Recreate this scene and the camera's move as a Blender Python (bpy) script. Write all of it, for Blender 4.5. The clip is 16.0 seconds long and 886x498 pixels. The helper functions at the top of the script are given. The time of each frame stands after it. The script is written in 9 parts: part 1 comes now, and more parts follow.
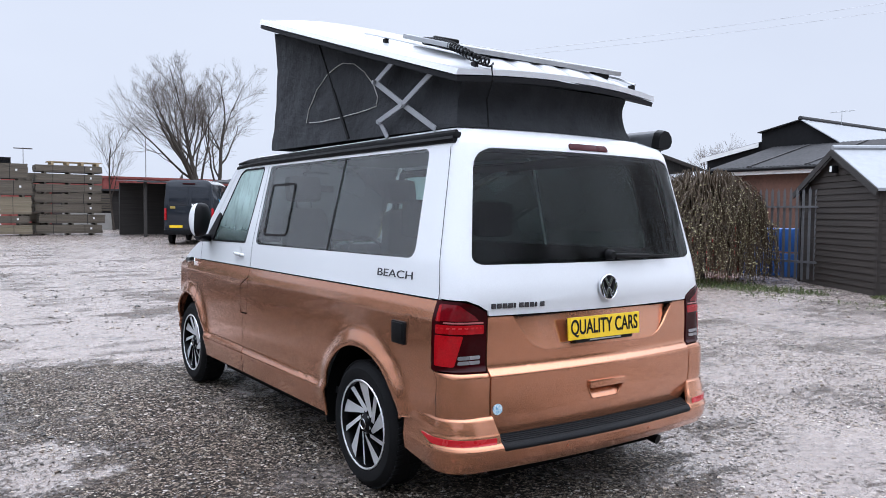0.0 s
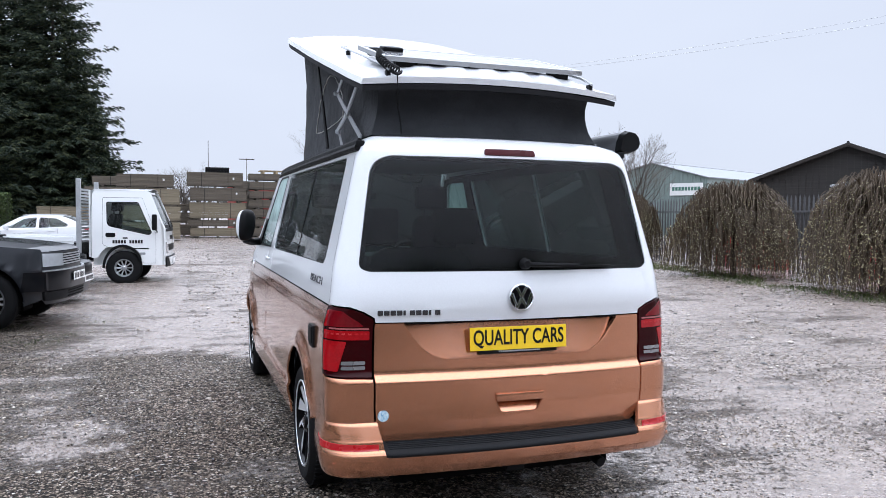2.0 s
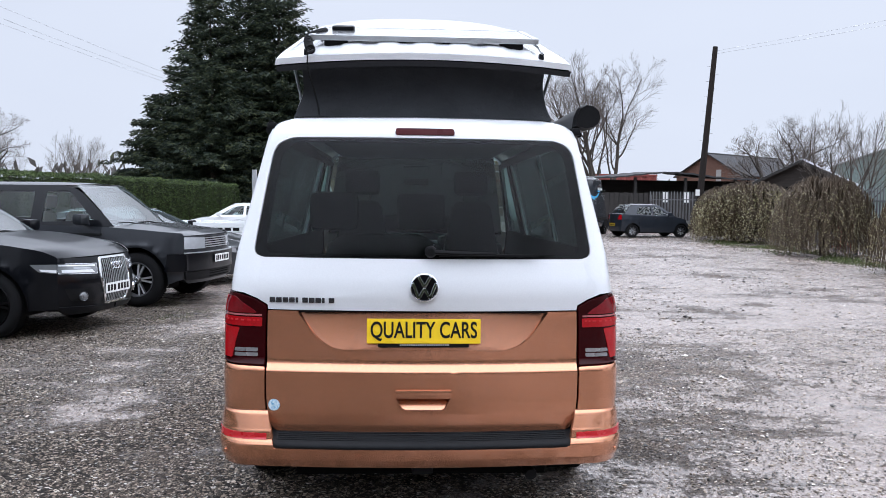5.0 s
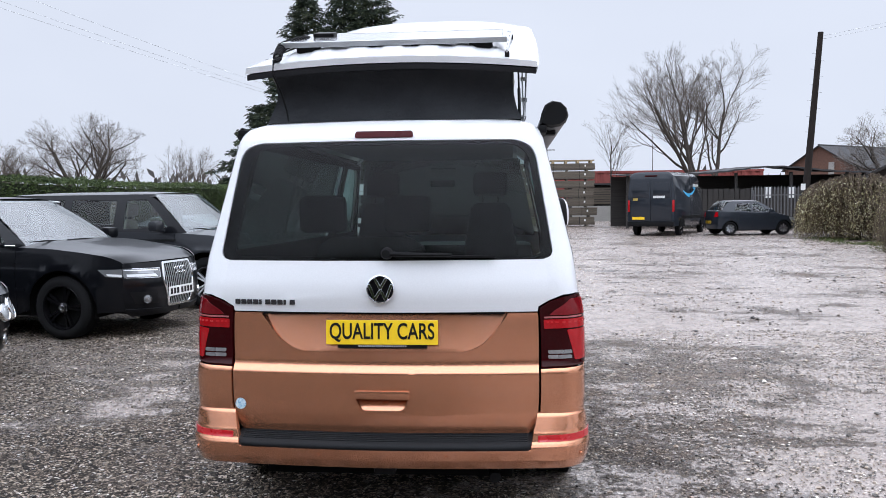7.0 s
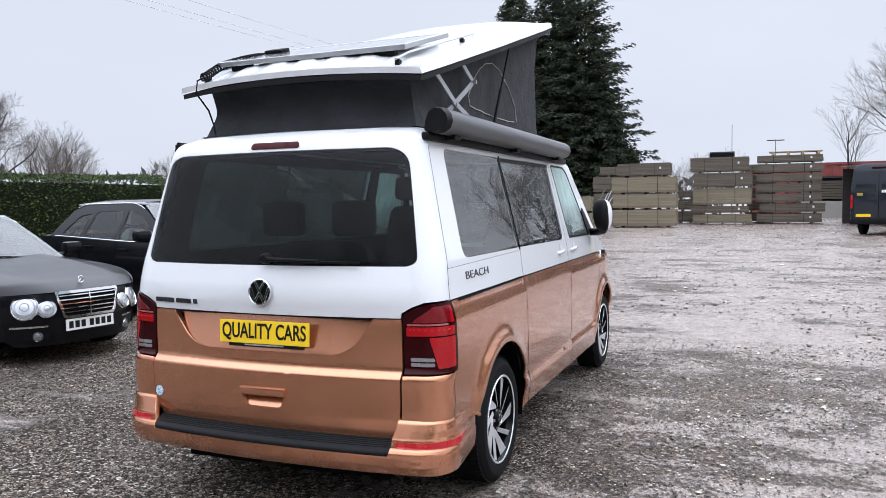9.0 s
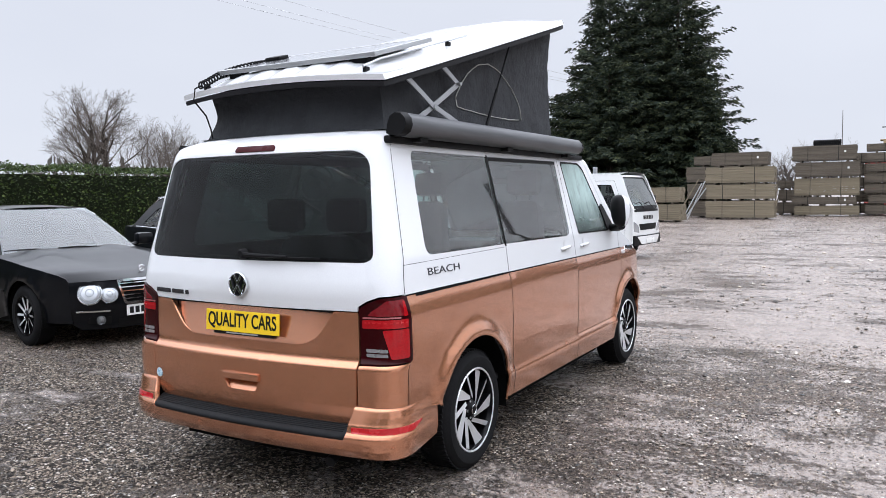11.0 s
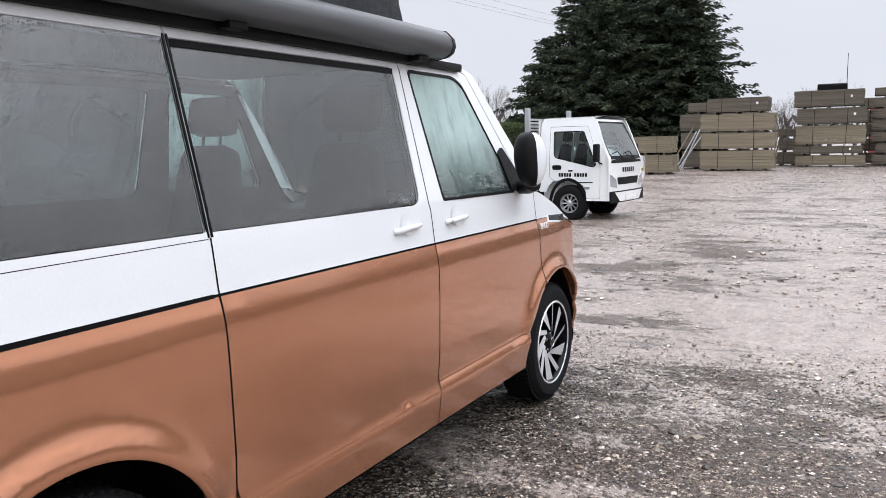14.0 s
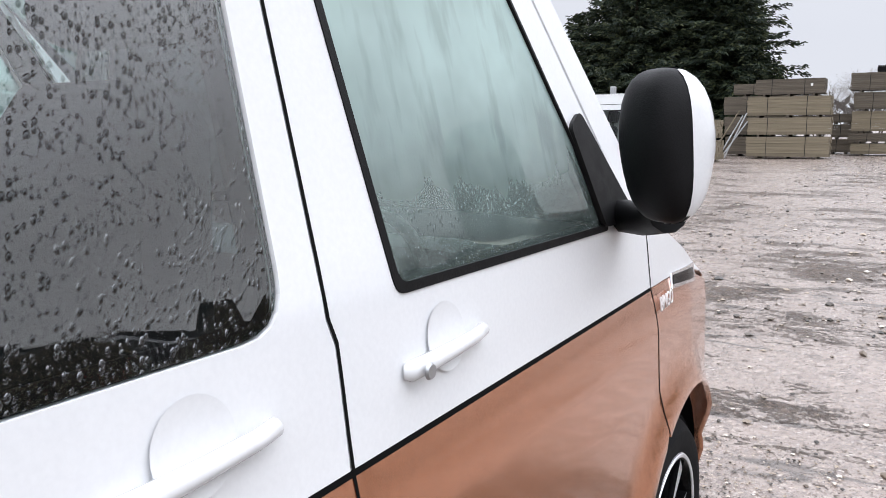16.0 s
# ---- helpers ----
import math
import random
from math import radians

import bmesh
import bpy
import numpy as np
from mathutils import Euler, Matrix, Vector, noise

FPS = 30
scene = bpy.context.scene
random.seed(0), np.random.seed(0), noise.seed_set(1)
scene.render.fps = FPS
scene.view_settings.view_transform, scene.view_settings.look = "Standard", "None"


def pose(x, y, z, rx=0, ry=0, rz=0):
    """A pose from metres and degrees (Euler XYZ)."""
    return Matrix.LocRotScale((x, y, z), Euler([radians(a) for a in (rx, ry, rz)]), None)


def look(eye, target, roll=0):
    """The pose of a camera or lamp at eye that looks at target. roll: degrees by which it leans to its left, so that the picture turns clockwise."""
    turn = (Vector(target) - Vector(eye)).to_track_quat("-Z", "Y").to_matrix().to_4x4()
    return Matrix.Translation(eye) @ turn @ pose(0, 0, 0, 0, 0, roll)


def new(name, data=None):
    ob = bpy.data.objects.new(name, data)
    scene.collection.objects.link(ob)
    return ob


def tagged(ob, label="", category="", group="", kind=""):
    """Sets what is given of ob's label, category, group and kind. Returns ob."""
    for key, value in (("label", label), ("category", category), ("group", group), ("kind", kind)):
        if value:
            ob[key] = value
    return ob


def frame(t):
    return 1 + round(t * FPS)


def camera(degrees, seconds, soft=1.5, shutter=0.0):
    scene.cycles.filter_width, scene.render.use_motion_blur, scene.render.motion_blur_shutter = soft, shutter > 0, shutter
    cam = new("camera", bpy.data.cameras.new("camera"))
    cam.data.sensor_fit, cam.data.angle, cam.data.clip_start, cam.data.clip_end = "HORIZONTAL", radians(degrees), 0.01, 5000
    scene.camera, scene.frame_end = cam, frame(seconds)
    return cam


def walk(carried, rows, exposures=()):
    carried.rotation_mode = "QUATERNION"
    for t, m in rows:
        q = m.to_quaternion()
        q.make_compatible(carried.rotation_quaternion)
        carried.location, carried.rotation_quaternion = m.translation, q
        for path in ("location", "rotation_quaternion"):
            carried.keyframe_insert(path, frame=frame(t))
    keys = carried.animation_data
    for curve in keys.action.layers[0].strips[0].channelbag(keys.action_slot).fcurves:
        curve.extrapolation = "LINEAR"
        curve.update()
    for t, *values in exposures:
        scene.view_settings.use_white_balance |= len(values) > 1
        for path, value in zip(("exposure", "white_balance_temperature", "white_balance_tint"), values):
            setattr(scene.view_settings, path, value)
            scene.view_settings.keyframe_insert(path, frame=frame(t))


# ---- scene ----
cam = camera(60.4, 16.0, 0.85)
METRES, EYE, TILT, LEAN, TURN = 11.538, 1.5, 0.0, 0.0, -34.9
ROWS = [
    (0.0, 0.0, 0.0, 0.0, 0.02, -2.64, -0.52),
    (0.5, 0.0297, 0.0019, 0.0006, 2.83, -2.66, -0.4),
    (1.0, 0.0638, 0.0013, 0.0038, 6.37, -2.52, -0.36),
    (1.5, 0.095, 0.0114, 0.004, 10.84, -2.42, -0.43),
    (2.0, 0.129, 0.0167, 0.0026, 15.65, -2.48, -0.53),
    (2.5, 0.1635, 0.0259, 0.0042, 20.59, -2.79, -0.67),
    (3.0, 0.1895, 0.0449, 0.0054, 24.62, -3.2, -0.8),
    (5.5, 0.2414, 0.0919, 0.0007, 33.13, -3.34, -0.46),
    (6.0, 0.2414, 0.0933, 0.0005, 34.34, -3.22, -0.23),
    (6.5, 0.2494, 0.1003, 0.0005, 36.47, -3.2, 0.11),
    (7.0, 0.2868, 0.1233, 0.0014, 39.89, -3.3, 0.56),
    (7.5, 0.3156, 0.1509, -0.0004, 43.9, -3.43, 0.83),
    (8.0, 0.3416, 0.1761, 0.0017, 48.08, -3.53, 0.98),
    (8.5, 0.3716, 0.2021, 0.0047, 52.74, -3.48, 0.96),
    (9.0, 0.3858, 0.2299, 0.0045, 57.11, -3.42, 0.83),
    (11.5, 0.427, 0.2833, 0.0084, 64.8, -4.18, 0.85),
    (12.0, 0.4024, 0.312, 0.0052, 64.28, -4.38, 1.04),
    (12.5, 0.3748, 0.3466, 0.0044, 63.68, -4.92, 1.22),
    (13.0, 0.3431, 0.3837, 0.0046, 63.42, -5.76, 1.29),
    (13.5, 0.3016, 0.4196, 0.0027, 63.51, -6.75, 1.2),
    (14.0, 0.2601, 0.4562, 0.0002, 64.33, -7.59, 1.19),
    (14.5, 0.2091, 0.4861, -0.0002, 65.64, -8.06, 1.24),
    (15.0, 0.1634, 0.5117, -0.0011, 66.63, -8.27, 1.07),
    (15.5, 0.1131, 0.5376, -0.0027, 66.85, -8.52, 0.69),
    (16.0, 0.0722, 0.5545, -0.0030, 66.21, -8.88, 0.4),
]
walk(cam, [(t, pose(0, 0, EYE, TILT, LEAN, TURN) @ pose(METRES * x, METRES * y, METRES * z, 90 + pitch, roll, yaw)) for t, x, y, z, yaw, pitch, roll in ROWS],
     [(0.0, 0.0, 6050, 10), (3.0, 0.0, 6050, 10), (7.0, 0.0, 6200, 10), (9.0, 0.0, 6250, 10), (12.0, 0.0, 6500, 10), (16.0, 0.0, 6600, 10)])

# ---------------- sky and daylight ----------------
EXPOSURE = 0.0
world = bpy.data.worlds.new("overcast")
scene.world = world
world.use_nodes = True
wn, wl = world.node_tree.nodes, world.node_tree.links
wn.clear()
w_out = wn.new("ShaderNodeOutputWorld")
w_bg = wn.new("ShaderNodeBackground")
w_sky = wn.new("ShaderNodeTexSky")
w_sky.sky_type = "NISHITA"
w_sky.sun_disc = False
w_sky.sun_elevation = radians(38)
w_sky.sun_rotation = radians(73)
w_dim = wn.new("ShaderNodeVectorMath")
w_dim.operation = "SCALE"
w_dim.inputs["Scale"].default_value = 0.06
w_co = wn.new("ShaderNodeTexCoord")
w_map = wn.new("ShaderNodeMapping")
w_map.inputs["Scale"].default_value = (1.0, 1.0, 2.4)
w_noise = wn.new("ShaderNodeTexNoise")
w_noise.inputs["Scale"].default_value = 1.6
w_noise.inputs["Detail"].default_value = 4
w_ramp = wn.new("ShaderNodeValToRGB")
w_ramp.color_ramp.elements[0].position = 0.25
w_ramp.color_ramp.elements[0].color = (0.735, 0.77, 0.87, 1)
w_ramp.color_ramp.elements[1].position = 0.75
w_ramp.color_ramp.elements[1].color = (0.82, 0.855, 0.95, 1)
w_mix = wn.new("ShaderNodeMix")
w_mix.data_type = "RGBA"
w_mix.inputs[0].default_value = 0.95
wl.new(w_co.outputs["Generated"], w_map.inputs[0])
wl.new(w_map.outputs[0], w_noise.inputs["Vector"])
wl.new(w_noise.outputs["Fac"], w_ramp.inputs[0])
wl.new(w_sky.outputs[0], w_dim.inputs[0])
wl.new(w_dim.outputs[0], w_mix.inputs[6])
wl.new(w_ramp.outputs[0], w_mix.inputs[7])
wl.new(w_mix.outputs[2], w_bg.inputs[0])
w_sep = wn.new("ShaderNodeSeparateXYZ")
w_up = wn.new("ShaderNodeMapRange")
w_up.interpolation_type = "SMOOTHSTEP"
w_up.inputs["From Min"].default_value = 0.25
w_up.inputs["From Max"].default_value = 0.80
w_up.inputs["To Min"].default_value = 1.0
w_up.inputs["To Max"].default_value = 4.2
wl.new(w_co.outputs["Generated"], w_sep.inputs[0])
wl.new(w_sep.outputs["Z"], w_up.inputs["Value"])
wl.new(w_up.outputs[0], w_bg.inputs[1])
wl.new(w_bg.outputs[0], w_out.inputs[0])

sun_data = bpy.data.lights.new("sun", "SUN")
sun_data.energy = 0.72
sun_data.angle = radians(140)
sun_data.color = (1.0, 0.98, 0.96)
sun = new("sun", sun_data)
sun.matrix_world = look((16, 5, 17), (0, 0, 0))
scene.view_settings.exposure = EXPOSURE


# ---------------- materials ----------------
class Mat:
    """Small builder for node materials."""

    def __init__(self, name):
        self.m = bpy.data.materials.new(name)
        self.m.use_nodes = True
        self.n, self.l = self.m.node_tree.nodes, self.m.node_tree.links
        self.b = self.n["Principled BSDF"]
        self.out = self.n["Material Output"]
        self.co = self.n.new("ShaderNodeTexCoord").outputs["Object"]

    def put(self, socket, value):
        if hasattr(value, "links"):
            self.l.new(value, socket)
        else:
            socket.default_value = value

    def noise(self, scale, detail=4, rough=0.55, vec=None, stretch=None):
        vec = vec or self.co
        if stretch:
            mp = self.n.new("ShaderNodeMapping")
            mp.inputs["Scale"].default_value = stretch
            self.l.new(vec, mp.inputs[0])
            vec = mp.outputs[0]
        t = self.n.new("ShaderNodeTexNoise")
        t.inputs["Scale"].default_value = scale
        t.inputs["Detail"].default_value = detail
        t.inputs["Roughness"].default_value = rough
        self.l.new(vec, t.inputs["Vector"])
        return t.outputs["Fac"]

    def cells(self, scale, out="Distance", feature="F1", vec=None):
        t = self.n.new("ShaderNodeTexVoronoi")
        t.feature = feature
        t.inputs["Scale"].default_value = scale
        self.l.new(vec or self.co, t.inputs["Vector"])
        return t.outputs[out]

    def ramp(self, fac, stops):
        r = self.n.new("ShaderNodeValToRGB")
        e = r.color_ramp.elements
        while len(e) < len(stops):
            e.new(0.5)
        for k, (p, c) in zip(e, stops):
            k.position = p
            k.color = (c, c, c, 1) if isinstance(c, (int, float)) else (*c, 1)
        self.l.new(fac, r.inputs[0])
        return r.outputs[0]

    def mix(self, fac, a, b, mode="MIX"):
        x = self.n.new("ShaderNodeMix")
        x.data_type = "RGBA"
        x.blend_type = mode
        self.put(x.inputs[0], fac)
        for s, v in ((x.inputs[6], a), (x.inputs[7], b)):
            self.put(s, (*v, 1) if isinstance(v, tuple) and len(v) == 3 else v)
        return x.outputs[2]

    def math(self, op, a, b=0.0):
        x = self.n.new("ShaderNodeMath")
        x.operation = op
        self.put(x.inputs[0], a)
        self.put(x.inputs[1], b)
        return x.outputs[0]

    def bump(self, height, strength=0.3, dist=0.01):
        x = self.n.new("ShaderNodeBump")
        x.inputs["Strength"].default_value = strength
        x.inputs["Distance"].default_value = dist
        self.l.new(height, x.inputs["Height"])
        self.l.new(x.outputs[0], self.b.inputs["Normal"])
        return x.outputs[0]

    def set(self, **kw):
        names = dict(color="Base Color", rough="Roughness", metal="Metallic", coat="Coat Weight", coat_rough="Coat Roughness",
                     spec="Specular IOR Level", emit="Emission Color", power="Emission Strength", trans="Transmission Weight", alpha="Alpha",
                     sheen="Sheen Weight", sub="Subsurface Weight")
        for k, v in kw.items():
            s = self.b.inputs[names[k]]
            if isinstance(v, tuple) and len(v) == 3:
                v = (*v, 1)
            self.put(s, v)
        return self.m


def plain(name, color, rough=0.5, metal=0.0, coat=0.0, grain=60.0, vary=0.12, bump=0.0, stretch=None):
    """A surface of one colour with fine and coarse variation."""
    k = Mat(name)
    n1, n2 = k.noise(grain, 5, stretch=stretch), k.noise(grain / 14, 3, stretch=stretch)
    f = k.math("ADD", k.math("MULTIPLY", n1, 0.5), k.math("MULTIPLY", n2, 0.5))
    lo, hi = tuple(c * (1 - vary) for c in color), tuple(min(1, c * (1 + vary)) for c in color)
    k.set(color=k.ramp(f, [(0.32, lo), (0.68, hi)]), rough=k.ramp(n2, [(0.3, max(0.02, rough - 0.06)), (0.7, min(1, rough + 0.06))]), metal=metal, coat=coat, coat_rough=0.04, spec=0.12 if max(color) < 0.07 else 0.45)
    if bump:
        k.bump(n1, bump, 0.004)
    return k.m


def paint(name, color, metal=0.0, rough=0.35, flake=0.06, dirt=0.25, coat=1.0):
    """Wet car paint under clear lacquer, with road film and fine flake."""
    k = Mat(name)
    film = k.noise(3.0, 5)
    spots = k.noise(140, 2)
    base = k.mix(k.ramp(spots, [(0.3, 0.0), (0.7, 1.0)]), tuple(c * (1 - flake) for c in color), tuple(min(1, c * (1 + flake)) for c in color))
    base = k.mix(k.ramp(film, [(0.5, 0.0), (0.8, dirt * 0.35)]), base, tuple(c * 0.72 + 0.02 for c in color))
    k.set(color=base, rough=k.ramp(film, [(0.3, rough), (0.8, rough + 0.03)]), metal=metal, spec=0.08, coat=coat, coat_rough=k.ramp(film, [(0.4, 0.06), (0.8, 0.09)]))
    k.b.inputs["Coat IOR"].default_value = 1.42
    peel = k.noise(520, 2)
    k.bump(peel, 0.004, 0.001)
    return k.m


def glass(name, tint, drops=0.0, fog=0.0, gloss_rough=0.02, ior=1.5, mist=0.8, fades_down=False, veil=(0.60, 0.66, 0.68)):
    """Thin car glass: a tinted see-through sheet with a mirror gloss, rain drops and fogged patches."""
    k = Mat(name)
    k.n.remove(k.b)
    tr = k.n.new("ShaderNodeBsdfTransparent")
    gl = k.n.new("ShaderNodeBsdfGlossy")
    gl.inputs["Roughness"].default_value = gloss_rough
    fr = k.n.new("ShaderNodeFresnel")
    fr.inputs["IOR"].default_value = ior
    mx = k.n.new("ShaderNodeMixShader")
    mp = k.n.new("ShaderNodeMapping")
    mp.inputs["Scale"].default_value = (1.0, 0.72, 1.0)
    sx = k.n.new("ShaderNodeSeparateXYZ")
    k.l.new(k.co, sx.inputs[0])
    cx = k.n.new("ShaderNodeCombineXYZ")
    k.l.new(k.math("ADD", sx.outputs["X"], sx.outputs["Y"]), cx.inputs["X"])
    k.l.new(sx.outputs["Z"], cx.inputs["Y"])
    k.l.new(cx.outputs[0], mp.inputs[0])
    vor = k.n.new("ShaderNodeTexVoronoi")
    vor.voronoi_dimensions = "2D"
    vor.inputs["Scale"].default_value = 165
    k.l.new(mp.outputs[0], vor.inputs["Vector"])
    vc = k.n.new("ShaderNodeSeparateColor")
    k.l.new(vor.outputs["Color"], vc.inputs[0])
    size = k.math("ADD", 0.10, k.math("MULTIPLY", k.math("POWER", vc.outputs[0], 2.0), 0.44))
    rain = k.ramp(k.math("DIVIDE", vor.outputs["Distance"], size), [(0.0, 1.0), (0.6, 0.75), (0.95, 0.0)])
    runs = k.ramp(k.noise(22, 3, stretch=(1, 1, 0.12)), [(0.52, 0.0), (0.66, 1.0)])
    wet = k.math("MULTIPLY", rain, k.ramp(k.noise(2.3, 3), [(0.34, 0.35), (0.60, 1.0)]))
    bp = k.n.new("ShaderNodeBump")
    bp.inputs["Strength"].default_value = drops
    bp.inputs["Distance"].default_value = 0.003
    k.l.new(wet, bp.inputs["Height"])
    k.l.new(bp.outputs[0], gl.inputs["Normal"])
    # drops are darkened by hand, standing in for the ground they refract
    k.put(tr.inputs[0], k.mix(k.math("MULTIPLY", wet, 0.9 * drops), (*tint, 1), tuple(0.25 * c for c in tint)))
    k.l.new(k.math("MULTIPLY", fr.outputs[0], k.math("SUBTRACT", 1.0, k.math("MULTIPLY", wet, 0.80 * drops))), mx.inputs[0])
    k.l.new(tr.outputs[0], mx.inputs[1])
    k.l.new(gl.outputs[0], mx.inputs[2])
    last = mx.outputs[0]
    if fog:
        df = k.n.new("ShaderNodeBsdfDiffuse")
        df.inputs[0].default_value = (*veil, 1)
        tl = k.n.new("ShaderNodeBsdfTranslucent")
        tl.inputs[0].default_value = (*veil, 1)
        both = k.n.new("ShaderNodeMixShader")
        both.inputs[0].default_value = mist
        k.l.new(df.outputs[0], both.inputs[1])
        k.l.new(tl.outputs[0], both.inputs[2])
        m2 = k.n.new("ShaderNodeMixShader")
        patch = k.math("MULTIPLY", k.ramp(k.noise(3.1, 4), [(0.3, 0.72), (0.7, 1.0)]), k.ramp(runs, [(0.0, 1.0), (1.0, 0.80)]))
        if fades_down:
            # mist thins towards the sill; its bright top also paints in the reflected sky
            patch = k.math("MULTIPLY", patch, k.ramp(k.math("SUBTRACT", k.math("ADD", sx.outputs["Z"], k.math("MULTIPLY", k.math("SUBTRACT", k.noise(5, 3), 0.5), 0.22)), 1.0), [(0.30, 0.14), (0.62, 1.0)]))
        k.l.new(k.math("MULTIPLY", patch, fog), m2.inputs[0])
        k.l.new(last, m2.inputs[1])
        k.l.new(both.outputs[0], m2.inputs[2])
        last = m2.outputs[0]
    k.l.new(last, k.out.inputs["Surface"])
    return k.m


WHITE = paint("white_paint", (0.70, 0.71, 0.72), 0.0, 0.3, 0.02, 0.2)
COPPER = paint("copper_paint", (0.56, 0.250, 0.138), 0.82, 0.22, 0.03, 0.12)
BLACKPAINT = paint("black_paint", (0.004, 0.0045, 0.006), 0.0, 0.3, 0.1, 0.3, 0.50)
GREYPAINT = paint("dark_grey_paint", (0.028, 0.030, 0.034), 0.3, 0.35, 0.1, 0.3, 0.70)
NAVYPAINT = paint("dark_blue_grey_paint", (0.017, 0.021, 0.028), 0.1, 0.4, 0.1, 0.4)
SILVERPAINT = paint("silver_paint", (0.55, 0.57, 0.58), 0.6, 0.35, 0.05, 0.3)
VANGLASS = glass("privacy_glass", (0.28, 0.37, 0.35), 0.35, 0, 0.02, 1.38)
SIDEGLASS = glass("privacy_glass_wet", (0.70, 0.90, 0.88), 0.9, 0.03, 0.02, 2.35)
FOGGLASS = glass("fogged_glass", (0.74, 0.95, 0.88), 0.5, 0.80, 0.03, 1.8, 0.32, True, (0.72, 0.93, 0.88))
CLEARGLASS = glass("clear_glass", (0.84, 0.97, 0.95), 0.4)
CARGLASS = glass("car_glass", (0.60, 0.70, 0.68), 0.25, 0, 0.02, 1.55)
# the pale veil puts some reflected sky into the windscreen's colour
SCREENGLASS = glass("wet_windscreen", (0.50, 0.58, 0.58), 0.0, 0.08, 0.02, 2.1, 0.3, False, (0.55, 0.64, 0.67))
TYRE = plain("tyre_rubber", (0.0085, 0.0085, 0.009), 0.8, grain=90, vary=0.3, bump=0.3)
BLACK = plain("black_plastic", (0.0065, 0.0065, 0.007), 0.5, grain=300, vary=0.25, bump=0.15)
GLOSSBLACK = plain("gloss_black", (0.004, 0.004, 0.0045), 0.12, grain=20, vary=0.2)
# near-black for shut lines, and for shade put into gaps, wells and openings
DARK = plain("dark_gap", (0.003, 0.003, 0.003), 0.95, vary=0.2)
STEPGREY = plain("bumper_tread", (0.012, 0.0125, 0.0135), 0.55, grain=260, vary=0.3, bump=0.5)
ALLOY = plain("machined_alloy", (0.80, 0.81, 0.83), 0.42, 0.75, grain=200, vary=0.06)
CHROME = plain("chrome", (0.82, 0.83, 0.85), 0.09, 1.0, grain=30, vary=0.05)
STEEL = plain("brushed_steel", (0.42, 0.43, 0.44), 0.42, 0.8, grain=120, vary=0.1)


# ---------------- geometry helpers ----------------
def mesh_ob(name, verts, faces, mat, parent=None, label="", smooth=False):
    me = bpy.data.meshes.new(name)
    me.from_pydata([tuple(v) for v in verts], [], faces)
    if smooth:
        me.shade_smooth()
    me.update()
    me.materials.append(mat)
    ob = new(name, me)
    ob.parent = parent
    if label:
        ob["label"] = label
    return ob


def part(name, bm, mat, parent=None, label="", smooth=False, sharp=40):
    """Links a bmesh as one mesh object under a thing or a part."""
    bmesh.ops.recalc_face_normals(bm, faces=bm.faces)
    me = bpy.data.meshes.new(name)
    bm.to_mesh(me)
    bm.free()
    if smooth:
        me.shade_smooth()
        me.set_sharp_from_angle(angle=radians(sharp))
    me.materials.append(mat)
    ob = new(name, me)
    ob.parent = parent
    if label:
        ob["label"] = label
    return ob


def thing(name, m, label, category, group="", kind=""):
    ob = new(name)
    ob.matrix_world = m
    return tagged(ob, label, category, group, kind)


def box(bm, x0, x1, y0, y1, z0, z1, m=None, bevel=0.0):
    made = bmesh.ops.create_cube(bm, size=1.0, matrix=Matrix.Translation(((x0 + x1) / 2, (y0 + y1) / 2, (z0 + z1) / 2)) @ Matrix.Diagonal((x1 - x0, y1 - y0, z1 - z0, 1)))
    vs = made["verts"]
    if bevel:
        es = list({e for v in vs for e in v.link_edges})
        made = bmesh.ops.bevel(bm, geom=es, offset=bevel, segments=2, affect="EDGES", profile=0.6)
        vs = list({v for f in made["faces"] for v in f.verts} | {v for v in vs if v.is_valid})
    if m is not None:
        bmesh.ops.transform(bm, matrix=m, verts=vs)
    return vs


def tube(bm, a, b, r0, r1=None, n=10, caps=True):
    a, b = Vector(a), Vector(b)
    d = b - a
    m = Matrix.Translation((a + b) / 2) @ d.to_track_quat("Z", "Y").to_matrix().to_4x4()
    return bmesh.ops.create_cone(bm, cap_ends=caps, segments=n, radius1=r0, radius2=r0 if r1 is None else r1, depth=d.length, matrix=m)["verts"]


def pipe_path(bm, pts, r, n=8):
    """A round bar along a line of points."""
    pts = [Vector(p) for p in pts]
    rings = []
    for i, p in enumerate(pts):
        d = (pts[min(i + 1, len(pts) - 1)] - pts[max(i - 1, 0)]).normalized()
        q = d.to_track_quat("Z", "Y").to_matrix()
        rr = r[i] if isinstance(r, (list, tuple)) else r
        rings.append([bm.verts.new(p + q @ Vector((rr * math.cos(2 * math.pi * k / n), rr * math.sin(2 * math.pi * k / n), 0))) for k in range(n)])
    for ra, rb in zip(rings, rings[1:]):
        for k in range(n):
            bm.faces.new((ra[k], ra[(k + 1) % n], rb[(k + 1) % n], rb[k]))
    bm.faces.new(rings[0][::-1])
    bm.faces.new(rings[-1])


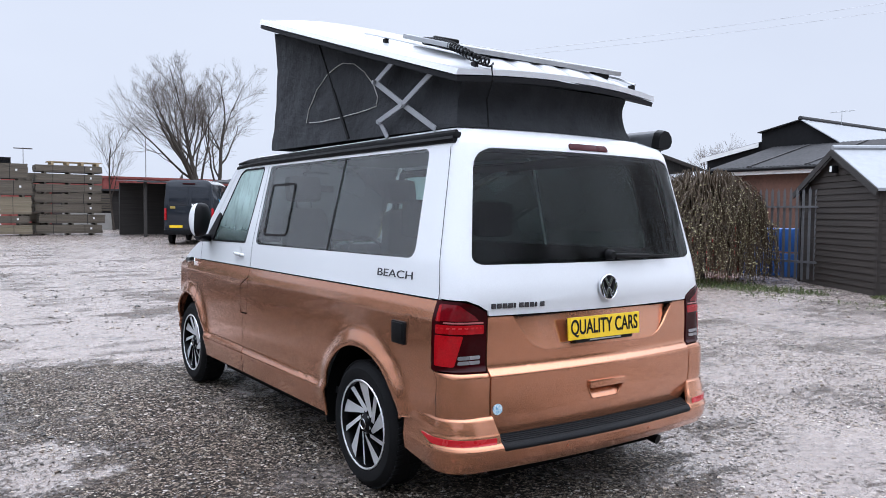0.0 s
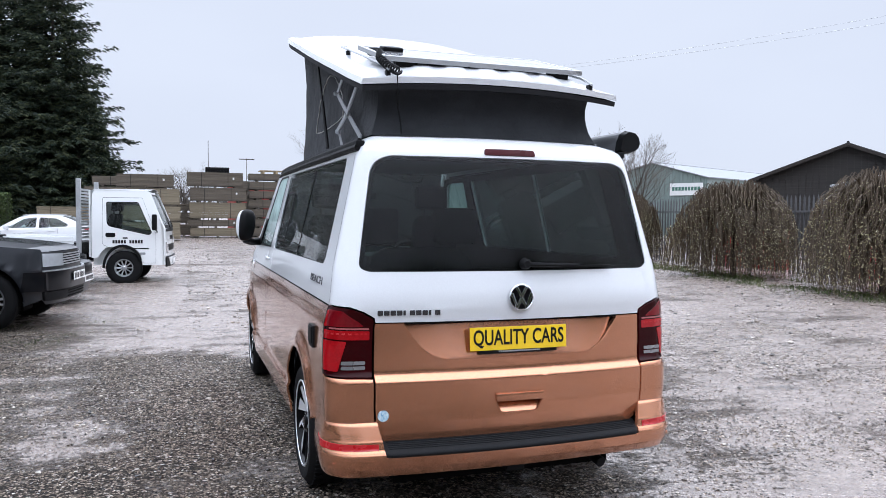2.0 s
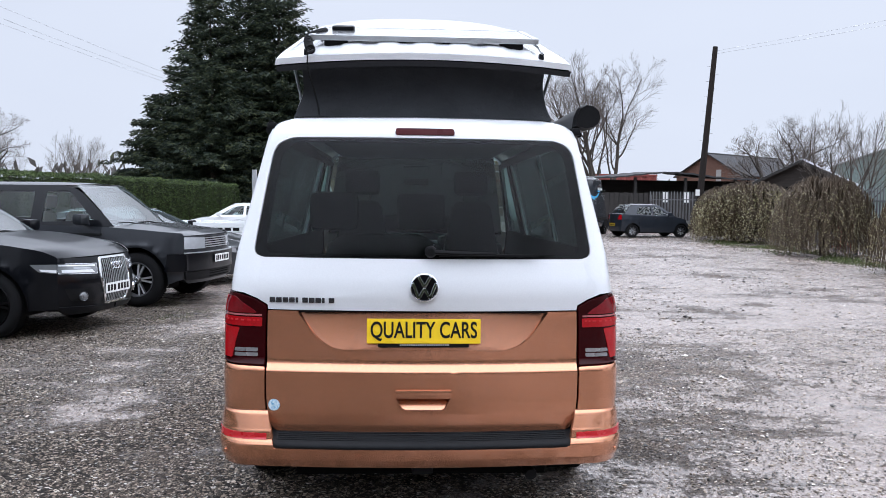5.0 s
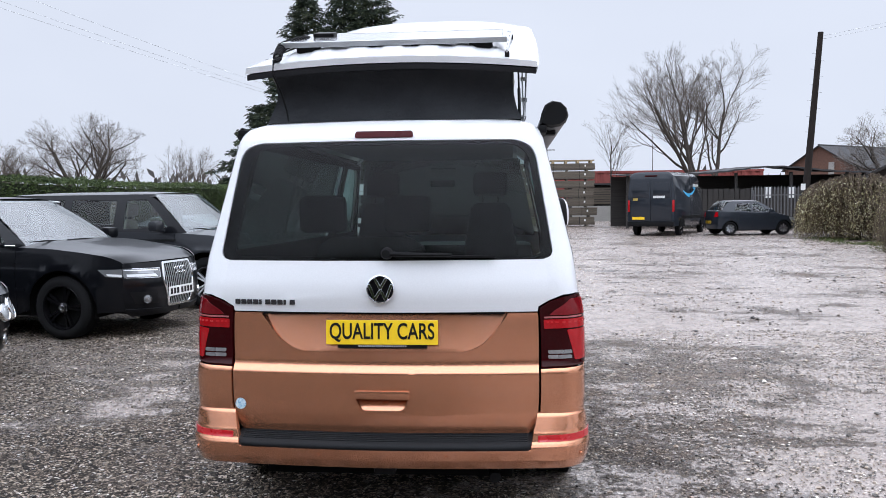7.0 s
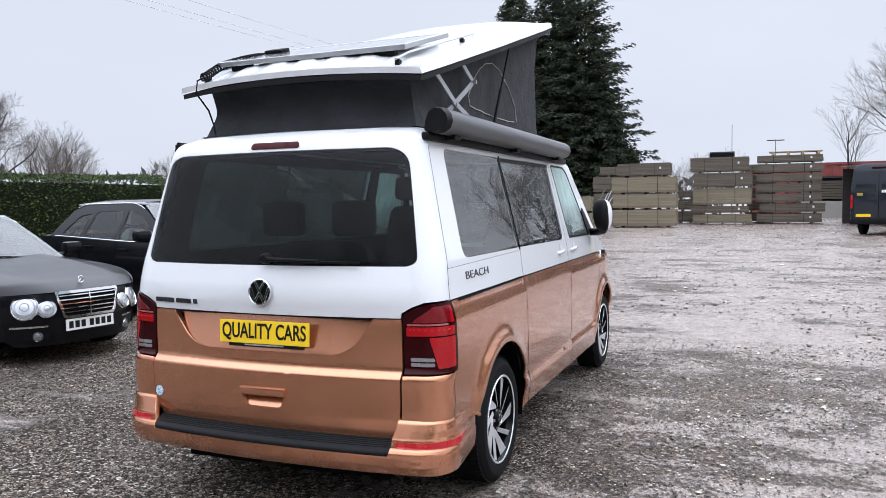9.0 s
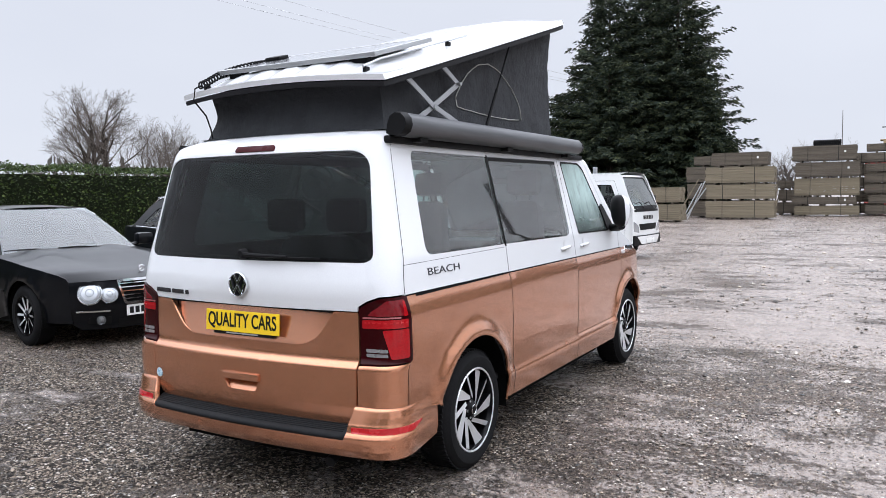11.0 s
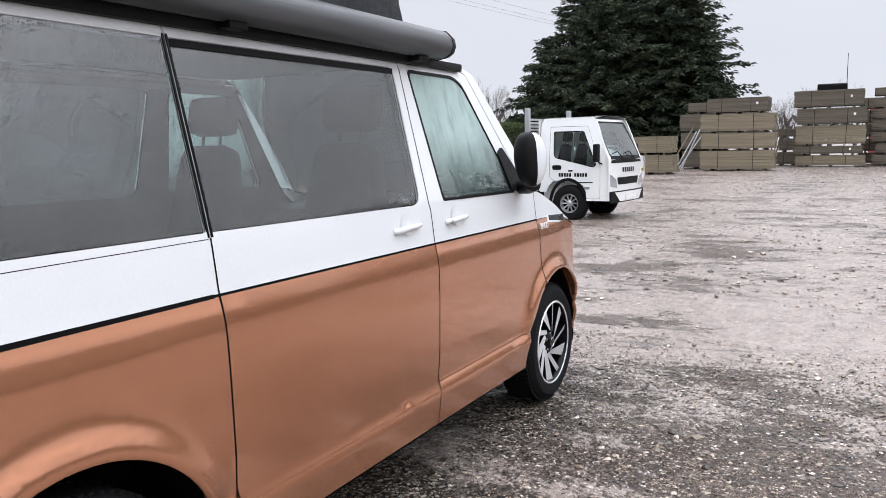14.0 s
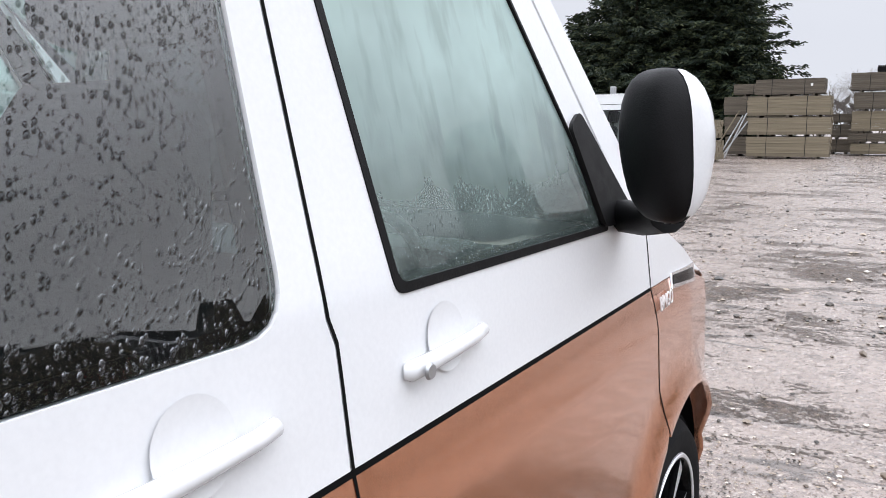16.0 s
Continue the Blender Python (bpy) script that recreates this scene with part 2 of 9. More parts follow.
def lathe(bm, prof, n=32, axis="x"):
    """Turns a profile of (radius, offset along the axis) about the axis."""
    rings = []
    for r, o in prof:
        ring = []
        for k in range(n):
            a = 2 * math.pi * k / n
            c, s = r * math.cos(a), r * math.sin(a)
            ring.append(bm.verts.new({"x": (o, c, s), "y": (c, o, s), "z": (c, s, o)}[axis]))
        rings.append(ring)
    for ra, rb in zip(rings, rings[1:]):
        for k in range(n):
            bm.faces.new((ra[k], ra[(k + 1) % n], rb[(k + 1) % n], rb[k]))
    return rings


def rounded(pts, radii, n=5):
    """A polygon with rounded corners; radii is a number or one per corner."""
    out, k = [], len(pts)
    for i in range(k):
        p, a, b = Vector(pts[i]), Vector(pts[i - 1]), Vector(pts[(i + 1) % k])
        r = radii if isinstance(radii, (int, float)) else radii[i]
        if r <= 0:
            out.append(tuple(p))
            continue
        da, db = (a - p), (b - p)
        r = min(r, da.length * 0.48, db.length * 0.48)
        pa, pb = p + da.normalized() * r, p + db.normalized() * r
        for j in range(n + 1):
            t = j / n
            out.append(tuple((1 - t) ** 2 * pa + 2 * t * (1 - t) * p + t * t * pb))
    return out


def arc(cy, cz, r, a0, a1, n=20):
    return [(cy + r * math.cos(radians(a0 + (a1 - a0) * i / n)), cz + r * math.sin(radians(a0 + (a1 - a0) * i / n))) for i in range(n + 1)]


def panel(name, outer, holes, fmap, mat, parent, step=0.06, thick=0.014, label="", centre=(0, 1.5, 0.9), lift=0.0):
    """A sheet-metal or glass panel: a flat outline with holes, laid on the surface fmap(a, b), with turned-in edges."""
    bm = bmesh.new()
    edges = []
    for loop in [outer, *holes]:
        vs = [bm.verts.new((a, b, 0)) for a, b in loop]
        edges += [bm.edges.new((vs[i], vs[(i + 1) % len(vs)])) for i in range(len(vs))]
    bmesh.ops.triangle_fill(bm, use_beauty=True, use_dissolve=False, edges=edges)
    step = step if isinstance(step, tuple) else (step, step)
    for ax in (0, 1):
        lo, hi = min(v.co[ax] for v in bm.verts), max(v.co[ax] for v in bm.verts)
        cuts = max(1, round((hi - lo) / step[ax]))
        for i in range(1, cuts):
            co, no = [0, 0, 0], [0, 0, 0]
            co[ax], no[ax] = lo + (hi - lo) * i / cuts, 1
            bmesh.ops.bisect_plane(bm, geom=bm.verts[:] + bm.edges[:] + bm.faces[:], dist=1e-6, plane_co=co, plane_no=no)
    bm.verts.index_update()
    ab = [(v.co.x, v.co.y) for v in bm.verts]
    faces = [[v.index for v in f.verts] for f in bm.faces]
    rim = [(e.verts[0].index, e.verts[1].index) for e in bm.edges if len(e.link_faces) == 1]
    bm.free()
    mid, h = Vector(centre), 0.002
    P, N = [], []
    for a, b in ab:
        p = Vector(fmap(a, b))
        n = (Vector(fmap(a + h, b)) - Vector(fmap(a - h, b))).cross(Vector(fmap(a, b + h)) - Vector(fmap(a, b - h)))
        n = n.normalized() if n.length > 1e-12 else (p - mid).normalized()
        if n.dot(p - mid) < 0:
            n = -n
        P.append(p + n * lift)
        N.append(n)
    good = []
    for f in faces:
        fn = (P[f[1]] - P[f[0]]).cross(P[f[-1]] - P[f[0]])
        good.append(f if fn.dot(N[f[0]]) >= 0 else f[::-1])
    V, NN = list(P), list(N)
    owner = {}
    for f in good:
        for i in range(len(f)):
            owner[(f[i], f[(i + 1) % len(f)])] = True
    for i, j in rim:
        if (i, j) not in owner:
            i, j = j, i
        side = (P[j] - P[i]).cross(N[i]).normalized()
        k = len(V)
        V += [P[i], P[j], P[j] - N[j] * thick, P[i] - N[i] * thick]
        NN += [(side + N[i] * 0.6).normalized(), (side + N[j] * 0.6).normalized(), side, side]
        good.append([k + 1, k, k + 3, k + 2])
    me = bpy.data.meshes.new(name)
    me.from_pydata([tuple(v) for v in V], [], good)
    me.shade_smooth()
    me.normals_split_custom_set_from_vertices([tuple(n) for n in NN])
    me.materials.append(mat)
    ob = new(name, me)
    ob.parent = parent
    if label:
        ob["label"] = label
    return ob


def curve_fn(xs, ys, soft=0.02, lo=None, hi=None):
    """A smooth curve through given stations."""
    lo, hi = lo if lo is not None else xs[0] - 0.3, hi if hi is not None else xs[-1] + 0.3
    g = np.linspace(lo, hi, 1200)
    v = np.interp(g, xs, ys)
    k = max(1, int(soft / (hi - lo) * 1200))
    ker = np.hanning(2 * k + 3)[1:-1]
    ker /= ker.sum()
    v = np.convolve(np.pad(v, len(ker) // 2, mode="edge"), ker, mode="valid")[:1200]
    return lambda x: float(np.interp(x, g, v))


def bars(n, width, height, gap=0.35):
    """Outlines of n upright bars in a row, standing in for writing."""
    w = width / (n + (n - 1) * gap)
    return [(-width / 2 + i * w * (1 + gap), -width / 2 + i * w * (1 + gap) + w) for i in range(n)]


def lettering(name, text, size, m, mat, parent, label="", width=None, depth=0.0012, bold=0.0):
    """Raised letters in the built-in font, standing in the x-z plane of m and read from -y."""
    cu = bpy.data.curves.new(name, "FONT")
    cu.body, cu.size, cu.extrude, cu.align_x, cu.align_y = text, size, depth, "CENTER", "CENTER"
    cu.offset = bold
    tmp = new(name, cu)
    me = bpy.data.meshes.new_from_object(tmp.evaluated_get(bpy.context.evaluated_depsgraph_get()))
    bpy.data.objects.remove(tmp)
    sx = 1.0
    if width:
        xs = [v.co.x for v in me.vertices]
        sx = width / (max(xs) - min(xs))
    me.transform(m @ Matrix.Rotation(radians(90), 4, "X") @ Matrix.Diagonal((sx, 1, 1, 1)))
    me.materials.clear()
    me.materials.append(mat)
    ob = new(name, me)
    ob.parent = parent
    if label:
        ob["label"] = label
    return ob


def ground_z(x, y):
    """The yard rises gently away from the camper."""
    return 0.0055 * max(0.0, y - 10)


# ---------------- the camper van ----------------
van = thing("camper_van", pose(2.935, 3.63, 0), "white over copper camper van with raised pop-up roof, wet", "camper van")
half_w = curve_fn([0.2, 0.30, 0.462, 0.500, 0.62, 0.88, 1.0, 1.05, 1.096, 1.19, 1.28, 1.85, 1.88, 1.905, 1.925, 1.94],
                  [0.918, 0.940, 0.957, 0.938, 0.946, 0.943, 0.938, 0.929, 0.916, 0.905, 0.893, 0.757, 0.742, 0.72, 0.69, 0.65], 0.008)
half_r = curve_fn([0.2, 0.30, 0.478, 0.508, 0.62, 0.88, 1.0, 1.05, 1.096, 1.19, 1.28, 1.85, 1.88, 1.905, 1.925, 1.94],
                  [0.912, 0.922, 0.930, 0.938, 0.946, 0.943, 0.938, 0.929, 0.916, 0.905, 0.893, 0.757, 0.742, 0.72, 0.69, 0.65], 0.008)
rear_y = curve_fn([0.2, 0.46, 0.54, 0.60, 0.738, 0.774, 0.80, 1.0, 1.08, 1.16, 1.27, 1.80, 1.85, 1.88, 1.905, 1.925, 1.94],
                  [-0.86, -0.885, -0.906, -0.912, -0.916, -0.884, -0.882, -0.888, -0.903, -0.902, -0.885, -0.772, -0.757, -0.737, -0.70, -0.65, -0.58], 0.005)
bow = curve_fn([0.3, 0.9, 1.3, 1.95], [0.075, 0.095, 0.14, 0.15], 0.05)
nose = curve_fn([2.5, 2.9, 3.2, 3.45, 3.62, 3.74, 3.82, 3.87], [1.0, 1.0, 0.998, 0.980, 0.92, 0.78, 0.50, 0.0], 0.03)
WHEELS_Y, AXLE_Z = (0.0, 3.09), 0.345
ARCH_Y = 3.11      # centre of the front wheel arch
U1, CORNER = 0.80, 0.145


def flare(y, z):
    out = 0.0
    for wy in WHEELS_Y:
        r = math.hypot(y - wy, z - AXLE_Z)
        out += 0.030 * math.exp(-(((r - 0.445) / 0.062) ** 2)) * min(1.0, max(0.0, (z - 0.36) / 0.22))
    return out


def side_start(z):
    k = half_r(z) / 0.945
    return rear_y(z) + bow(z) * (U1 * k) ** 2 + 0.125


def van_side(s):
    def f(y, z):
        yy = y * side_start(z) / -0.70 if y < 0 else y
        return (s * (half_w(z) * nose(y) + flare(y, z)), yy, z)
    return f


def van_rear(u, z):
    k, a = half_r(z) / 0.945, abs(u)
    s = 1 if u >= 0 else -1
    y0 = rear_y(z)
    if a <= U1:
        x = a * k
        y = y0 + bow(z) * x * x
    else:
        t = min((a - U1) / CORNER, 1.6)
        x1 = U1 * k
        if t <= 1:
            th = t * math.pi / 2
            x = x1 + (half_r(z) - x1) * math.sin(th) ** 0.96
            y = y0 + bow(z) * x1 * x1 + 0.125 * (1 - math.cos(th))
        else:
            x, y = half_r(z), side_start(z) + (t - 1) * CORNER
    return (s * x, y, z)


LEFT, RIGHT = van_side(-1), van_side(1)
ZC = 1.096          # the line between copper and white
REAR_ARCH = arc(0.0, AXLE_Z, 0.435, 8, 172, 26)
rear_win = rounded([(-0.47, 1.278), (0.512, 1.276), (0.512, 1.832), (-0.475, 1.832)], [0.07, 0.008, 0.008, 0.05])
mid_win = rounded([(0.528, 1.276), (1.688, 1.268), (1.704, 1.838), (0.528, 1.832)], [0.008, 0.06, 0.04, 0.008])
door_win = rounded([(1.878, 1.273), (2.63, 1.265), (2.60, 1.34), (2.30, 1.80), (2.22, 1.835), (1.815, 1.835)], [0.02, 0.02, 0.04, 0.05, 0.05, 0.03])
both_win = rounded([(-0.47, 1.278), (1.688, 1.268), (1.704, 1.838), (-0.475, 1.832)], [0.07, 0.06, 0.04, 0.05])


def inset(loop, d):
    """Shrinks (or grows, d < 0) an outline about its middle."""
    cx = sum(p[0] for p in loop) / len(loop)
    cy = sum(p[1] for p in loop) / len(loop)
    wx = max(abs(p[0] - cx) for p in loop)
    wy = max(abs(p[1] - cy) for p in loop)
    return [(cx + (a - cx) * (wx - d) / wx, cy + (b - cy) * (wy - d) / wy) for a, b in loop]


for s, fs in ((-1, LEFT), (1, RIGHT)):
    # lower copper panels
    quarter_top = ZC - 0.0015
    arch_r = [(0.435 * math.cos(radians(a)), AXLE_Z + 0.435 * math.sin(radians(a))) for a in range(-6, 166, 6)]
    end_y = 0.517 if s > 0 else 1.715
    low = [(-0.70, quarter_top), (-0.70, 0.52), (-0.425, 0.49)] + [p for p in arch_r[::-1]] + [(0.437, 0.318)]
    if s > 0:
        panel("lower_quarter_panel", low + [(end_y, 0.318), (end_y, quarter_top)], [], fs, COPPER, van, 0.028)
        sd = new("sliding_door")
        sd.parent = van
        panel("lower_skin", [(0.524, 0.318), (1.704, 0.318), (1.7535, quarter_top), (0.524, quarter_top)], [], fs, COPPER, sd, 0.05)
        panel("upper_skin", rounded([(0.524, ZC + 0.002), (1.7535, ZC + 0.002), (1.7535, 1.238), (1.7445, 1.268), (1.7485, 1.878), (0.524, 1.878)], [0, 0, 0, 0, 0.02, 0.02]), [mid_win], fs, WHITE, sd, 0.05)
        panel("window_glass", inset(mid_win, 0.003), [], fs, SIDEGLASS, sd, 0.06, 0.006, "dark privacy glass with rain drops", lift=-0.003)
        # black strip put in for the awning's shadow on the glass
        panel("window_top_seal", [(0.535, 1.806), (1.690, 1.812), (1.698, 1.833), (0.535, 1.827)], [], fs, BLACK, sd, 0.06, 0.004, "black strip along the top of the glass, painted for the awning's shadow", lift=0.002)
    else:
        panel("lower_quarter_panel", low + [(1.80, 0.318), (1.805, 0.755), (end_y, 0.755), (end_y, quarter_top)], [], fs, COPPER, van, 0.028)
        panel("fuel_flap", rounded([(1.722, 0.765), (1.845, 0.765), (1.855, 0.96), (1.722, 1.02)], 0.012), [], fs, COPPER, van, 0.05)
    # white upper panels
    if s > 0:
        panel("rail_cover", [(-0.70, ZC + 0.002), (0.517, ZC + 0.002), (0.517, 1.256), (-0.70, 1.243)], [], fs, WHITE, van, 0.05)
        panel("upper_quarter_panel", [(-0.70, 1.2455), (0.517, 1.2585), (0.517, 1.94), (-0.70, 1.94)], [rear_win], fs, WHITE, van, 0.05)
        panel("rear_side_window", inset(rear_win, 0.003), [], fs, SIDEGLASS, van, 0.06, 0.006, "dark privacy glass with rain drops", lift=-0.003)
        panel("slide_rail_slot", [(-0.60, ZC - 0.014), (0.50, ZC - 0.006), (0.50, ZC + 0.006), (-0.60, ZC + 0.002)], [], fs, DARK, van, 0.1, 0.004, lift=0.0015)
    else:
        panel("upper_quarter_panel", [(-0.70, ZC + 0.002), (end_y, ZC + 0.002), (1.725, 1.25), (1.728, 1.878), (0.0, 1.878), (0.0, 1.94), (-0.70, 1.94)], [both_win], fs, WHITE, van, 0.05)
        panel("rear_side_window", inset(rear_win, 0.003), [], fs, SIDEGLASS, van, 0.06, 0.006, "dark privacy glass with rain drops", lift=-0.003)
        wp = panel("middle_side_window", inset(mid_win, 0.003), [], fs, SIDEGLASS, van, 0.06, 0.006, "dark privacy glass with rain drops", lift=-0.003)
        op = rounded([(1.16, 1.34), (1.56, 1.335), (1.585, 1.70), (1.18, 1.70)], 0.04)
        panel("opening_pane_seal", op, [inset(op, 0.012)], fs, BLACK, wp, 0.08, 0.004, lift=0.004)
        panel("window_divider", [(0.510, 1.27), (0.530, 1.27), (0.530, 1.83), (0.510, 1.83)], [], fs, GLOSSBLACK, van, 0.1, 0.004)
    if s > 0:
        panel("window_edge", [(0.510, 1.262), (0.5172, 1.262), (0.5172, 1.84), (0.510, 1.84)], [], fs, GLOSSBLACK, van, 0.1, 0.004, lift=0.002)
        panel("window_edge", [(0.5238, 1.262), (0.531, 1.262), (0.531, 1.84), (0.5238, 1.84)], [], fs, GLOSSBLACK, van, 0.1, 0.004, lift=0.002)
    y0 = 0.524 if s > 0 else 0.0
    panel("roof_side", [(y0 + 0.004, 1.884), (1.74, 1.884), (2.24, 1.86), (2.20, 1.94), (y0 + 0.004, 1.94)], [], fs, WHITE, van, 0.05)
    # front door
    fd = new("front_door")
    fd.parent = van
    cut = [(ARCH_Y + 0.45 * math.cos(radians(a)), AXLE_Z + 0.45 * math.sin(radians(a))) for a in range(184, 120, -5)]
    dy = 1.7125 if s > 0 else 1.812
    lowd = [(dy, 0.318)] + cut + [(2.878, 0.755), (2.873, quarter_top)]
    lowd += [(1.7605, quarter_top)] if s > 0 else [(1.725, quarter_top), (1.725, 1.03), (1.862, 0.97), (1.852, 0.757), (1.812, 0.75)]
    panel("lower_skin", lowd, [], fs, COPPER, fd, 0.03)
    hinge = [(1.7555, 1.878), (1.7515, 1.268), (1.7605, 1.238), (1.7605, ZC + 0.002)] if s > 0 else [(1.742, 1.878), (1.74, 1.25), (1.737, ZC + 0.002)]
    panel("upper_skin", [(2.873, ZC + 0.002), (2.876, 1.25), (2.80, 1.262), (2.70, 1.38), (2.36, 1.85), (2.26, 1.878)] + hinge, [door_win], fs, WHITE, fd, 0.045)
    panel("window_seal", inset(door_win, -0.004), [inset(door_win, 0.009)], fs, BLACK, fd, 0.06, 0.008, lift=0.002)
    panel("window_glass", inset(door_win, 0.006), [], fs, FOGGLASS, fd, 0.05, 0.006, "fogged door glass with rain drops, reflected sky painted into its veil", lift=-0.004)
    # front wing, nose and pillar
    wing = [(2.881, quarter_top), (2.886, 0.755)] + [(ARCH_Y + 0.45 * math.cos(radians(a)), AXLE_Z + 0.45 * math.sin(radians(a))) for a in range(119, -7, -6)]
    panel("front_wing", wing + [(3.60, 0.28), (3.868, 0.30), (3.868, 0.90), (3.6, 1.0), (3.45, 1.02), (3.2, quarter_top)], [], fs, COPPER, van, 0.028)
    panel("wing_top", [(2.881, ZC + 0.002), (3.2, ZC + 0.002), (3.40, 1.054), (3.2, 1.15), (3.0, 1.23), (2.884, 1.258)], [], fs, WHITE, van, 0.05)
    panel("windscreen_pillar", [(2.30, 1.884), (2.365, 1.858), (2.71, 1.386), (2.815, 1.264), (2.96, 1.25), (2.86, 1.36), (2.44, 1.86), (2.22, 1.94)], [], fs, WHITE, van, 0.04)
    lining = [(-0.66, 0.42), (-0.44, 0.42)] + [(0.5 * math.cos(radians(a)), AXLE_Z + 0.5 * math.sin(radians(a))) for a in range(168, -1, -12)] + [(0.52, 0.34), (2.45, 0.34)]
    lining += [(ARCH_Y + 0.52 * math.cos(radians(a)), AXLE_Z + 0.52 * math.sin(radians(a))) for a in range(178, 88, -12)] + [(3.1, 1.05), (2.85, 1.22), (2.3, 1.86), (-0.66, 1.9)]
    # dark sheet behind the panels, added to block light and blacken the gaps
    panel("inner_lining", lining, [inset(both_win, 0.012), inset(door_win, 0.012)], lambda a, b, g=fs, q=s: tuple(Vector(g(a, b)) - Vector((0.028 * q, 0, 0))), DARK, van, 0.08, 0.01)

def seam(f, pts, parent, w=0.008, name="seam"):
    """A dark shut line along points of a body surface."""
    bm = bmesh.new()
    prev = None
    fine = []
    for (a0, b0), (a1, b1) in zip(pts, pts[1:]):
        n = max(1, round(math.hypot(a1 - a0, b1 - b0) / 0.05))
        fine += [(a0 + (a1 - a0) * i / n, b0 + (b1 - b0) * i / n) for i in range(n)]
    fine.append(pts[-1])
    for i, (a, b) in enumerate(fine):
        (a0, b0), (a1, b1) = fine[max(0, i - 1)], fine[min(len(fine) - 1, i + 1)]
        ln = math.hypot(a1 - a0, b1 - b0)
        na, nb = -(b1 - b0) / ln * w / 2, (a1 - a0) / ln * w / 2
        p, q = Vector(f(a + na, b + nb)), Vector(f(a - na, b - nb))
        d = (Vector(f(a + 0.002, b)) - Vector(f(a - 0.002, b))).cross(Vector(f(a, b + 0.002)) - Vector(f(a, b - 0.002))).normalized()
        if d.dot(p - Vector((0, 1.5, p.z))) < 0:
            d = -d
        pr = (bm.verts.new(p + d * 0.0006), bm.verts.new(q + d * 0.0006))
        if prev:
            bm.faces.new((prev[0], pr[0], pr[1], prev[1]))
        prev = pr
    return part(name, bm, DARK, parent)


seam(RIGHT, [(0.5205, 0.318), (0.5205, 1.262)], van, 0.006)
for s, fs in ((-1, LEFT), (1, RIGHT)):
    if s > 0:
        seam(fs, [(1.708, 0.318), (1.757, 1.09), (1.757, 1.24), (1.748, 1.268), (1.752, 1.88)], van, 0.0055)
    else:
        seam(fs, [(1.806, 0.318), (1.8085, 0.756), (1.7185, 0.76), (1.7185, 1.02), (1.72, 1.09), (1.733, 1.25), (1.735, 1.88)], van, 0.0045)
        seam(fs, [(1.8085, 0.756), (1.852, 0.76), (1.859, 0.965), (1.722, 1.026)], van, 0.006)
    seam(fs, [(2.882, 0.75), (2.877, 1.09), (2.880, 1.252)], van, 0.006)
    seam(fs, [(-0.699, 0.53), (-0.699, 1.93)], van, 0.005)
    seam(fs, [(-0.69, ZC), (2.874, ZC)], van, 0.008, "pinstripe")
# tailgate
tg = new("tailgate")
tg.parent = van
back_glass = rounded([(-0.825, 1.262), (0.825, 1.262), (0.85, 1.825), (-0.85, 1.825)], [0.05, 0.05, 0.10, 0.10], 7)
panel("upper_skin", [(-0.728, 1.022), (0.728, 1.022), (0.735, 1.045), (0.84, 1.098), (0.943, 1.104), (0.943, 1.94), (-0.943, 1.94), (-0.943, 1.104), (-0.84, 1.098), (-0.735, 1.045)],
      [back_glass], van_rear, WHITE, tg, (0.03, 0.05))
notch = rounded([(-0.590, 1.014), (-0.455, 0.835), (0.455, 0.835), (0.590, 1.014)], [0, 0.16, 0.16, 0], 8)
panel("lower_skin", [(-0.728, 1.014), (-0.722, 0.50), (-0.705, 0.466), (-0.69, 0.455), (0.69, 0.455), (0.705, 0.466), (0.722, 0.50), (0.728, 1.014)] + notch[::-1], [rounded([(-0.128, 0.628), (-0.095, 0.563), (0.095, 0.563), (0.128, 0.628)], [0.005, 0.02, 0.02, 0.005])], van_rear, COPPER, tg, (0.03, 0.014), 0.03)


def recess_map(u, z):
    x, y, _ = van_rear(u, 0.83)
    q = max(0.0, (z - 0.835) / 0.18)
    return (x, y - 0.001 + 0.052 * q - 0.008 * q * q, z)


panel("plate_recess", [(a * 0.992, b + 0.001) for a, b in notch], [], recess_map, COPPER, tg, (0.03, 0.02), 0.004)
# near-black strip paints the shade under the white skin's lower edge
bm = bmesh.new()
box(bm, -0.57, 0.57, -0.865, -0.80, 1.012, 1.020)
part("plate_overhang", bm, DARK, tg)
panel("rear_window", inset(back_glass, 0.003), [], van_rear, VANGLASS, tg, 0.05, 0.006, "large dark tailgate glass with dried rain runs", lift=-0.003)
# the same added dark sheet, here behind the tailgate
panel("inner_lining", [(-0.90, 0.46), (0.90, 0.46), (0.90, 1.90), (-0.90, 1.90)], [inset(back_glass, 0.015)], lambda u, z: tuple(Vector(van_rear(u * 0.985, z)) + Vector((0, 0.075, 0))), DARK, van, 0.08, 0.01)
panel("brake_light", rounded([(-0.175, 1.838), (0.175, 1.838), (0.172, 1.868), (-0.172, 1.868)], 0.012), [], van_rear, plain("red_lens_dark", (0.045, 0.001, 0.003), 0.3, vary=0.15), tg, 0.05, 0.01, lift=0.006)

# lamps, bumper and rear fittings
RED = plain("red_lens", (0.32, 0.0035, 0.007), 0.12, grain=120, vary=0.25)
DARKRED = plain("smoked_red_lens", (0.024, 0.0012, 0.002), 0.12, grain=120, vary=0.2)
BRIGHTRED = plain("reflector_red", (0.42, 0.010, 0.014), 0.25, coat=0.5, grain=150, vary=0.1)
DEEPRED = plain("deep_red_lens", (0.15, 0.003, 0.007), 0.12, vary=0.25)
PINKLENS = plain("pink_lens", (0.36, 0.10, 0.10), 0.2, coat=1.0, grain=80, vary=0.2)
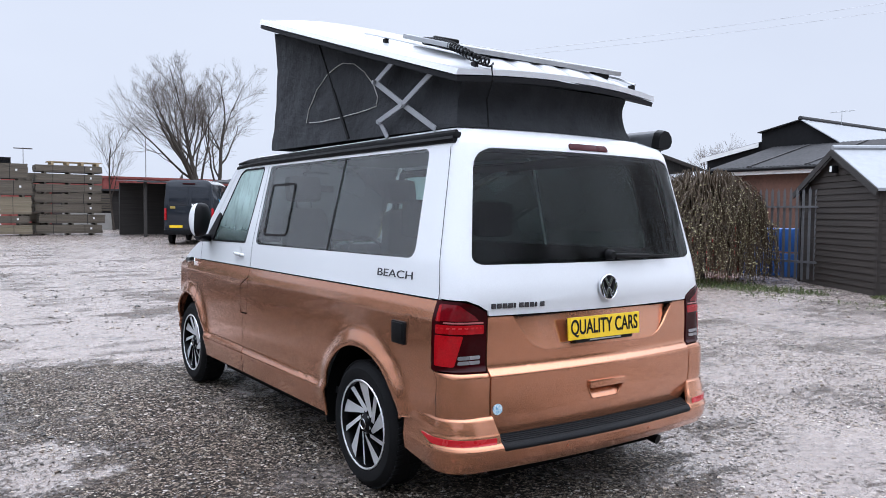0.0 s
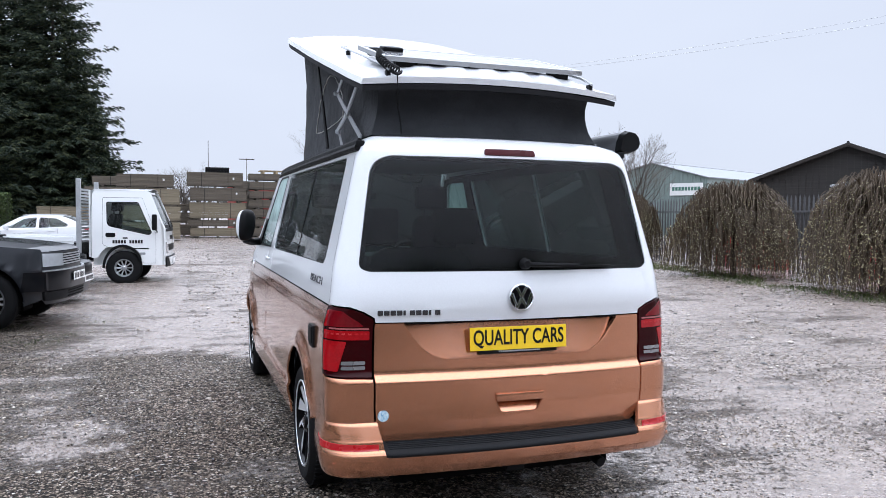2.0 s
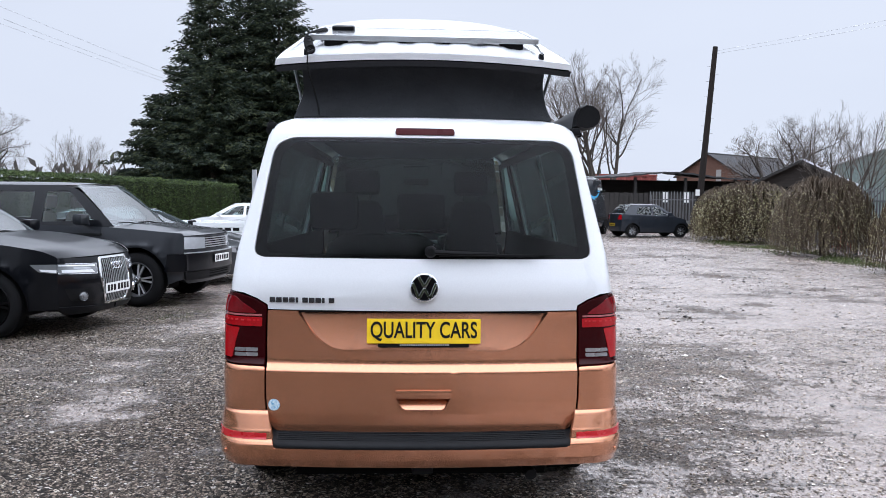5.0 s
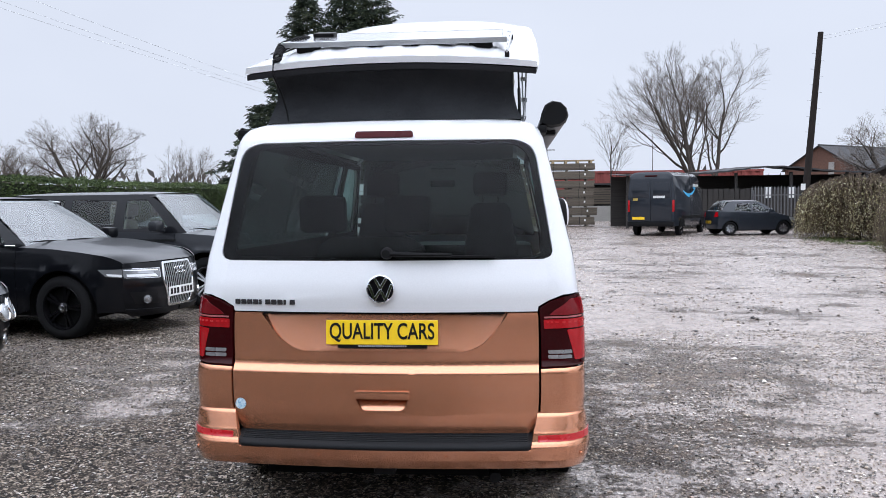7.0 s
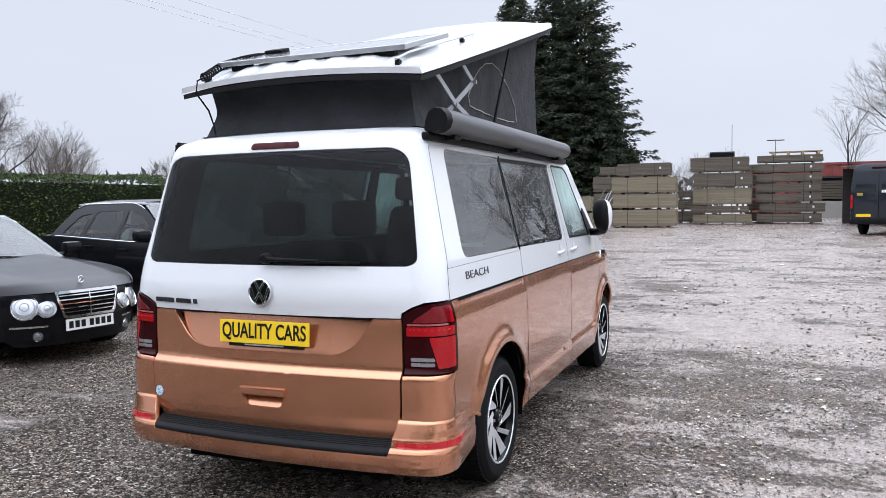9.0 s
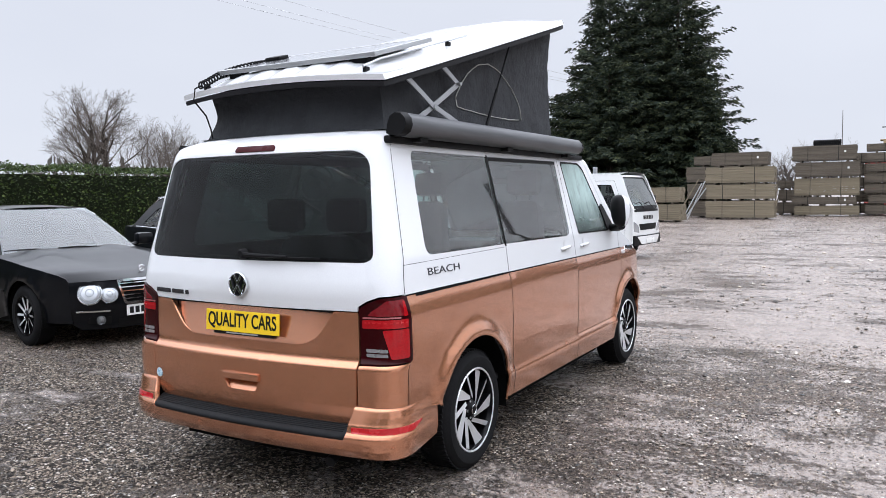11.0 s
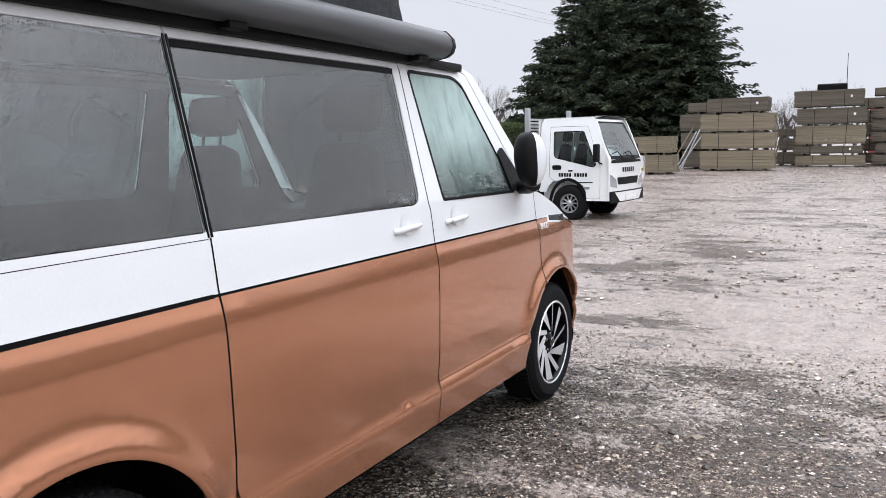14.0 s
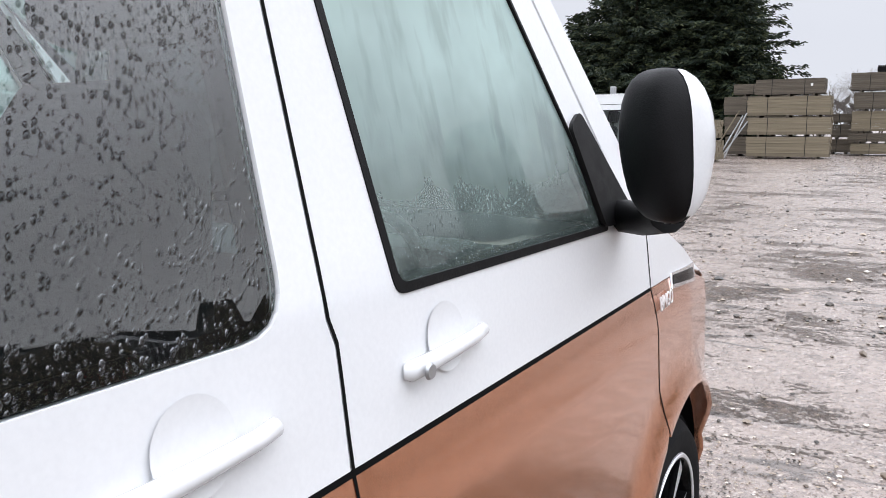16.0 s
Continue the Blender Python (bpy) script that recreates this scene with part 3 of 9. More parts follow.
LAMPCLEAR = plain("lamp_reflector", (0.30, 0.30, 0.31), 0.25, 0.6, grain=80, vary=0.2)
for s in (-1, 1):
    def lens(a, b, q=s):
        return van_rear(q * a, b)
    outline = [(0.738, 0.762), (0.955, 0.770), (0.955, 1.098), (0.845, 1.090), (0.738, 1.036)]
    lamp = new("tail_lamp")
    lamp.parent = van
    panel("housing", rounded(outline, [0.008, 0.008, 0.012, 0.02, 0.015]), [], lens, DARKRED, lamp, (0.02, 0.04), 0.03, lift=0.004)
    panel("brake_lens", rounded([(0.862, 0.790), (0.932, 0.794), (0.932, 0.938), (0.836, 0.934)], 0.008), [], lens, RED, lamp, (0.02, 0.04), 0.004, "bright red brake lens", lift=0.0065)
    panel("upper_lens", rounded([(0.752, 0.940), (0.930, 0.944), (0.930, 0.986), (0.752, 0.982)], 0.006), [], lens, RED, lamp, (0.02, 0.04), 0.004, lift=0.0065)
    panel("top_lens", rounded([(0.780, 1.004), (0.930, 1.004), (0.930, 1.082), (0.862, 1.078)], 0.008), [], lens, DEEPRED, lamp, (0.02, 0.04), 0.004, lift=0.0065)
    for i in range(9):
        u = 0.765 + i * 0.019
        panel("light_element", [(u, 0.966), (u + 0.010, 0.966), (u + 0.010, 0.974), (u, 0.974)], [], lens, BRIGHTRED, lamp, 0.05, 0.002, lift=0.0085)
    panel("light_strip", rounded([(0.755, 0.9885), (0.90, 0.9915), (0.90, 0.9985), (0.755, 0.9965)], 0.003), [], lens, PINKLENS, lamp, (0.02, 0.04), 0.004, "pale light strip", lift=0.0075)
    panel("side_element", rounded([(0.912, 1.000), (0.930, 1.002), (0.930, 1.076), (0.921, 1.074)], 0.004), [], lens, RED, lamp, (0.02, 0.04), 0.004, lift=0.0075)
    for z0 in (0.800, 0.8235):
        panel("reversing_lens", rounded([(0.770, z0), (0.852, z0), (0.850, z0 + 0.017), (0.768, z0 + 0.017)], 0.005), [], lens, LAMPCLEAR, lamp, (0.02, 0.04), 0.004, "clear reversing lens", lift=0.0065)
    panel("corner_panel", [(0.733, 0.50), (0.943, 0.52), (0.943, 0.762), (0.735, 0.755)], [], lens, COPPER, van, (0.02, 0.03))

bump_out = curve_fn([0.28, 0.30, 0.34, 0.385, 0.405, 0.4245, 0.428, 0.466, 0.472, 0.540, 0.552, 0.56], [0.010, 0.034, 0.060, 0.073, 0.076, 0.066, 0.060, 0.057, 0.053, 0.012, 0.001, 0.0], 0.0025)


def bumper_map(u, z):
    a = abs(u)
    if a <= U1 + CORNER:
        p = Vector(van_rear(u, max(z, 0.47)))
    else:
        zz = max(z, 0.47)
        p = Vector((math.copysign(half_r(zz), u), (-0.70 + a - U1 - CORNER) * side_start(zz) / -0.70, zz))
    q = Vector(van_rear(u + 0.002, 0.5)) - Vector(van_rear(u - 0.002, 0.5)) if a < U1 + CORNER else Vector((0, 1 if u > 0 else -1, 0))
    n = Vector((q.y, -q.x, 0)).normalized()
    reach = bump_out(z) * (1.0 if a < U1 + CORNER else max(0.25, 1 - (a - U1 - CORNER) / 0.33))
    side_in = min(1.0, max(0.0, (a - 0.78) / 0.16))
    p += n * reach * (1 - 0.45 * side_in * side_in * (3 - 2 * side_in))
    p.z = z
    return tuple(p)


rb = new("rear_bumper")
rb.parent = van
E1 = U1 + CORNER + 0.27
half_edge = [(0.685, 0.394), (0.698, 0.440), (0.720, 0.556), (0.95, 0.553), (E1, 0.54), (E1, 0.40), (E1 - 0.01, 0.335), (0.90, 0.296)]
panel("bumper_skin", [(-0.90, 0.296)] + [(-a, b) for a, b in half_edge[::-1][1:]] + half_edge, [], bumper_map, COPPER, rb, (0.03, 0.006), 0.03)
TREAD = [(0.030, 0.458), (0.004, 0.452), (-0.030, 0.440), (-0.062, 0.428), (-0.074, 0.420), (-0.081, 0.412), (-0.081, 0.398), (-0.070, 0.391)]
bm = bmesh.new()
rows = []
for i in range(57):
    u = -0.712 + 1.424 * i / 56
    base = Vector(van_rear(u, 0.47))
    end = 1 - 0.35 * max(0.0, (abs(u) - 0.69) / 0.022)
    rows.append([bm.verts.new((base.x * (1 - 0.012 * (0.458 - z) / 0.08), base.y + (d * end if d < 0 else d), z)) for d, z in TREAD])
for ra, rb_ in zip(rows, rows[1:]):
    for k in range(len(TREAD) - 1):
        bm.faces.new((ra[k], ra[k + 1], rb_[k + 1], rb_[k]))
part("bumper_tread", bm, STEPGREY, rb, "ribbed dark grey bumper tread", True, 60)
for i in range(5):
    bm = bmesh.new()
    d, z = -0.002 - 0.013 * i, 0.4515 - 0.0047 * i
    pipe_path(bm, [Vector((Vector(van_rear(-0.68 + 1.36 * j / 24, 0.47)).x, van_rear(-0.68 + 1.36 * j / 24, 0.47)[1] + d, z)) for j in range(25)], 0.0028, 6)
    part("tread_rib", bm, STEPGREY, rb, "", True)
for s in (-1, 1):
    panel("reflector", rounded([(s * 0.722, 0.428), (s * 0.94, 0.430), (s * 1.03, 0.458), (s * 1.03, 0.464), (s * 0.722, 0.458)], [0.005, 0.02, 0.003, 0.003, 0.005]), [], bumper_map, BRIGHTRED, rb, (0.03, 0.02), 0.004, "red strip reflector", lift=0.003)
    for u in (0.30, 0.87):
        bm = bmesh.new()
        p = Vector(bumper_map(s * u, 0.362))
        lathe(bm, [(0.0, 0.004), (0.007, 0.004), (0.0085, 0.001), (0.0105, 0.001), (0.0115, -0.006)], 16, "y")
        d = (p - Vector((0, 0.6, p.z))).normalized() if u > 0.8 else Vector((0, -1, 0))
        bmesh.ops.transform(bm, matrix=Matrix.Translation(p + d * 0.001) @ Vector((0, 1, 0)).rotation_difference(d).to_matrix().to_4x4(), verts=bm.verts)
        part("parking_sensor", bm, COPPER, rb, "", True)

# plate, badge, wiper, handle
YELLOW = plain("yellow_plate", (0.85, 0.56, 0.015), 0.3, coat=0.5, grain=40, vary=0.05)
INK = plain("black_ink", (0.012, 0.012, 0.012), 0.4, vary=0.2)
pm = pose(0, -0.894, 0.930, -3, 0, 0)
plate = new("number_plate")
plate.parent = tg
bm = bmesh.new()
box(bm, -0.262, 0.262, -0.004, 0.004, -0.057, 0.057, pm, 0.002)
part("plate_sheet", bm, YELLOW, plate, "yellow show plate")
bm = bmesh.new()
box(bm, -0.21, 0.21, 0.0, 0.03, -0.074, -0.052, pm, 0.004)
box(bm, -0.20, 0.20, 0.004, 0.065, -0.06, 0.05, pm, 0.004)
part("plate_holder", bm, BLACK, plate)
lettering("plate_letters", "QUALITY CARS", 0.105, pm @ pose(0, -0.005, 0.002), INK, plate, width=0.49, bold=0.0016)
bm = bmesh.new()
for i in range(22):
    x = -0.11 + i * 0.0104
    box(bm, x, x + 0.0065, -0.004, 0.0, -0.067, -0.060, pm)
part("holder_print", bm, plain("grey_print", (0.35, 0.35, 0.35), 0.5), plate)

badge = new("round_badge")
badge.parent = tg
bmm = Matrix.Translation((0, -0.905, 1.133)) @ pose(0, 0, 0, -4, 0, 0) @ Matrix.Scale(1.08, 4)
bm = bmesh.new()
lathe(bm, [(0.0, -0.010), (0.052, -0.010), (0.055, -0.006)], 40, "y")
bmesh.ops.transform(bm, matrix=bmm, verts=bm.verts)
part("badge_disc", bm, GLOSSBLACK, badge, "gloss black disc", True)
bm = bmesh.new()
lathe(bm, [(0.0535, -0.004), (0.0535, -0.012), (0.0565, -0.016), (0.060, -0.014), (0.061, -0.004)], 40, "y")
bmesh.ops.transform(bm, matrix=bmm, verts=bm.verts)
part("badge_ring", bm, CHROME, badge, "chrome ring", True)
bm = bmesh.new()
for pts in ([(-0.026, 0.047), (-0.001, 0.004)], [(0.026, 0.047), (0.001, 0.004)], [(-0.049, 0.020), (-0.024, -0.046)], [(-0.024, -0.046), (0.0, -0.004)], [(0.024, -0.046), (0.0, -0.004)], [(0.049, 0.020), (0.024, -0.046)]):
    (x0, z0), (x1, z1) = pts
    ang = math.atan2(z1 - z0, x1 - x0)
    ln = math.hypot(x1 - x0, z1 - z0)
    box(bm, -ln / 2, ln / 2, -0.0155, -0.009, -0.0060, 0.0060, bmm @ Matrix.Translation(((x0 + x1) / 2, 0, (z0 + z1) / 2)) @ Matrix.Rotation(-ang, 4, "Y"), 0.0012)
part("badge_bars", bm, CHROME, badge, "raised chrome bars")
DARKCHROME = plain("dark_chrome", (0.10, 0.10, 0.11), 0.2, 0.9, grain=40)
letters = new("model_badge")
letters.parent = tg
SLOTS = [(-0.712 + i * 0.0305, 0.026 if i not in (4, 8) else 0.012) for i in range(10)]
for x, w in SLOTS:
    bm = bmesh.new()
    y = van_rear((x + 0.01) / (half_w(1.068) / 0.945), 1.068)[1]
    box(bm, x, x + w, y - 0.005, y + 0.004, 1.056, 1.080, None, 0.0025)
    part("badge_block", bm, DARKCHROME, letters)

bm = bmesh.new()
pv = Vector(van_rear(0.03, 1.296))
lathe(bm, [(0.0, -0.042), (0.018, -0.042), (0.026, -0.03), (0.028, -0.004), (0.0, -0.002)], 20, "y")
bmesh.ops.translate(bm, verts=bm.verts, vec=pv)
wiper = part("rear_wiper", bm, BLACK, tg, "black rear wiper", True)
bm = bmesh.new()
pipe_path(bm, [pv + Vector((0.0, -0.03, 0)), pv + Vector((0.10, -0.034, -0.004)), pv + Vector((0.30, -0.022, -0.008))], [0.012, 0.010, 0.007], 8)
part("wiper_arm", bm, BLACK, wiper, "", True)
bm = bmesh.new()
box(bm, 0.04, 0.50, -0.026, -0.014, -0.022, -0.010, Matrix.Translation(pv) @ pose(0, 0, 0, 0, 0, 3.0), 0.003)
part("wiper_blade", bm, BLACK, wiper)

hd = new("tailgate_handle")
hd.parent = tg
bm = bmesh.new()
box(bm, -0.130, 0.130, -0.930, -0.895, 0.622, 0.662, None, 0.008)
part("grip", bm, COPPER, hd, "", True)
panel("recess", rounded([(-0.128, 0.625), (-0.095, 0.565), (0.095, 0.565), (0.128, 0.625)], [0.005, 0.02, 0.02, 0.005]), [],
      lambda a, b: (a, van_rear(a, b)[1] + 0.045 * max(0.0, (b - 0.562) / 0.06), b), COPPER, hd, 0.012, 0.003)
panel("recess_rim", rounded([(-0.135, 0.628), (-0.098, 0.557), (0.098, 0.557), (0.135, 0.628)], [0.005, 0.022, 0.022, 0.005]), [rounded([(-0.129, 0.6279), (-0.095, 0.564), (0.095, 0.564), (0.129, 0.6279)], [0.002, 0.02, 0.02, 0.002])],
      van_rear, COPPER, hd, 0.03, 0.004, lift=0.004)
bm = bmesh.new()
lathe(bm, [(0.0, -0.002), (0.026, -0.002), (0.027, 0.001)], 28, "y")
bmesh.ops.transform(bm, matrix=Matrix.Translation(Vector(van_rear(-0.69, 0.582)) + Vector((0, -0.002, 0))) @ pose(0, 0, 0, 0, 0, -6), verts=bm.verts)
stk = Mat("sticker_print")
part("round_sticker", bm, stk.set(color=stk.ramp(stk.noise(120, 3), [(0.4, (0.10, 0.30, 0.48)), (0.55, (0.62, 0.72, 0.75))]), rough=0.35), tg, "round pale blue sticker", True)

# black socket cover on the near side, model words on both sides
bm = bmesh.new()
q = Vector(LEFT(-0.40, 0.908))
box(bm, q.x - 0.014, q.x + 0.02, q.y - 0.062, q.y + 0.062, 0.85, 0.965, None, 0.008)
sk = part("socket_cover", bm, BLACK, van, "black hook-up socket cover", True)
bm = bmesh.new()
box(bm, q.x - 0.019, q.x - 0.01, q.y - 0.05, q.y + 0.05, 0.872, 0.957, None, 0.004)
part("socket_lid", bm, BLACK, sk, "", True)
for s, fs in ((-1, LEFT), (1, RIGHT)):
    p = Vector(fs(-0.29, 1.19))
    slope = math.degrees(math.atan2(fs(0, 1.17)[0] - fs(0, 1.21)[0], 0.04)) if s > 0 else math.degrees(math.atan2(-fs(0, 1.17)[0] + fs(0, 1.21)[0], 0.04))
    m = Matrix.Translation(p + Vector((s * 0.0015, 0, 0))) @ pose(0, 0, 0, 0, 0, 90 * s) @ pose(0, 0, 0, -slope, 0, 0)
    lettering("side_lettering", "BEACH", 0.056, m, plain("dark_grey_vinyl", (0.05, 0.05, 0.055), 0.4), van, "dark grey vinyl letters", width=0.345)
    p = Vector(fs(2.955, 1.055))
    m = Matrix.Translation(p + Vector((s * 0.007, 0, 0))) @ pose(0, 0, 0, 0, 0, 91.5 * s) @ pose(0, 0, 0, -6, 0, 0)
    lettering("wing_lettering", "BINGO", 0.050, m, plain("white_vinyl", (0.75, 0.75, 0.75), 0.4), van, "white vinyl letters", width=0.118)
    bd = panel("wing_badge", [(3.035, 1.068), (3.28, 1.048), (3.31, 1.093), (3.05, 1.105)], [], fs, CHROME, van, 0.05, 0.004, "chrome wing badge", lift=0.004)
    panel("badge_inlay", [(3.05, 1.076), (3.26, 1.058), (3.275, 1.084), (3.065, 1.097)], [], fs, GLOSSBLACK, bd, 0.05, 0.003, lift=0.006)
    # door handles in round dished cups
    for hy, own in ((1.97, "f"), (1.555, "s")):
        if own == "s" and s < 0:
            continue
        q = Vector(fs(hy, 1.183))
        hb = new("door_handle")
        hb.parent = van
        bm = bmesh.new()
        lathe(bm, [(0.0, -0.003), (0.026, -0.0026), (0.042, 0.0), (0.046, 0.0008)], 28, "x")
        bmesh.ops.transform(bm, matrix=Matrix.Translation(q + Vector((s * 0.0015, 0.0, 0.016))) @ Matrix.Rotation(radians(-s * 9), 4, "Y") @ Matrix.Diagonal((s, 1, 1, 1)), verts=bm.verts)
        part("handle_cup", bm, WHITE, hb, "", True)
        bm = bmesh.new()
        pipe_path(bm, [q + Vector((s * o, dy, dz)) for dy, o, dz in ((-0.098, 0.000, -0.006), (-0.094, 0.006, -0.006), (-0.06, 0.010, -0.004), (0.0, 0.013, 0.0), (0.06, 0.012, 0.003), (0.088, 0.008, 0.005), (0.094, 0.000, 0.005))], [0.010, 0.013, 0.0125, 0.011, 0.010, 0.010, 0.007], 12)
        part("handle_grip", bm, WHITE, hb, "", True, 70)
        if own == "f":
            bm = bmesh.new()
            lathe(bm, [(0.0, 0.004), (0.009, 0.004), (0.011, 0.0)], 16, "x")
            bmesh.ops.transform(bm, matrix=Matrix.Translation(q + Vector((s * 0.026, -0.080, -0.006))) @ Matrix.Diagonal((s, 1, 1, 1)), verts=bm.verts)
            part("lock_barrel", bm, STEEL, hb, "steel lock barrel", True)
    # mirrors
    mr = new("door_mirror")
    mr.parent = van
    bm = bmesh.new()
    bmesh.ops.create_uvsphere(bm, u_segments=28, v_segments=18, radius=1.0)
    for v in bm.verts:
        n = Vector(v.co)
        k = 3.2
        d = (abs(n.x) ** k + abs(n.y) ** 2 + abs(n.z) ** k) ** (1 / k)
        n = n / max(d, 1e-6)
        if n.y < 0:
            n.y *= 0.75
        n.y *= 0.9 - 0.25 * max(0, -n.z)
        v.co = (n.x * 0.076 - 0.012 * n.z * s, n.y * 0.10, n.z * 0.135)
    centre = Matrix.Translation((s * 1.035, 2.50, 1.435)) @ pose(0, 0, 0, 0, 0, -s * 34)
    dup = bm.copy()
    bmesh.ops.transform(bm, matrix=centre, verts=bm.verts)
    bmesh.ops.delete(bm, geom=[f for f in bm.faces if (centre.inverted() @ f.calc_center_median()).y > 0.012], context="FACES")
    part("mirror_shell", bm, BLACK, mr, "black mirror back", True, 60)
    bmesh.ops.scale(dup, vec=(1.012, 1.012, 1.012), verts=dup.verts)
    bmesh.ops.transform(dup, matrix=centre, verts=dup.verts)
    bmesh.ops.delete(dup, geom=[f for f in dup.faces if (centre.inverted() @ f.calc_center_median()).y <= 0.006], context="FACES")
    part("mirror_cap", dup, WHITE, mr, "white mirror cap", True, 60)
    bm = bmesh.new()
    pipe_path(bm, [(s * 0.90, 2.70, 1.285), (s * 0.97, 2.64, 1.285), (s * 1.03, 2.57, 1.31)], [0.035, 0.032, 0.04], 10)
    part("mirror_arm", bm, BLACK, mr, "", True)
    panel("mirror_base", rounded([(2.60, 1.27), (2.80, 1.268), (2.58, 1.50), (2.52, 1.47)], 0.02), [], fs, BLACK, van, 0.05, 0.012, lift=0.008)

# roof, bonnet, windscreen
bm = bmesh.new()
rows = []
for i in range(40):
    t = i / 39
    y = -0.60 + 2.84 * t
    row = []
    for j in range(25):
        a = -1 + 2 * j / 24
        hw = 0.655 * min(1.0, (1 - (1 - min(1, (y + 0.60) / 0.10)) ** 2) * 0.06 + 0.94)
        ring = max(abs(a), 1 - min(1, (y + 0.60) / 0.5))
        row.append(bm.verts.new((a * hw, y + 0.035 * a * a * max(0, 1 - t * 6), 1.938 + 0.02 * (1 - ring ** 3) - 0.05 * max(0, t - 0.92) / 0.08 * 0.6)))
    rows.append(row)
for ra, rb_ in zip(rows, rows[1:]):
    for j in range(24):
        bm.faces.new((ra[j], ra[j + 1], rb_[j + 1], rb_[j]))
part("roof_skin", bm, WHITE, van, "", True, 80)
bm = bmesh.new()
rows = []
for i in range(12):
    t = i / 11
    row = []
    for j in range(21):
        a = -1 + 2 * j / 20
        hw = 0.665 + (0.83 - 0.665) * t
        row.append(bm.verts.new((a * hw, 2.22 + 0.70 * t + 0.20 * (1 - a * a) * (0.4 + 0.6 * t), 1.915 - 0.69 * t + 0.02 * math.sin(math.pi * t))))
    rows.append(row)
for ra, rb_ in zip(rows, rows[1:]):
    for j in range(20):
        bm.faces.new((ra[j], ra[j + 1], rb_[j + 1], rb_[j]))
part("windscreen", bm, CLEARGLASS, van, "clear wet windscreen", True)
bm = bmesh.new()
rows = []
for i in range(16):
    t = i / 15
    y = 2.93 + 0.90 * t
    zt = float(np.interp(y, [2.93, 3.0, 3.2, 3.4, 3.6, 3.83], [1.25, 1.23, 1.15, 1.045, 1.0, 0.905]))
    row = []
    for j in range(21):
        a = -1 + 2 * j / 20
        hw = half_w(zt) * nose(y)
        row.append(bm.verts.new((a * hw, y + 0.12 * (1 - a * a) * (1 - t), zt + 0.055 * (1 - abs(a) ** 2.5) * (1 - 0.5 * t))))
    rows.append(row)
for ra, rb_ in zip(rows, rows[1:]):
    for j in range(20):
        bm.faces.new((ra[j], ra[j + 1], rb_[j + 1], rb_[j]))
part("bonnet", bm, WHITE, van, "", True, 80)

# underbody, wheel wells, exhaust
bm = bmesh.new()
box(bm, -0.80, 0.80, -0.84, 3.6, 0.30, 0.34)
box(bm, -0.62, 0.62, -0.55, 0.55, 0.30, 0.80)
box(bm, -0.58, 0.58, 2.45, 3.6, 0.30, 0.85)
# next four boxes hang low, added to block daylight under the van
box(bm, -0.85, 0.85, 0.50, 2.46, 0.23, 0.36, None, 0.03)
box(bm, -0.80, 0.80, -0.82, -0.78, 0.30, 0.46)
box(bm, -0.60, 0.60, -0.75, 0.5, 0.21, 0.34)
box(bm, -0.60, 0.60, 2.4, 3.6, 0.20, 0.34)
part("underbody", bm, DARK, van)
for s in (-1, 1):
    for wy in WHEELS_Y:
        bm = bmesh.new()
        for k in range(19):
            a = radians(-12 + 204 * k / 18)
            r = 0.47
            for x in (0.55, 0.918 if wy < 1 else 0.885):
                bm.verts.new((s * x, wy + (0.01 if wy else 0) + r * math.cos(a), AXLE_Z + r * math.sin(a)))
        bm.verts.ensure_lookup_table()
        for k in range(18):
            bm.faces.new((bm.verts[2 * k], bm.verts[2 * k + 1], bm.verts[2 * k + 3], bm.verts[2 * k + 2]))
        part("wheel_arch_liner", bm, DARK, van, "", True)
bm = bmesh.new()
pipe_path(bm, [(0.45, -0.40, 0.27), (0.50, -0.70, 0.26), (0.52, -0.83, 0.23)], 0.028, 12)
part("exhaust_pipe", bm, BLACK, van, "", True)
bm = bmesh.new()
box(bm, -0.05, 0.05, -0.88, -0.70, 0.25, 0.31, None, 0.012)
box(bm, -0.35, 0.35, -0.78, -0.70, 0.26, 0.32, None, 0.012)
part("tow_bracket", bm, BLACK, van)


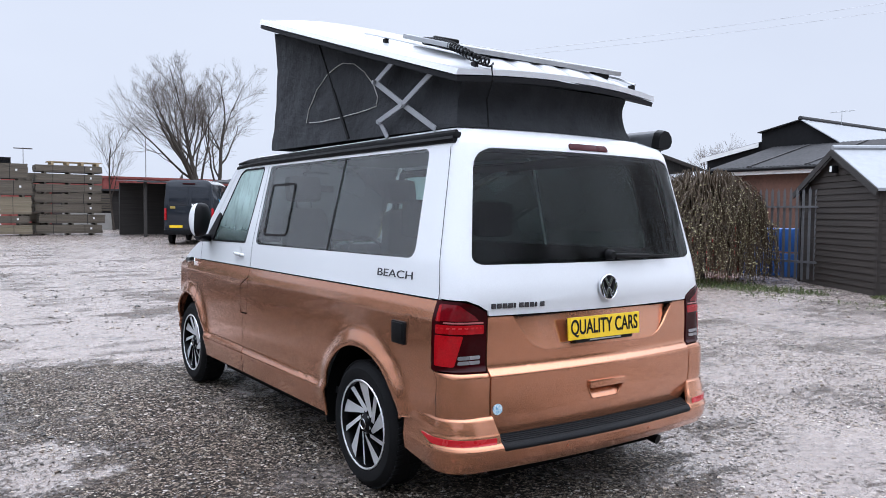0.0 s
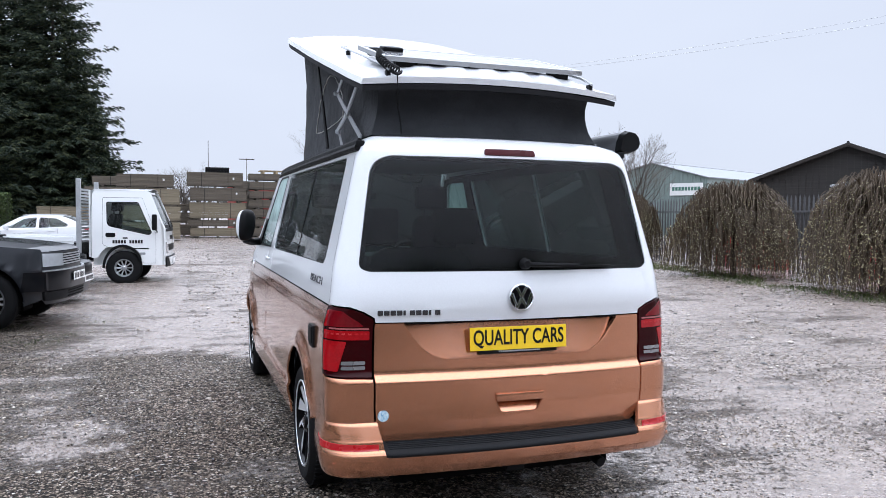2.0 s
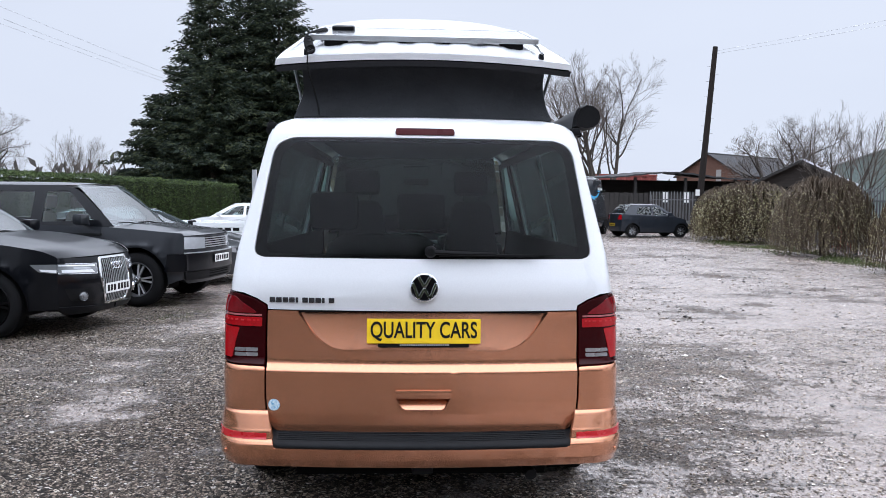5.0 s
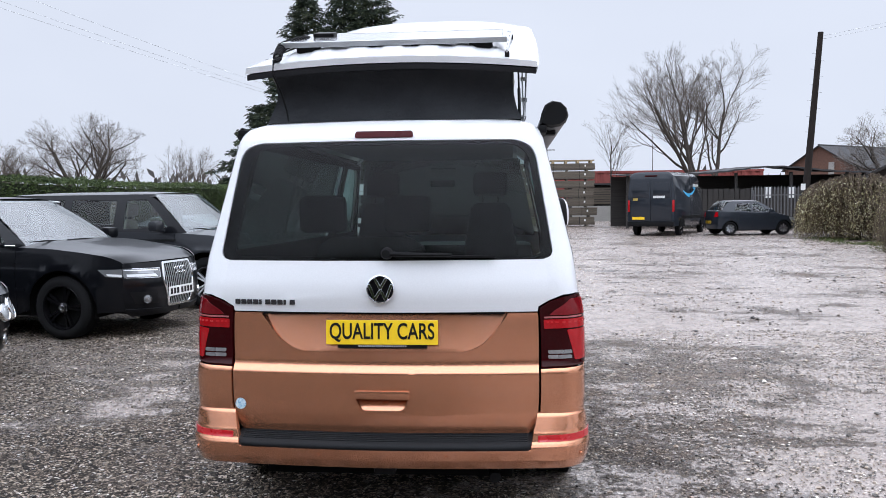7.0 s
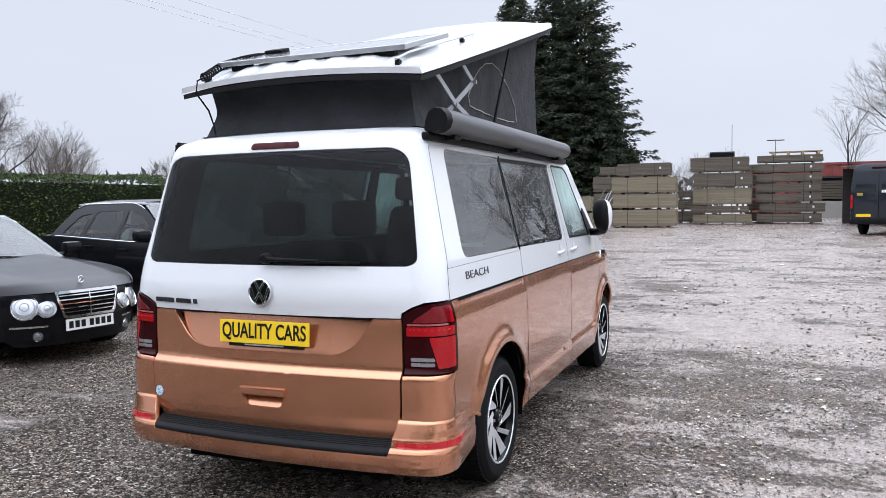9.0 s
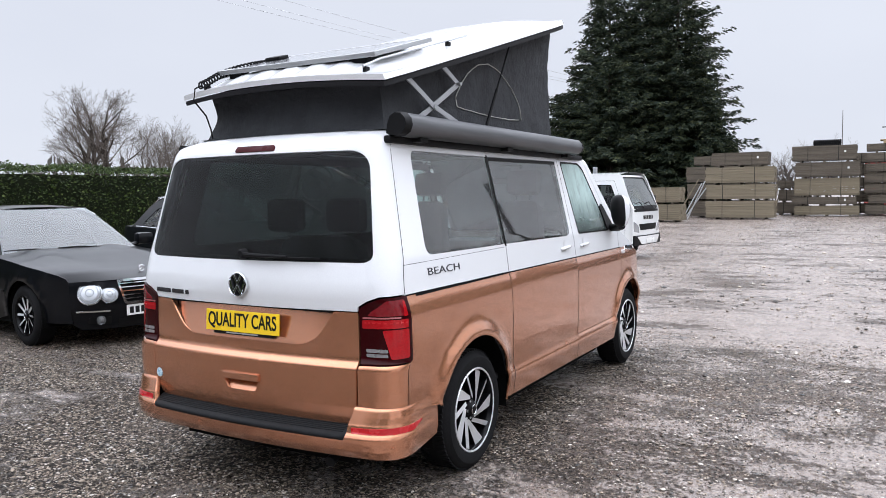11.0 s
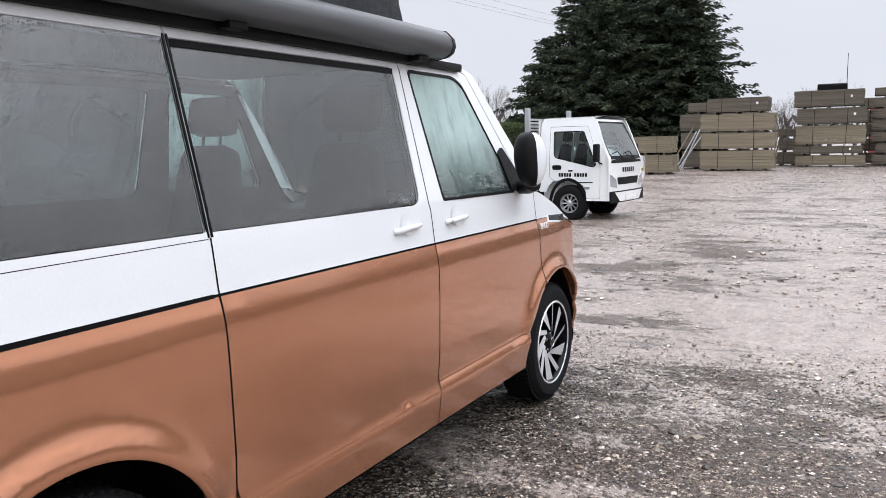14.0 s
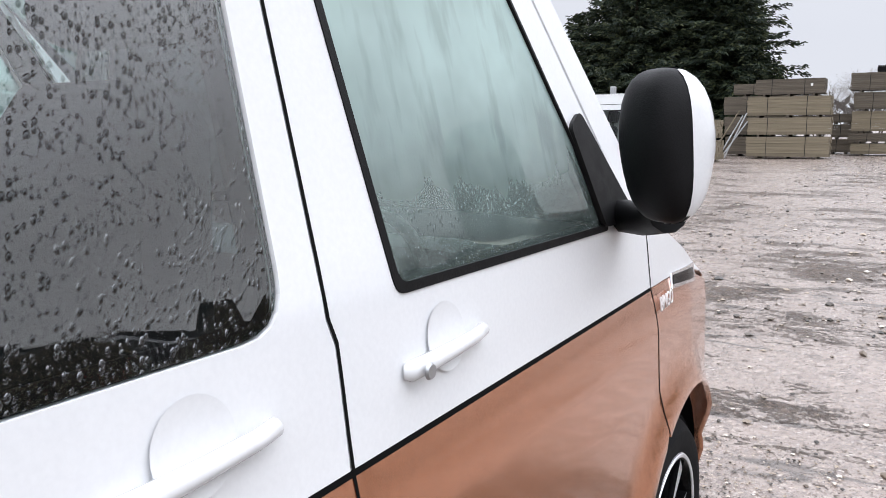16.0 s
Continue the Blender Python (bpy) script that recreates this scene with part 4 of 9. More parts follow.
def road_wheel(name, parent, m, radius, width, rim_r, spokes=10, twist=0.30, face=ALLOY, back=GLOSSBLACK, pairs=True, twin=0.0):
    """Tyre with tread blocks, barrel, spokes and centre cap; the outer side faces +x."""
    w = new(name)
    w.parent = parent
    w.matrix_basis = m
    bm = bmesh.new()
    hw = width / 2
    sh = radius - rim_r
    lathe(bm, [(rim_r - 0.012, hw - 0.012), (rim_r + 0.004, hw - 0.006), (rim_r + 0.30 * sh, hw + 0.004), (rim_r + 0.62 * sh, hw + 0.002), (radius - 0.020, hw - 0.014), (radius - 0.006, hw - 0.030),
               (radius, hw - 0.055), (radius, -hw + 0.055), (radius - 0.010, -hw + 0.022), (rim_r + 0.5 * sh, -hw), (rim_r, -hw + 0.01)], 56)
    tb = bmesh.new()
    for k in range(72):
        a = 2 * math.pi * k / 72
        for side in (-1, 1):
            box(tb, side * (hw - 0.050) - 0.024, side * (hw - 0.050) + 0.024, -0.009, 0.009, -0.006, 0.004, Matrix.Rotation(a + side * 0.012, 4, "X") @ Matrix.Translation((0, 0, radius)) @ Matrix.Rotation(side * 0.25, 4, "Z"))
    part("tyre", bm, TYRE, w, "", True, 35)
    tagged(part("tread", tb, TYRE, w), kind="stuff")
    bm = bmesh.new()
    lathe(bm, [(rim_r + 0.006, hw - 0.008), (rim_r + 0.004, hw - 0.002), (rim_r - 0.010, hw - 0.004), (rim_r - 0.016, hw - 0.016), (rim_r - 0.026, hw - 0.07), (rim_r - 0.03, -hw + 0.02)], 48)
    part("rim", bm, back, w, "", True, 50)
    bm = bmesh.new()
    lathe(bm, [(rim_r + 0.005, hw - 0.004), (rim_r + 0.001, hw + 0.001), (rim_r - 0.007, hw - 0.001), (rim_r - 0.009, hw - 0.008)], 48)
    part("rim_lip", bm, face if pairs else back, w, "", True, 50)
    bm = bmesh.new()
    lathe(bm, [(0.0, hw - 0.085), (rim_r - 0.022, hw - 0.075), (rim_r - 0.022, -hw + 0.03)], 40)
    part("rim_backing", bm, DARK, w, "", True)
    for k in range(spokes):
        a = 2 * math.pi * (k // 2) / (spokes // 2) + (twin if k % 2 else -twin) if twin else 2 * math.pi * k / spokes
        wide = pairs and k % 2 == 0
        bm = bmesh.new()
        r0, r1 = (0.07 if twist else 0.045), rim_r - 0.003
        n, ring_f, ring_b = 6, [], []
        for i in range(n + 1):
            t = i / n
            ha = a - twist * (3.0 if wide else 2.4)
            root = Vector((0, math.cos(ha), math.sin(ha))) * r0
            tip = Vector((0, math.cos(a), math.sin(a))) * r1
            hwid = ((0.010 + 0.031 * t) if wide else (0.012 + 0.003 * t)) * (rim_r / 0.216)
            x = hw - 0.030 + 0.016 * t
            c, r = root.lerp(tip, t), 1.0
            run = (tip - root).normalized()
            o = Vector((0, -run.z, run.y))
            ring_f.append((c * r + o * hwid + Vector((x, 0, 0)), c * r - o * hwid * 0.75 + Vector((x - 0.006, 0, 0))))
            ring_b.append((c * r + o * (hwid + 0.004) + Vector((x - 0.035, 0, 0)), c * r - o * (hwid * 0.75 + 0.004) + Vector((x - 0.035, 0, 0))))
        vf = [[bm.verts.new(p) for p in q] for q in ring_f]
        vb = [[bm.verts.new(p) for p in q] for q in ring_b]
        for i in range(n):
            bm.faces.new((vf[i][0], vf[i][1], vf[i + 1][1], vf[i + 1][0]))
            bm.faces.new((vf[i][0], vf[i + 1][0], vb[i + 1][0], vb[i][0]))
            bm.faces.new((vf[i][1], vb[i][1], vb[i + 1][1], vf[i + 1][1]))
        sp = part("spoke", bm, face, w)
        sp.data.materials.append(back)
        for f in sp.data.polygons:
            f.material_index = 0 if abs(f.normal.x) > 0.7 else 1
    bm = bmesh.new()
    lathe(bm, [(0.0, hw - 0.010), (0.030, hw - 0.012), (0.036, hw - 0.018), (0.058, hw - 0.030), (0.062, hw - 0.06)], 28)
    hub = part("hub", bm, back, w, "", True)
    bm = bmesh.new()
    lathe(bm, [(0.024, hw - 0.010), (0.026, hw - 0.0075), (0.030, hw - 0.0095)], 28)
    part("cap_ring", bm, CHROME, hub, "", True)
    for k in range(5):
        bm = bmesh.new()
        a = 2 * math.pi * (k + 0.5) / 5
        tube(bm, (hw - 0.05, 0.048 * math.cos(a), 0.048 * math.sin(a)), (hw - 0.024, 0.048 * math.cos(a), 0.048 * math.sin(a)), 0.009, n=8)
        part("wheel_bolt", bm, STEEL, hub)
    return w


first_wheel = road_wheel("wheel", van, pose(0.825, 0, AXLE_Z), 0.345, 0.225, 0.241)


def copy_part(ob, parent, m):
    made = {}
    for o in (ob, *ob.children_recursive):
        made[o] = o.copy()
        scene.collection.objects.link(made[o])
        made[o].parent = made.get(o.parent, parent)
    made[ob].matrix_basis = m
    return made[ob]


copy_part(first_wheel, van, pose(0.825, 3.09, AXLE_Z + 0.008, 47, 0, 0))
copy_part(first_wheel, van, pose(-0.825, 0, AXLE_Z, 20, 0, 180))
copy_part(first_wheel, van, pose(-0.825, 3.09, AXLE_Z + 0.008, 75, 0, 180))

# rails and awning
bm = bmesh.new()
pts = [(-0.752, -0.60, 1.868), (-0.752, 0.6, 1.872), (-0.752, 1.9, 1.872), (-0.748, 2.2, 1.868), (-0.742, 2.42, 1.852)]
pipe_path(bm, pts, 0.020, 8)
pipe_path(bm, [(x + 0.006, y, z + 0.034) for x, y, z in pts], 0.012, 8)
box(bm, -0.765, -0.72, -0.605, 2.2, 1.872, 1.902, None, 0.006)
part("roof_rail", bm, BLACK, van, "black rail along the roof edge", True)
aw = new("awning")
aw.parent = van
prof = [(0.745, 1.905), (0.752, 1.955), (0.770, 2.000), (0.805, 2.020), (0.845, 2.012), (0.872, 1.985), (0.880, 1.950), (0.868, 1.918), (0.840, 1.900), (0.80, 1.893)]
AWN = Mat("awning_cassette")
an = AWN.noise(26, 4, stretch=(1, 0.05, 1))
AWN.set(color=AWN.ramp(an, [(0.3, (0.040, 0.042, 0.045)), (0.7, (0.095, 0.098, 0.104))]), rough=0.42, metal=0.2)
bm = bmesh.new()
rings = [[bm.verts.new((x, y, z)) for x, z in prof] for y in (-0.55, 0.4, 1.3, 2.02)]
for ra, rb_ in zip(rings, rings[1:]):
    for k in range(len(prof)):
        bm.faces.new((ra[k], ra[(k + 1) % len(prof)], rb_[(k + 1) % len(prof)], rb_[k]))
part("cassette", bm, AWN.m, aw, "grey rolled awning cassette", True, 60)
for y0, y1 in ((-0.60, -0.55), (2.02, 2.06)):
    bm = bmesh.new()
    ce = Vector((0.815, 0, 1.955))
    ra = [bm.verts.new((x, y0 if y0 < 0 else y1, z)) for x, z in [(ce.x + (x - ce.x) * 0.9, ce.z + (z - ce.z) * 0.9) for x, z in prof]]
    rb_ = [bm.verts.new((ce.x + (x - ce.x) * 1.05, y1 if y0 < 0 else y0, ce.z + (z - ce.z) * 1.05)) for x, z in prof]
    for k in range(len(prof)):
        bm.faces.new((ra[k], ra[(k + 1) % len(prof)], rb_[(k + 1) % len(prof)], rb_[k]))
    bm.faces.new(ra)
    bm.faces.new(rb_[::-1])
    part("end_cap", bm, BLACK, aw, "black end cap", True, 50)
bm = bmesh.new()
box(bm, 0.735, 0.775, -0.60, 2.30, 1.862, 1.900, None, 0.008)
part("awning_rail", bm, BLACK, aw, "", True)
for y in (-0.35, 0.75, 1.85):
    bm = bmesh.new()
    box(bm, 0.74, 0.83, y - 0.04, y + 0.04, 1.872, 1.898, None, 0.006)
    part("awning_bracket", bm, BLACK, aw)


# ---------------- pop-up roof of the camper ----------------
pop = new("pop_up_roof")
pop.parent = van
R_O, R_D, R_N = Vector((0, -0.566, 2.165)), Vector((0, 0.9597, 0.2811)), Vector((0, -0.2811, 0.9597))
R_L = 2.778


def shell_half(s):
    return float(np.interp(s, [0, 0.25, 1.2, 2.3, 2.6, 2.74, R_L], [0.725, 0.742, 0.765, 0.765, 0.75, 0.70, 0.60]))


def shell_point(a, s, up=0.0, under=False):
    """A point on the raised shell: a from -1 to 1 across, s metres up the slope from the rear edge."""
    back = -0.055 * (1 - a * a) * max(0.0, 1 - s / 0.5)
    front = -0.0
    rise = 0.082 * (1 - abs(a) ** 2.6) ** 0.75
    rise *= min(1.0, 0.45 + 0.55 * min(1.0, s / 0.22)) * min(1.0, 0.25 + 0.75 * min(1.0, (R_L - s) / 0.35))
    rib = 0.0
    x = a * shell_half(s)
    if 0.06 < s < 0.95 and abs(x) < 0.55:
        rib = 0.008 * max(0.0, min(1.0, 4 * (0.5 + 0.5 * math.cos(x * 2 * math.pi / 0.185)) - 1.4)) * min(1, (s - 0.06) / 0.07) * min(1, (0.95 - s) / 0.07)
    arch = 0.045 * (1 - a * a) * max(0.0, 1 - s / 0.5)
    h = arch - 0.012 if under else max(rise, arch + 0.01) + rib
    return R_O + Vector((x, 0, 0)) + R_D * (s + back + front) + R_N * (h + up)


bm = bmesh.new()
NS, NA = 64, 72
top = [[bm.verts.new(shell_point(-1 + 2 * j / NA, R_L * i / NS, 0.04)) for j in range(NA + 1)] for i in range(NS + 1)]
for ra, rb_ in zip(top, top[1:]):
    for j in range(NA):
        bm.faces.new((ra[j], ra[j + 1], rb_[j + 1], rb_[j]))
edge = top[0] + [r[-1] for r in top[1:]] + top[-1][-2::-1] + [r[0] for r in top[-2:0:-1]]
mid = [bm.verts.new(v.co - R_N * 0.030 + (Vector((v.co.x, 0, 0)) * 0.012)) for v in edge]
for i in range(len(edge)):
    k = (i + 1) % len(edge)
    bm.faces.new((edge[i], mid[i], mid[k], edge[k]))
part("roof_shell", bm, WHITE, pop, "white moulded roof shell, wet", True, 60)
bm = bmesh.new()
lip = [shell_point(a, s, 0.0, True) for a, s in [(-1 + 2 * j / 24, 0.0) for j in range(25)] + [(1, R_L * i / 24) for i in range(1, 25)] + [(1 - 2 * j / 24, R_L) for j in range(1, 25)] + [(-1, R_L * (1 - i / 24)) for i in range(1, 24)]]
outer = [bm.verts.new(p + R_N * 0.026) for p in lip]
lower = [bm.verts.new(p + R_N * 0.0) for p in lip]
inner = [bm.verts.new(Vector((p.x * 0.93, p.y, p.z)) + R_D * (0.05 if p.y < 0.5 else -0.05) + R_N * 0.006) for p in lip]
for i in range(len(lip)):
    k = (i + 1) % len(lip)
    bm.faces.new((outer[i], lower[i], lower[k], outer[k]))
    bm.faces.new((lower[i], inner[i], inner[k], lower[k]))
bm.faces.new(inner)
part("roof_seal", bm, plain("seal_rubber", (0.02, 0.02, 0.022), 0.6, vary=0.2), pop, "dark rubber edge seal", True)

CV = Mat("grey_canvas")
weave = CV.noise(420, 2)
crumple = CV.noise(5.5, 5, 0.6)
CV.set(color=CV.mix(CV.ramp(crumple, [(0.3, 0.0), (0.7, 1.0)]), (0.0105, 0.0118, 0.0145), (0.022, 0.024, 0.028)), rough=0.82)
CV.bump(CV.math("ADD", CV.math("MULTIPLY", crumple, 1.0), CV.math("MULTIPLY", weave, 0.06)), 0.7, 0.05)
CANVAS = CV.m


def canvas_point(q, v):
    """q from 0 to 4 round the four walls (rear, off side, front, near side), v from 0 below to 1 above."""
    def loop(hr, yr, hf, yf, zr, zf):
        c = [Vector((-hr, yr, zr)), Vector((hr, yr, zr)), Vector((hf, yf, zf)), Vector((-hf, yf, zf))]
        i = int(q) % 4
        f = q - int(q)
        p = c[i].lerp(c[(i + 1) % 4], f)
        if i == 0:
            p.y -= 0.030 * (1 - (2 * f - 1) ** 2)
        return p
    lo = loop(0.655, -0.475, 0.60, 2.08, 1.945, 1.985)
    hi = loop(0.615, -0.46, 0.62, 1.975, 2.20, 2.875)
    p = lo.lerp(hi, v)
    mid_v = Vector((0, 0.8, p.z))
    pinch = 0.035 * math.sin(math.pi * v)
    f = q - int(q)
    pinch *= 0.35 + 0.65 * abs(2 * f - 1) ** 2
    d = (mid_v - p).normalized()
    wr = 0.010 * noise.fractal((p.x * 5, p.y * 3.5, p.z * 4), 1.0, 2.0, 4) + 0.006 * noise.noise((p.y * 14 + p.z * 9, p.x * 14 - p.z * 6, p.z * 3))
    return p + d * (pinch + wr)


bm = bmesh.new()
NQ, NV = 200, 26
grid = [[bm.verts.new(canvas_point(4 * i / NQ, j / NV)) for j in range(NV + 1)] for i in range(NQ)]
for i in range(NQ):
    for j in range(NV):
        bm.faces.new((grid[i][j], grid[(i + 1) % NQ][j], grid[(i + 1) % NQ][j + 1], grid[i][j + 1]))
part("canvas", bm, CANVAS, pop, "dark grey fabric bellows, slightly creased", True, 70)
THREAD = plain("pale_thread", (0.42, 0.41, 0.38), 0.7)
for s in (-1, 1):
    pts = []
    outline = [(1.43, 2.14), (1.41, 2.22), (1.28, 2.352), (1.10, 2.44), (0.88, 2.473), (0.72, 2.445), (0.57, 2.373), (0.45, 2.28), (0.385, 2.20), (0.40, 2.145), (0.50, 2.137), (0.9, 2.125), (1.2, 2.125), (1.43, 2.14)]
    for (y0, z0), (y1, z1) in zip(outline, outline[1:]):
        for t in (0, 0.25, 0.5, 0.75):
            y, z = y0 + (y1 - y0) * t, z0 + (z1 - z0) * t
            ff = (y + 0.475) / 2.53
            q = 1 + ff if s > 0 else 4 - ff
            zlo, zhi = 1.945 + 0.04 * ff, 2.20 + 0.675 * ff
            p = canvas_point(min(q, 3.999), (z - zlo) / (zhi - zlo))
            pts.append(p + Vector((s * 0.004, 0, 0)))
    bm = bmesh.new()
    pipe_path(bm, pts, 0.0035, 5)
    part("window_zip", bm, THREAD, pop, "pale stitched zip line of the canvas window")
    bm = bmesh.new()
    tube(bm, (s * 0.665, 0.68, 1.97), (s * 0.66, 0.90, 2.30), 0.011, n=10)
    tube(bm, (s * 0.66, 0.90, 2.30), (s * 0.655, 1.12, 2.63), 0.007, n=10)
    part("gas_strut", bm, BLACK, pop, "black gas strut", True)
    x = s * 0.672
    for nm, pts2 in (("scissor_arm", [(-0.30, 1.95), (0.008, 2.105), (0.325, 2.272)]), ("scissor_arm", [(-0.275, 2.235), (0.008, 2.105), (0.27, 2.035)]), ("scissor_link", [(0.325, 2.272), (0.127, 2.36)]), ("scissor_link", [(0.27, 2.035), (0.19, 1.945)])):
        bm = bmesh.new()
        off = 0.012 if nm == "scissor_arm" and pts2[0][1] > 2.1 else 0.0
        for (ya, za), (yb, zb) in zip(pts2, pts2[1:]):
            ln = math.hypot(yb - ya, zb - za)
            mm = Matrix.Translation((x + s * off, (ya + yb) / 2, (za + zb) / 2)) @ Matrix.Rotation(math.atan2(zb - za, yb - ya), 4, "X")
            box(bm, -0.004, 0.004, -ln / 2 - 0.008, ln / 2 + 0.008, -0.016, 0.016, mm, 0.002)
        part(nm, bm, plain("pale_steel", (0.36, 0.365, 0.38), 0.4, 0.5, vary=0.12), pop, "grey steel lifting arm")
    for y, z in ((0.008, 2.105), (0.325, 2.272), (0.27, 2.035)):
        bm = bmesh.new()
        tube(bm, (x - s * 0.01, y, z), (x + s * 0.022, y, z), 0.012, n=10)
        part("pivot_bolt", bm, STEEL, pop)
    # support rails of the solar panel
    bm = bmesh.new()
    pipe_path(bm, [shell_point(s * 0.80, t, 0.07) for t in (0.06, 0.2, 0.5, 0.9, 1.15)] + [shell_point(s * 0.70, 1.35, 0.05)], 0.007, 6)
    part("panel_rail", bm, STEEL, pop, "", True)
    for t in (0.08, 0.95):
        bm = bmesh.new()
        p = shell_point(s * 0.80, t, 0.045)
        box(bm, p.x - 0.012, p.x + 0.012, p.y - 0.018, p.y + 0.018, p.z - 0.02, p.z + 0.018, None, 0.004)
        part("rail_foot", bm, BLACK, pop)
bm = bmesh.new()
sol = Mat("solar_cells")
sol.set(color=sol.ramp(sol.noise(18, 3), [(0.35, (0.12, 0.12, 0.125)), (0.65, (0.2, 0.2, 0.21))]), rough=0.2, coat=0.6)
base = Matrix((( 1, 0, 0, 0), (0, R_D.y, R_N.y, 0), (0, R_D.z, R_N.z, 0), (0, 0, 0, 1)))
pm2 = Matrix.Translation(R_O + R_N * 0.142) @ base
box(bm, -0.56, 0.56, 0.19, 0.78, -0.012, 0.012, pm2, 0.004)
panel_ob = part("solar_panel", bm, sol.m, pop, "thin grey solar panel, wet")
bm = bmesh.new()
for y0, y1, x0, x1 in ((0.17, 0.195, -0.58, 0.58), (0.775, 0.80, -0.58, 0.58), (0.17, 0.80, -0.585, -0.56), (0.17, 0.80, 0.56, 0.585)):
    box(bm, x0, x1, y0, y1, -0.013, 0.014, pm2, 0.003)
part("panel_frame", bm, STEEL, panel_ob, "pale metal frame")
bm = bmesh.new()
box(bm, -0.50, -0.38, 0.52, 0.62, 0.010, 0.035, pm2, 0.010)
part("cable_box", bm, BLACK, pop, "black cable gland box", True)
for sx in (-0.45, -0.15, 0.15, 0.45):
    bm = bmesh.new()
    box(bm, sx - 0.06, sx + 0.06, 0.19, 0.24, -0.07, -0.012, pm2, 0.004)
    part("panel_foot", bm, BLACK, pop)
bm = bmesh.new()
coil = []
for i in range(230):
    t = i / 229
    c = shell_point(-0.74 - 0.04 * t, 0.62 - 0.60 * t, 0.085) - R_D * (0.02 * t)
    c += R_N * (0.012 * math.sin(t * 5)) + Vector((0.02 * math.sin(t * 7), 0, 0))
    an = t * 2 * math.pi * 23
    coil.append(c + Vector((0.019 * math.cos(an), 0, 0)) + R_N * 0.019 * math.sin(an))
pipe_path(bm, coil, 0.0058, 6)
part("coiled_cable", bm, BLACK, pop, "black coiled cable", True)
bm = bmesh.new()
e = shell_point(-0.78, 0.0, 0.06) - R_D * 0.03
pipe_path(bm, [coil[-1], e, e + Vector((0.0, -0.012, -0.07)), Vector((-0.545, -0.58, 2.08)), Vector((-0.525, -0.565, 2.0)), Vector((-0.518, -0.56, 1.945))], 0.005, 6)
part("hanging_cable", bm, BLACK, pop, "", True)

# ---------------- inside the camper ----------------
FABRIC = plain("dark_seat_fabric", (0.016, 0.0165, 0.018), 0.85, grain=200, vary=0.25, bump=0.3)
TRIM = plain("cabin_trim", (0.022, 0.022, 0.023), 0.7, grain=120, vary=0.15)


def seat_part(x, y, z0, h, w, parent, name, head=True, mat=None, lean=-10):
    mat = mat or FABRIC
    st = new(name)
    st.parent = parent
    m = Matrix.Translation((x, y, z0))
    bm = bmesh.new()
    box(bm, -w / 2, w / 2, -0.02, 0.50, -0.10, 0.06, m, 0.05)
    part("cushion", bm, mat, st, "", True)
    bm = bmesh.new()
    mb = m @ pose(0, 0.02, 0.02, -lean * -1, 0, 0)
    vs = box(bm, -w / 2, w / 2, -0.10, 0.04, 0.0, h, None, 0.06)
    for v in bm.verts:
        v.co.x *= 1 - 0.5 * max(0.0, (v.co.z / h - 0.45) / 0.55) ** 2
    bmesh.ops.transform(bm, matrix=mb, verts=bm.verts)
    part("backrest", bm, mat, st, "", True)
    if head:
        bm = bmesh.new()
        box(bm, -0.14, 0.14, -0.09, 0.03, h + 0.05, h + 0.25, mb, 0.05)
        tube(bm, mb @ Vector((-0.06, -0.03, h - 0.02)), mb @ Vector((-0.06, -0.03, h + 0.08)), 0.007, n=6)
        tube(bm, mb @ Vector((0.06, -0.03, h - 0.02)), mb @ Vector((0.06, -0.03, h + 0.08)), 0.007, n=6)
        part("headrest", bm, mat, st, "", True)
    return st


for sx in (-0.44, 0.44):
    seat_part(sx, 1.72, 0.86, 0.66, 0.50, van, "front_seat")
seat_part(-0.22, 0.02, 0.80, 0.52, 0.90, van, "rear_bench", False)
for sx in (-0.50, 0.0):
    bm = bmesh.new()
    box(bm, sx - 0.14, sx + 0.14, 0.00, 0.10, 1.36, 1.58, None, 0.045)
    part("bench_headrest", bm, FABRIC, van, "", True)
bm = bmesh.new()
box(bm, -0.80, 0.80, 2.50, 2.95, 0.75, 1.17, None, 0.07)
box(bm, 0.20, 0.64, 2.46, 2.62, 1.12, 1.23, None, 0.05)
part("dashboard", bm, TRIM, van, "", True)
bm = bmesh.new()
pipe_path(bm, [Vector((0.42, 2.38, 1.12)) + Vector((0.185 * math.cos(a), 0.07 * math.sin(a), 0.175 * math.sin(a))) for a in [2 * math.pi * i / 28 for i in range(29)]], 0.015, 8)
tube(bm, (0.42, 2.38, 1.12), (0.42, 2.60, 1.06), 0.05, 0.06, n=12)
part("steering_wheel", bm, BLACK, van, "", True)
bm = bmesh.new()
box(bm, -0.11, 0.11, 2.42, 2.45, 1.68, 1.74, None, 0.012)
part("rear_view_mirror", bm, BLACK, van, "", True)
bm = bmesh.new()
box(bm, -0.86, 0.86, -0.72, 2.9, 0.42, 0.46)
part("cabin_floor", bm, TRIM, van)
bm = bmesh.new()
box(bm, -0.62, 0.62, -0.50, 2.18, 1.90, 1.915)
part("headlining", bm, plain("grey_headlining", (0.10, 0.10, 0.098), 0.9), van)


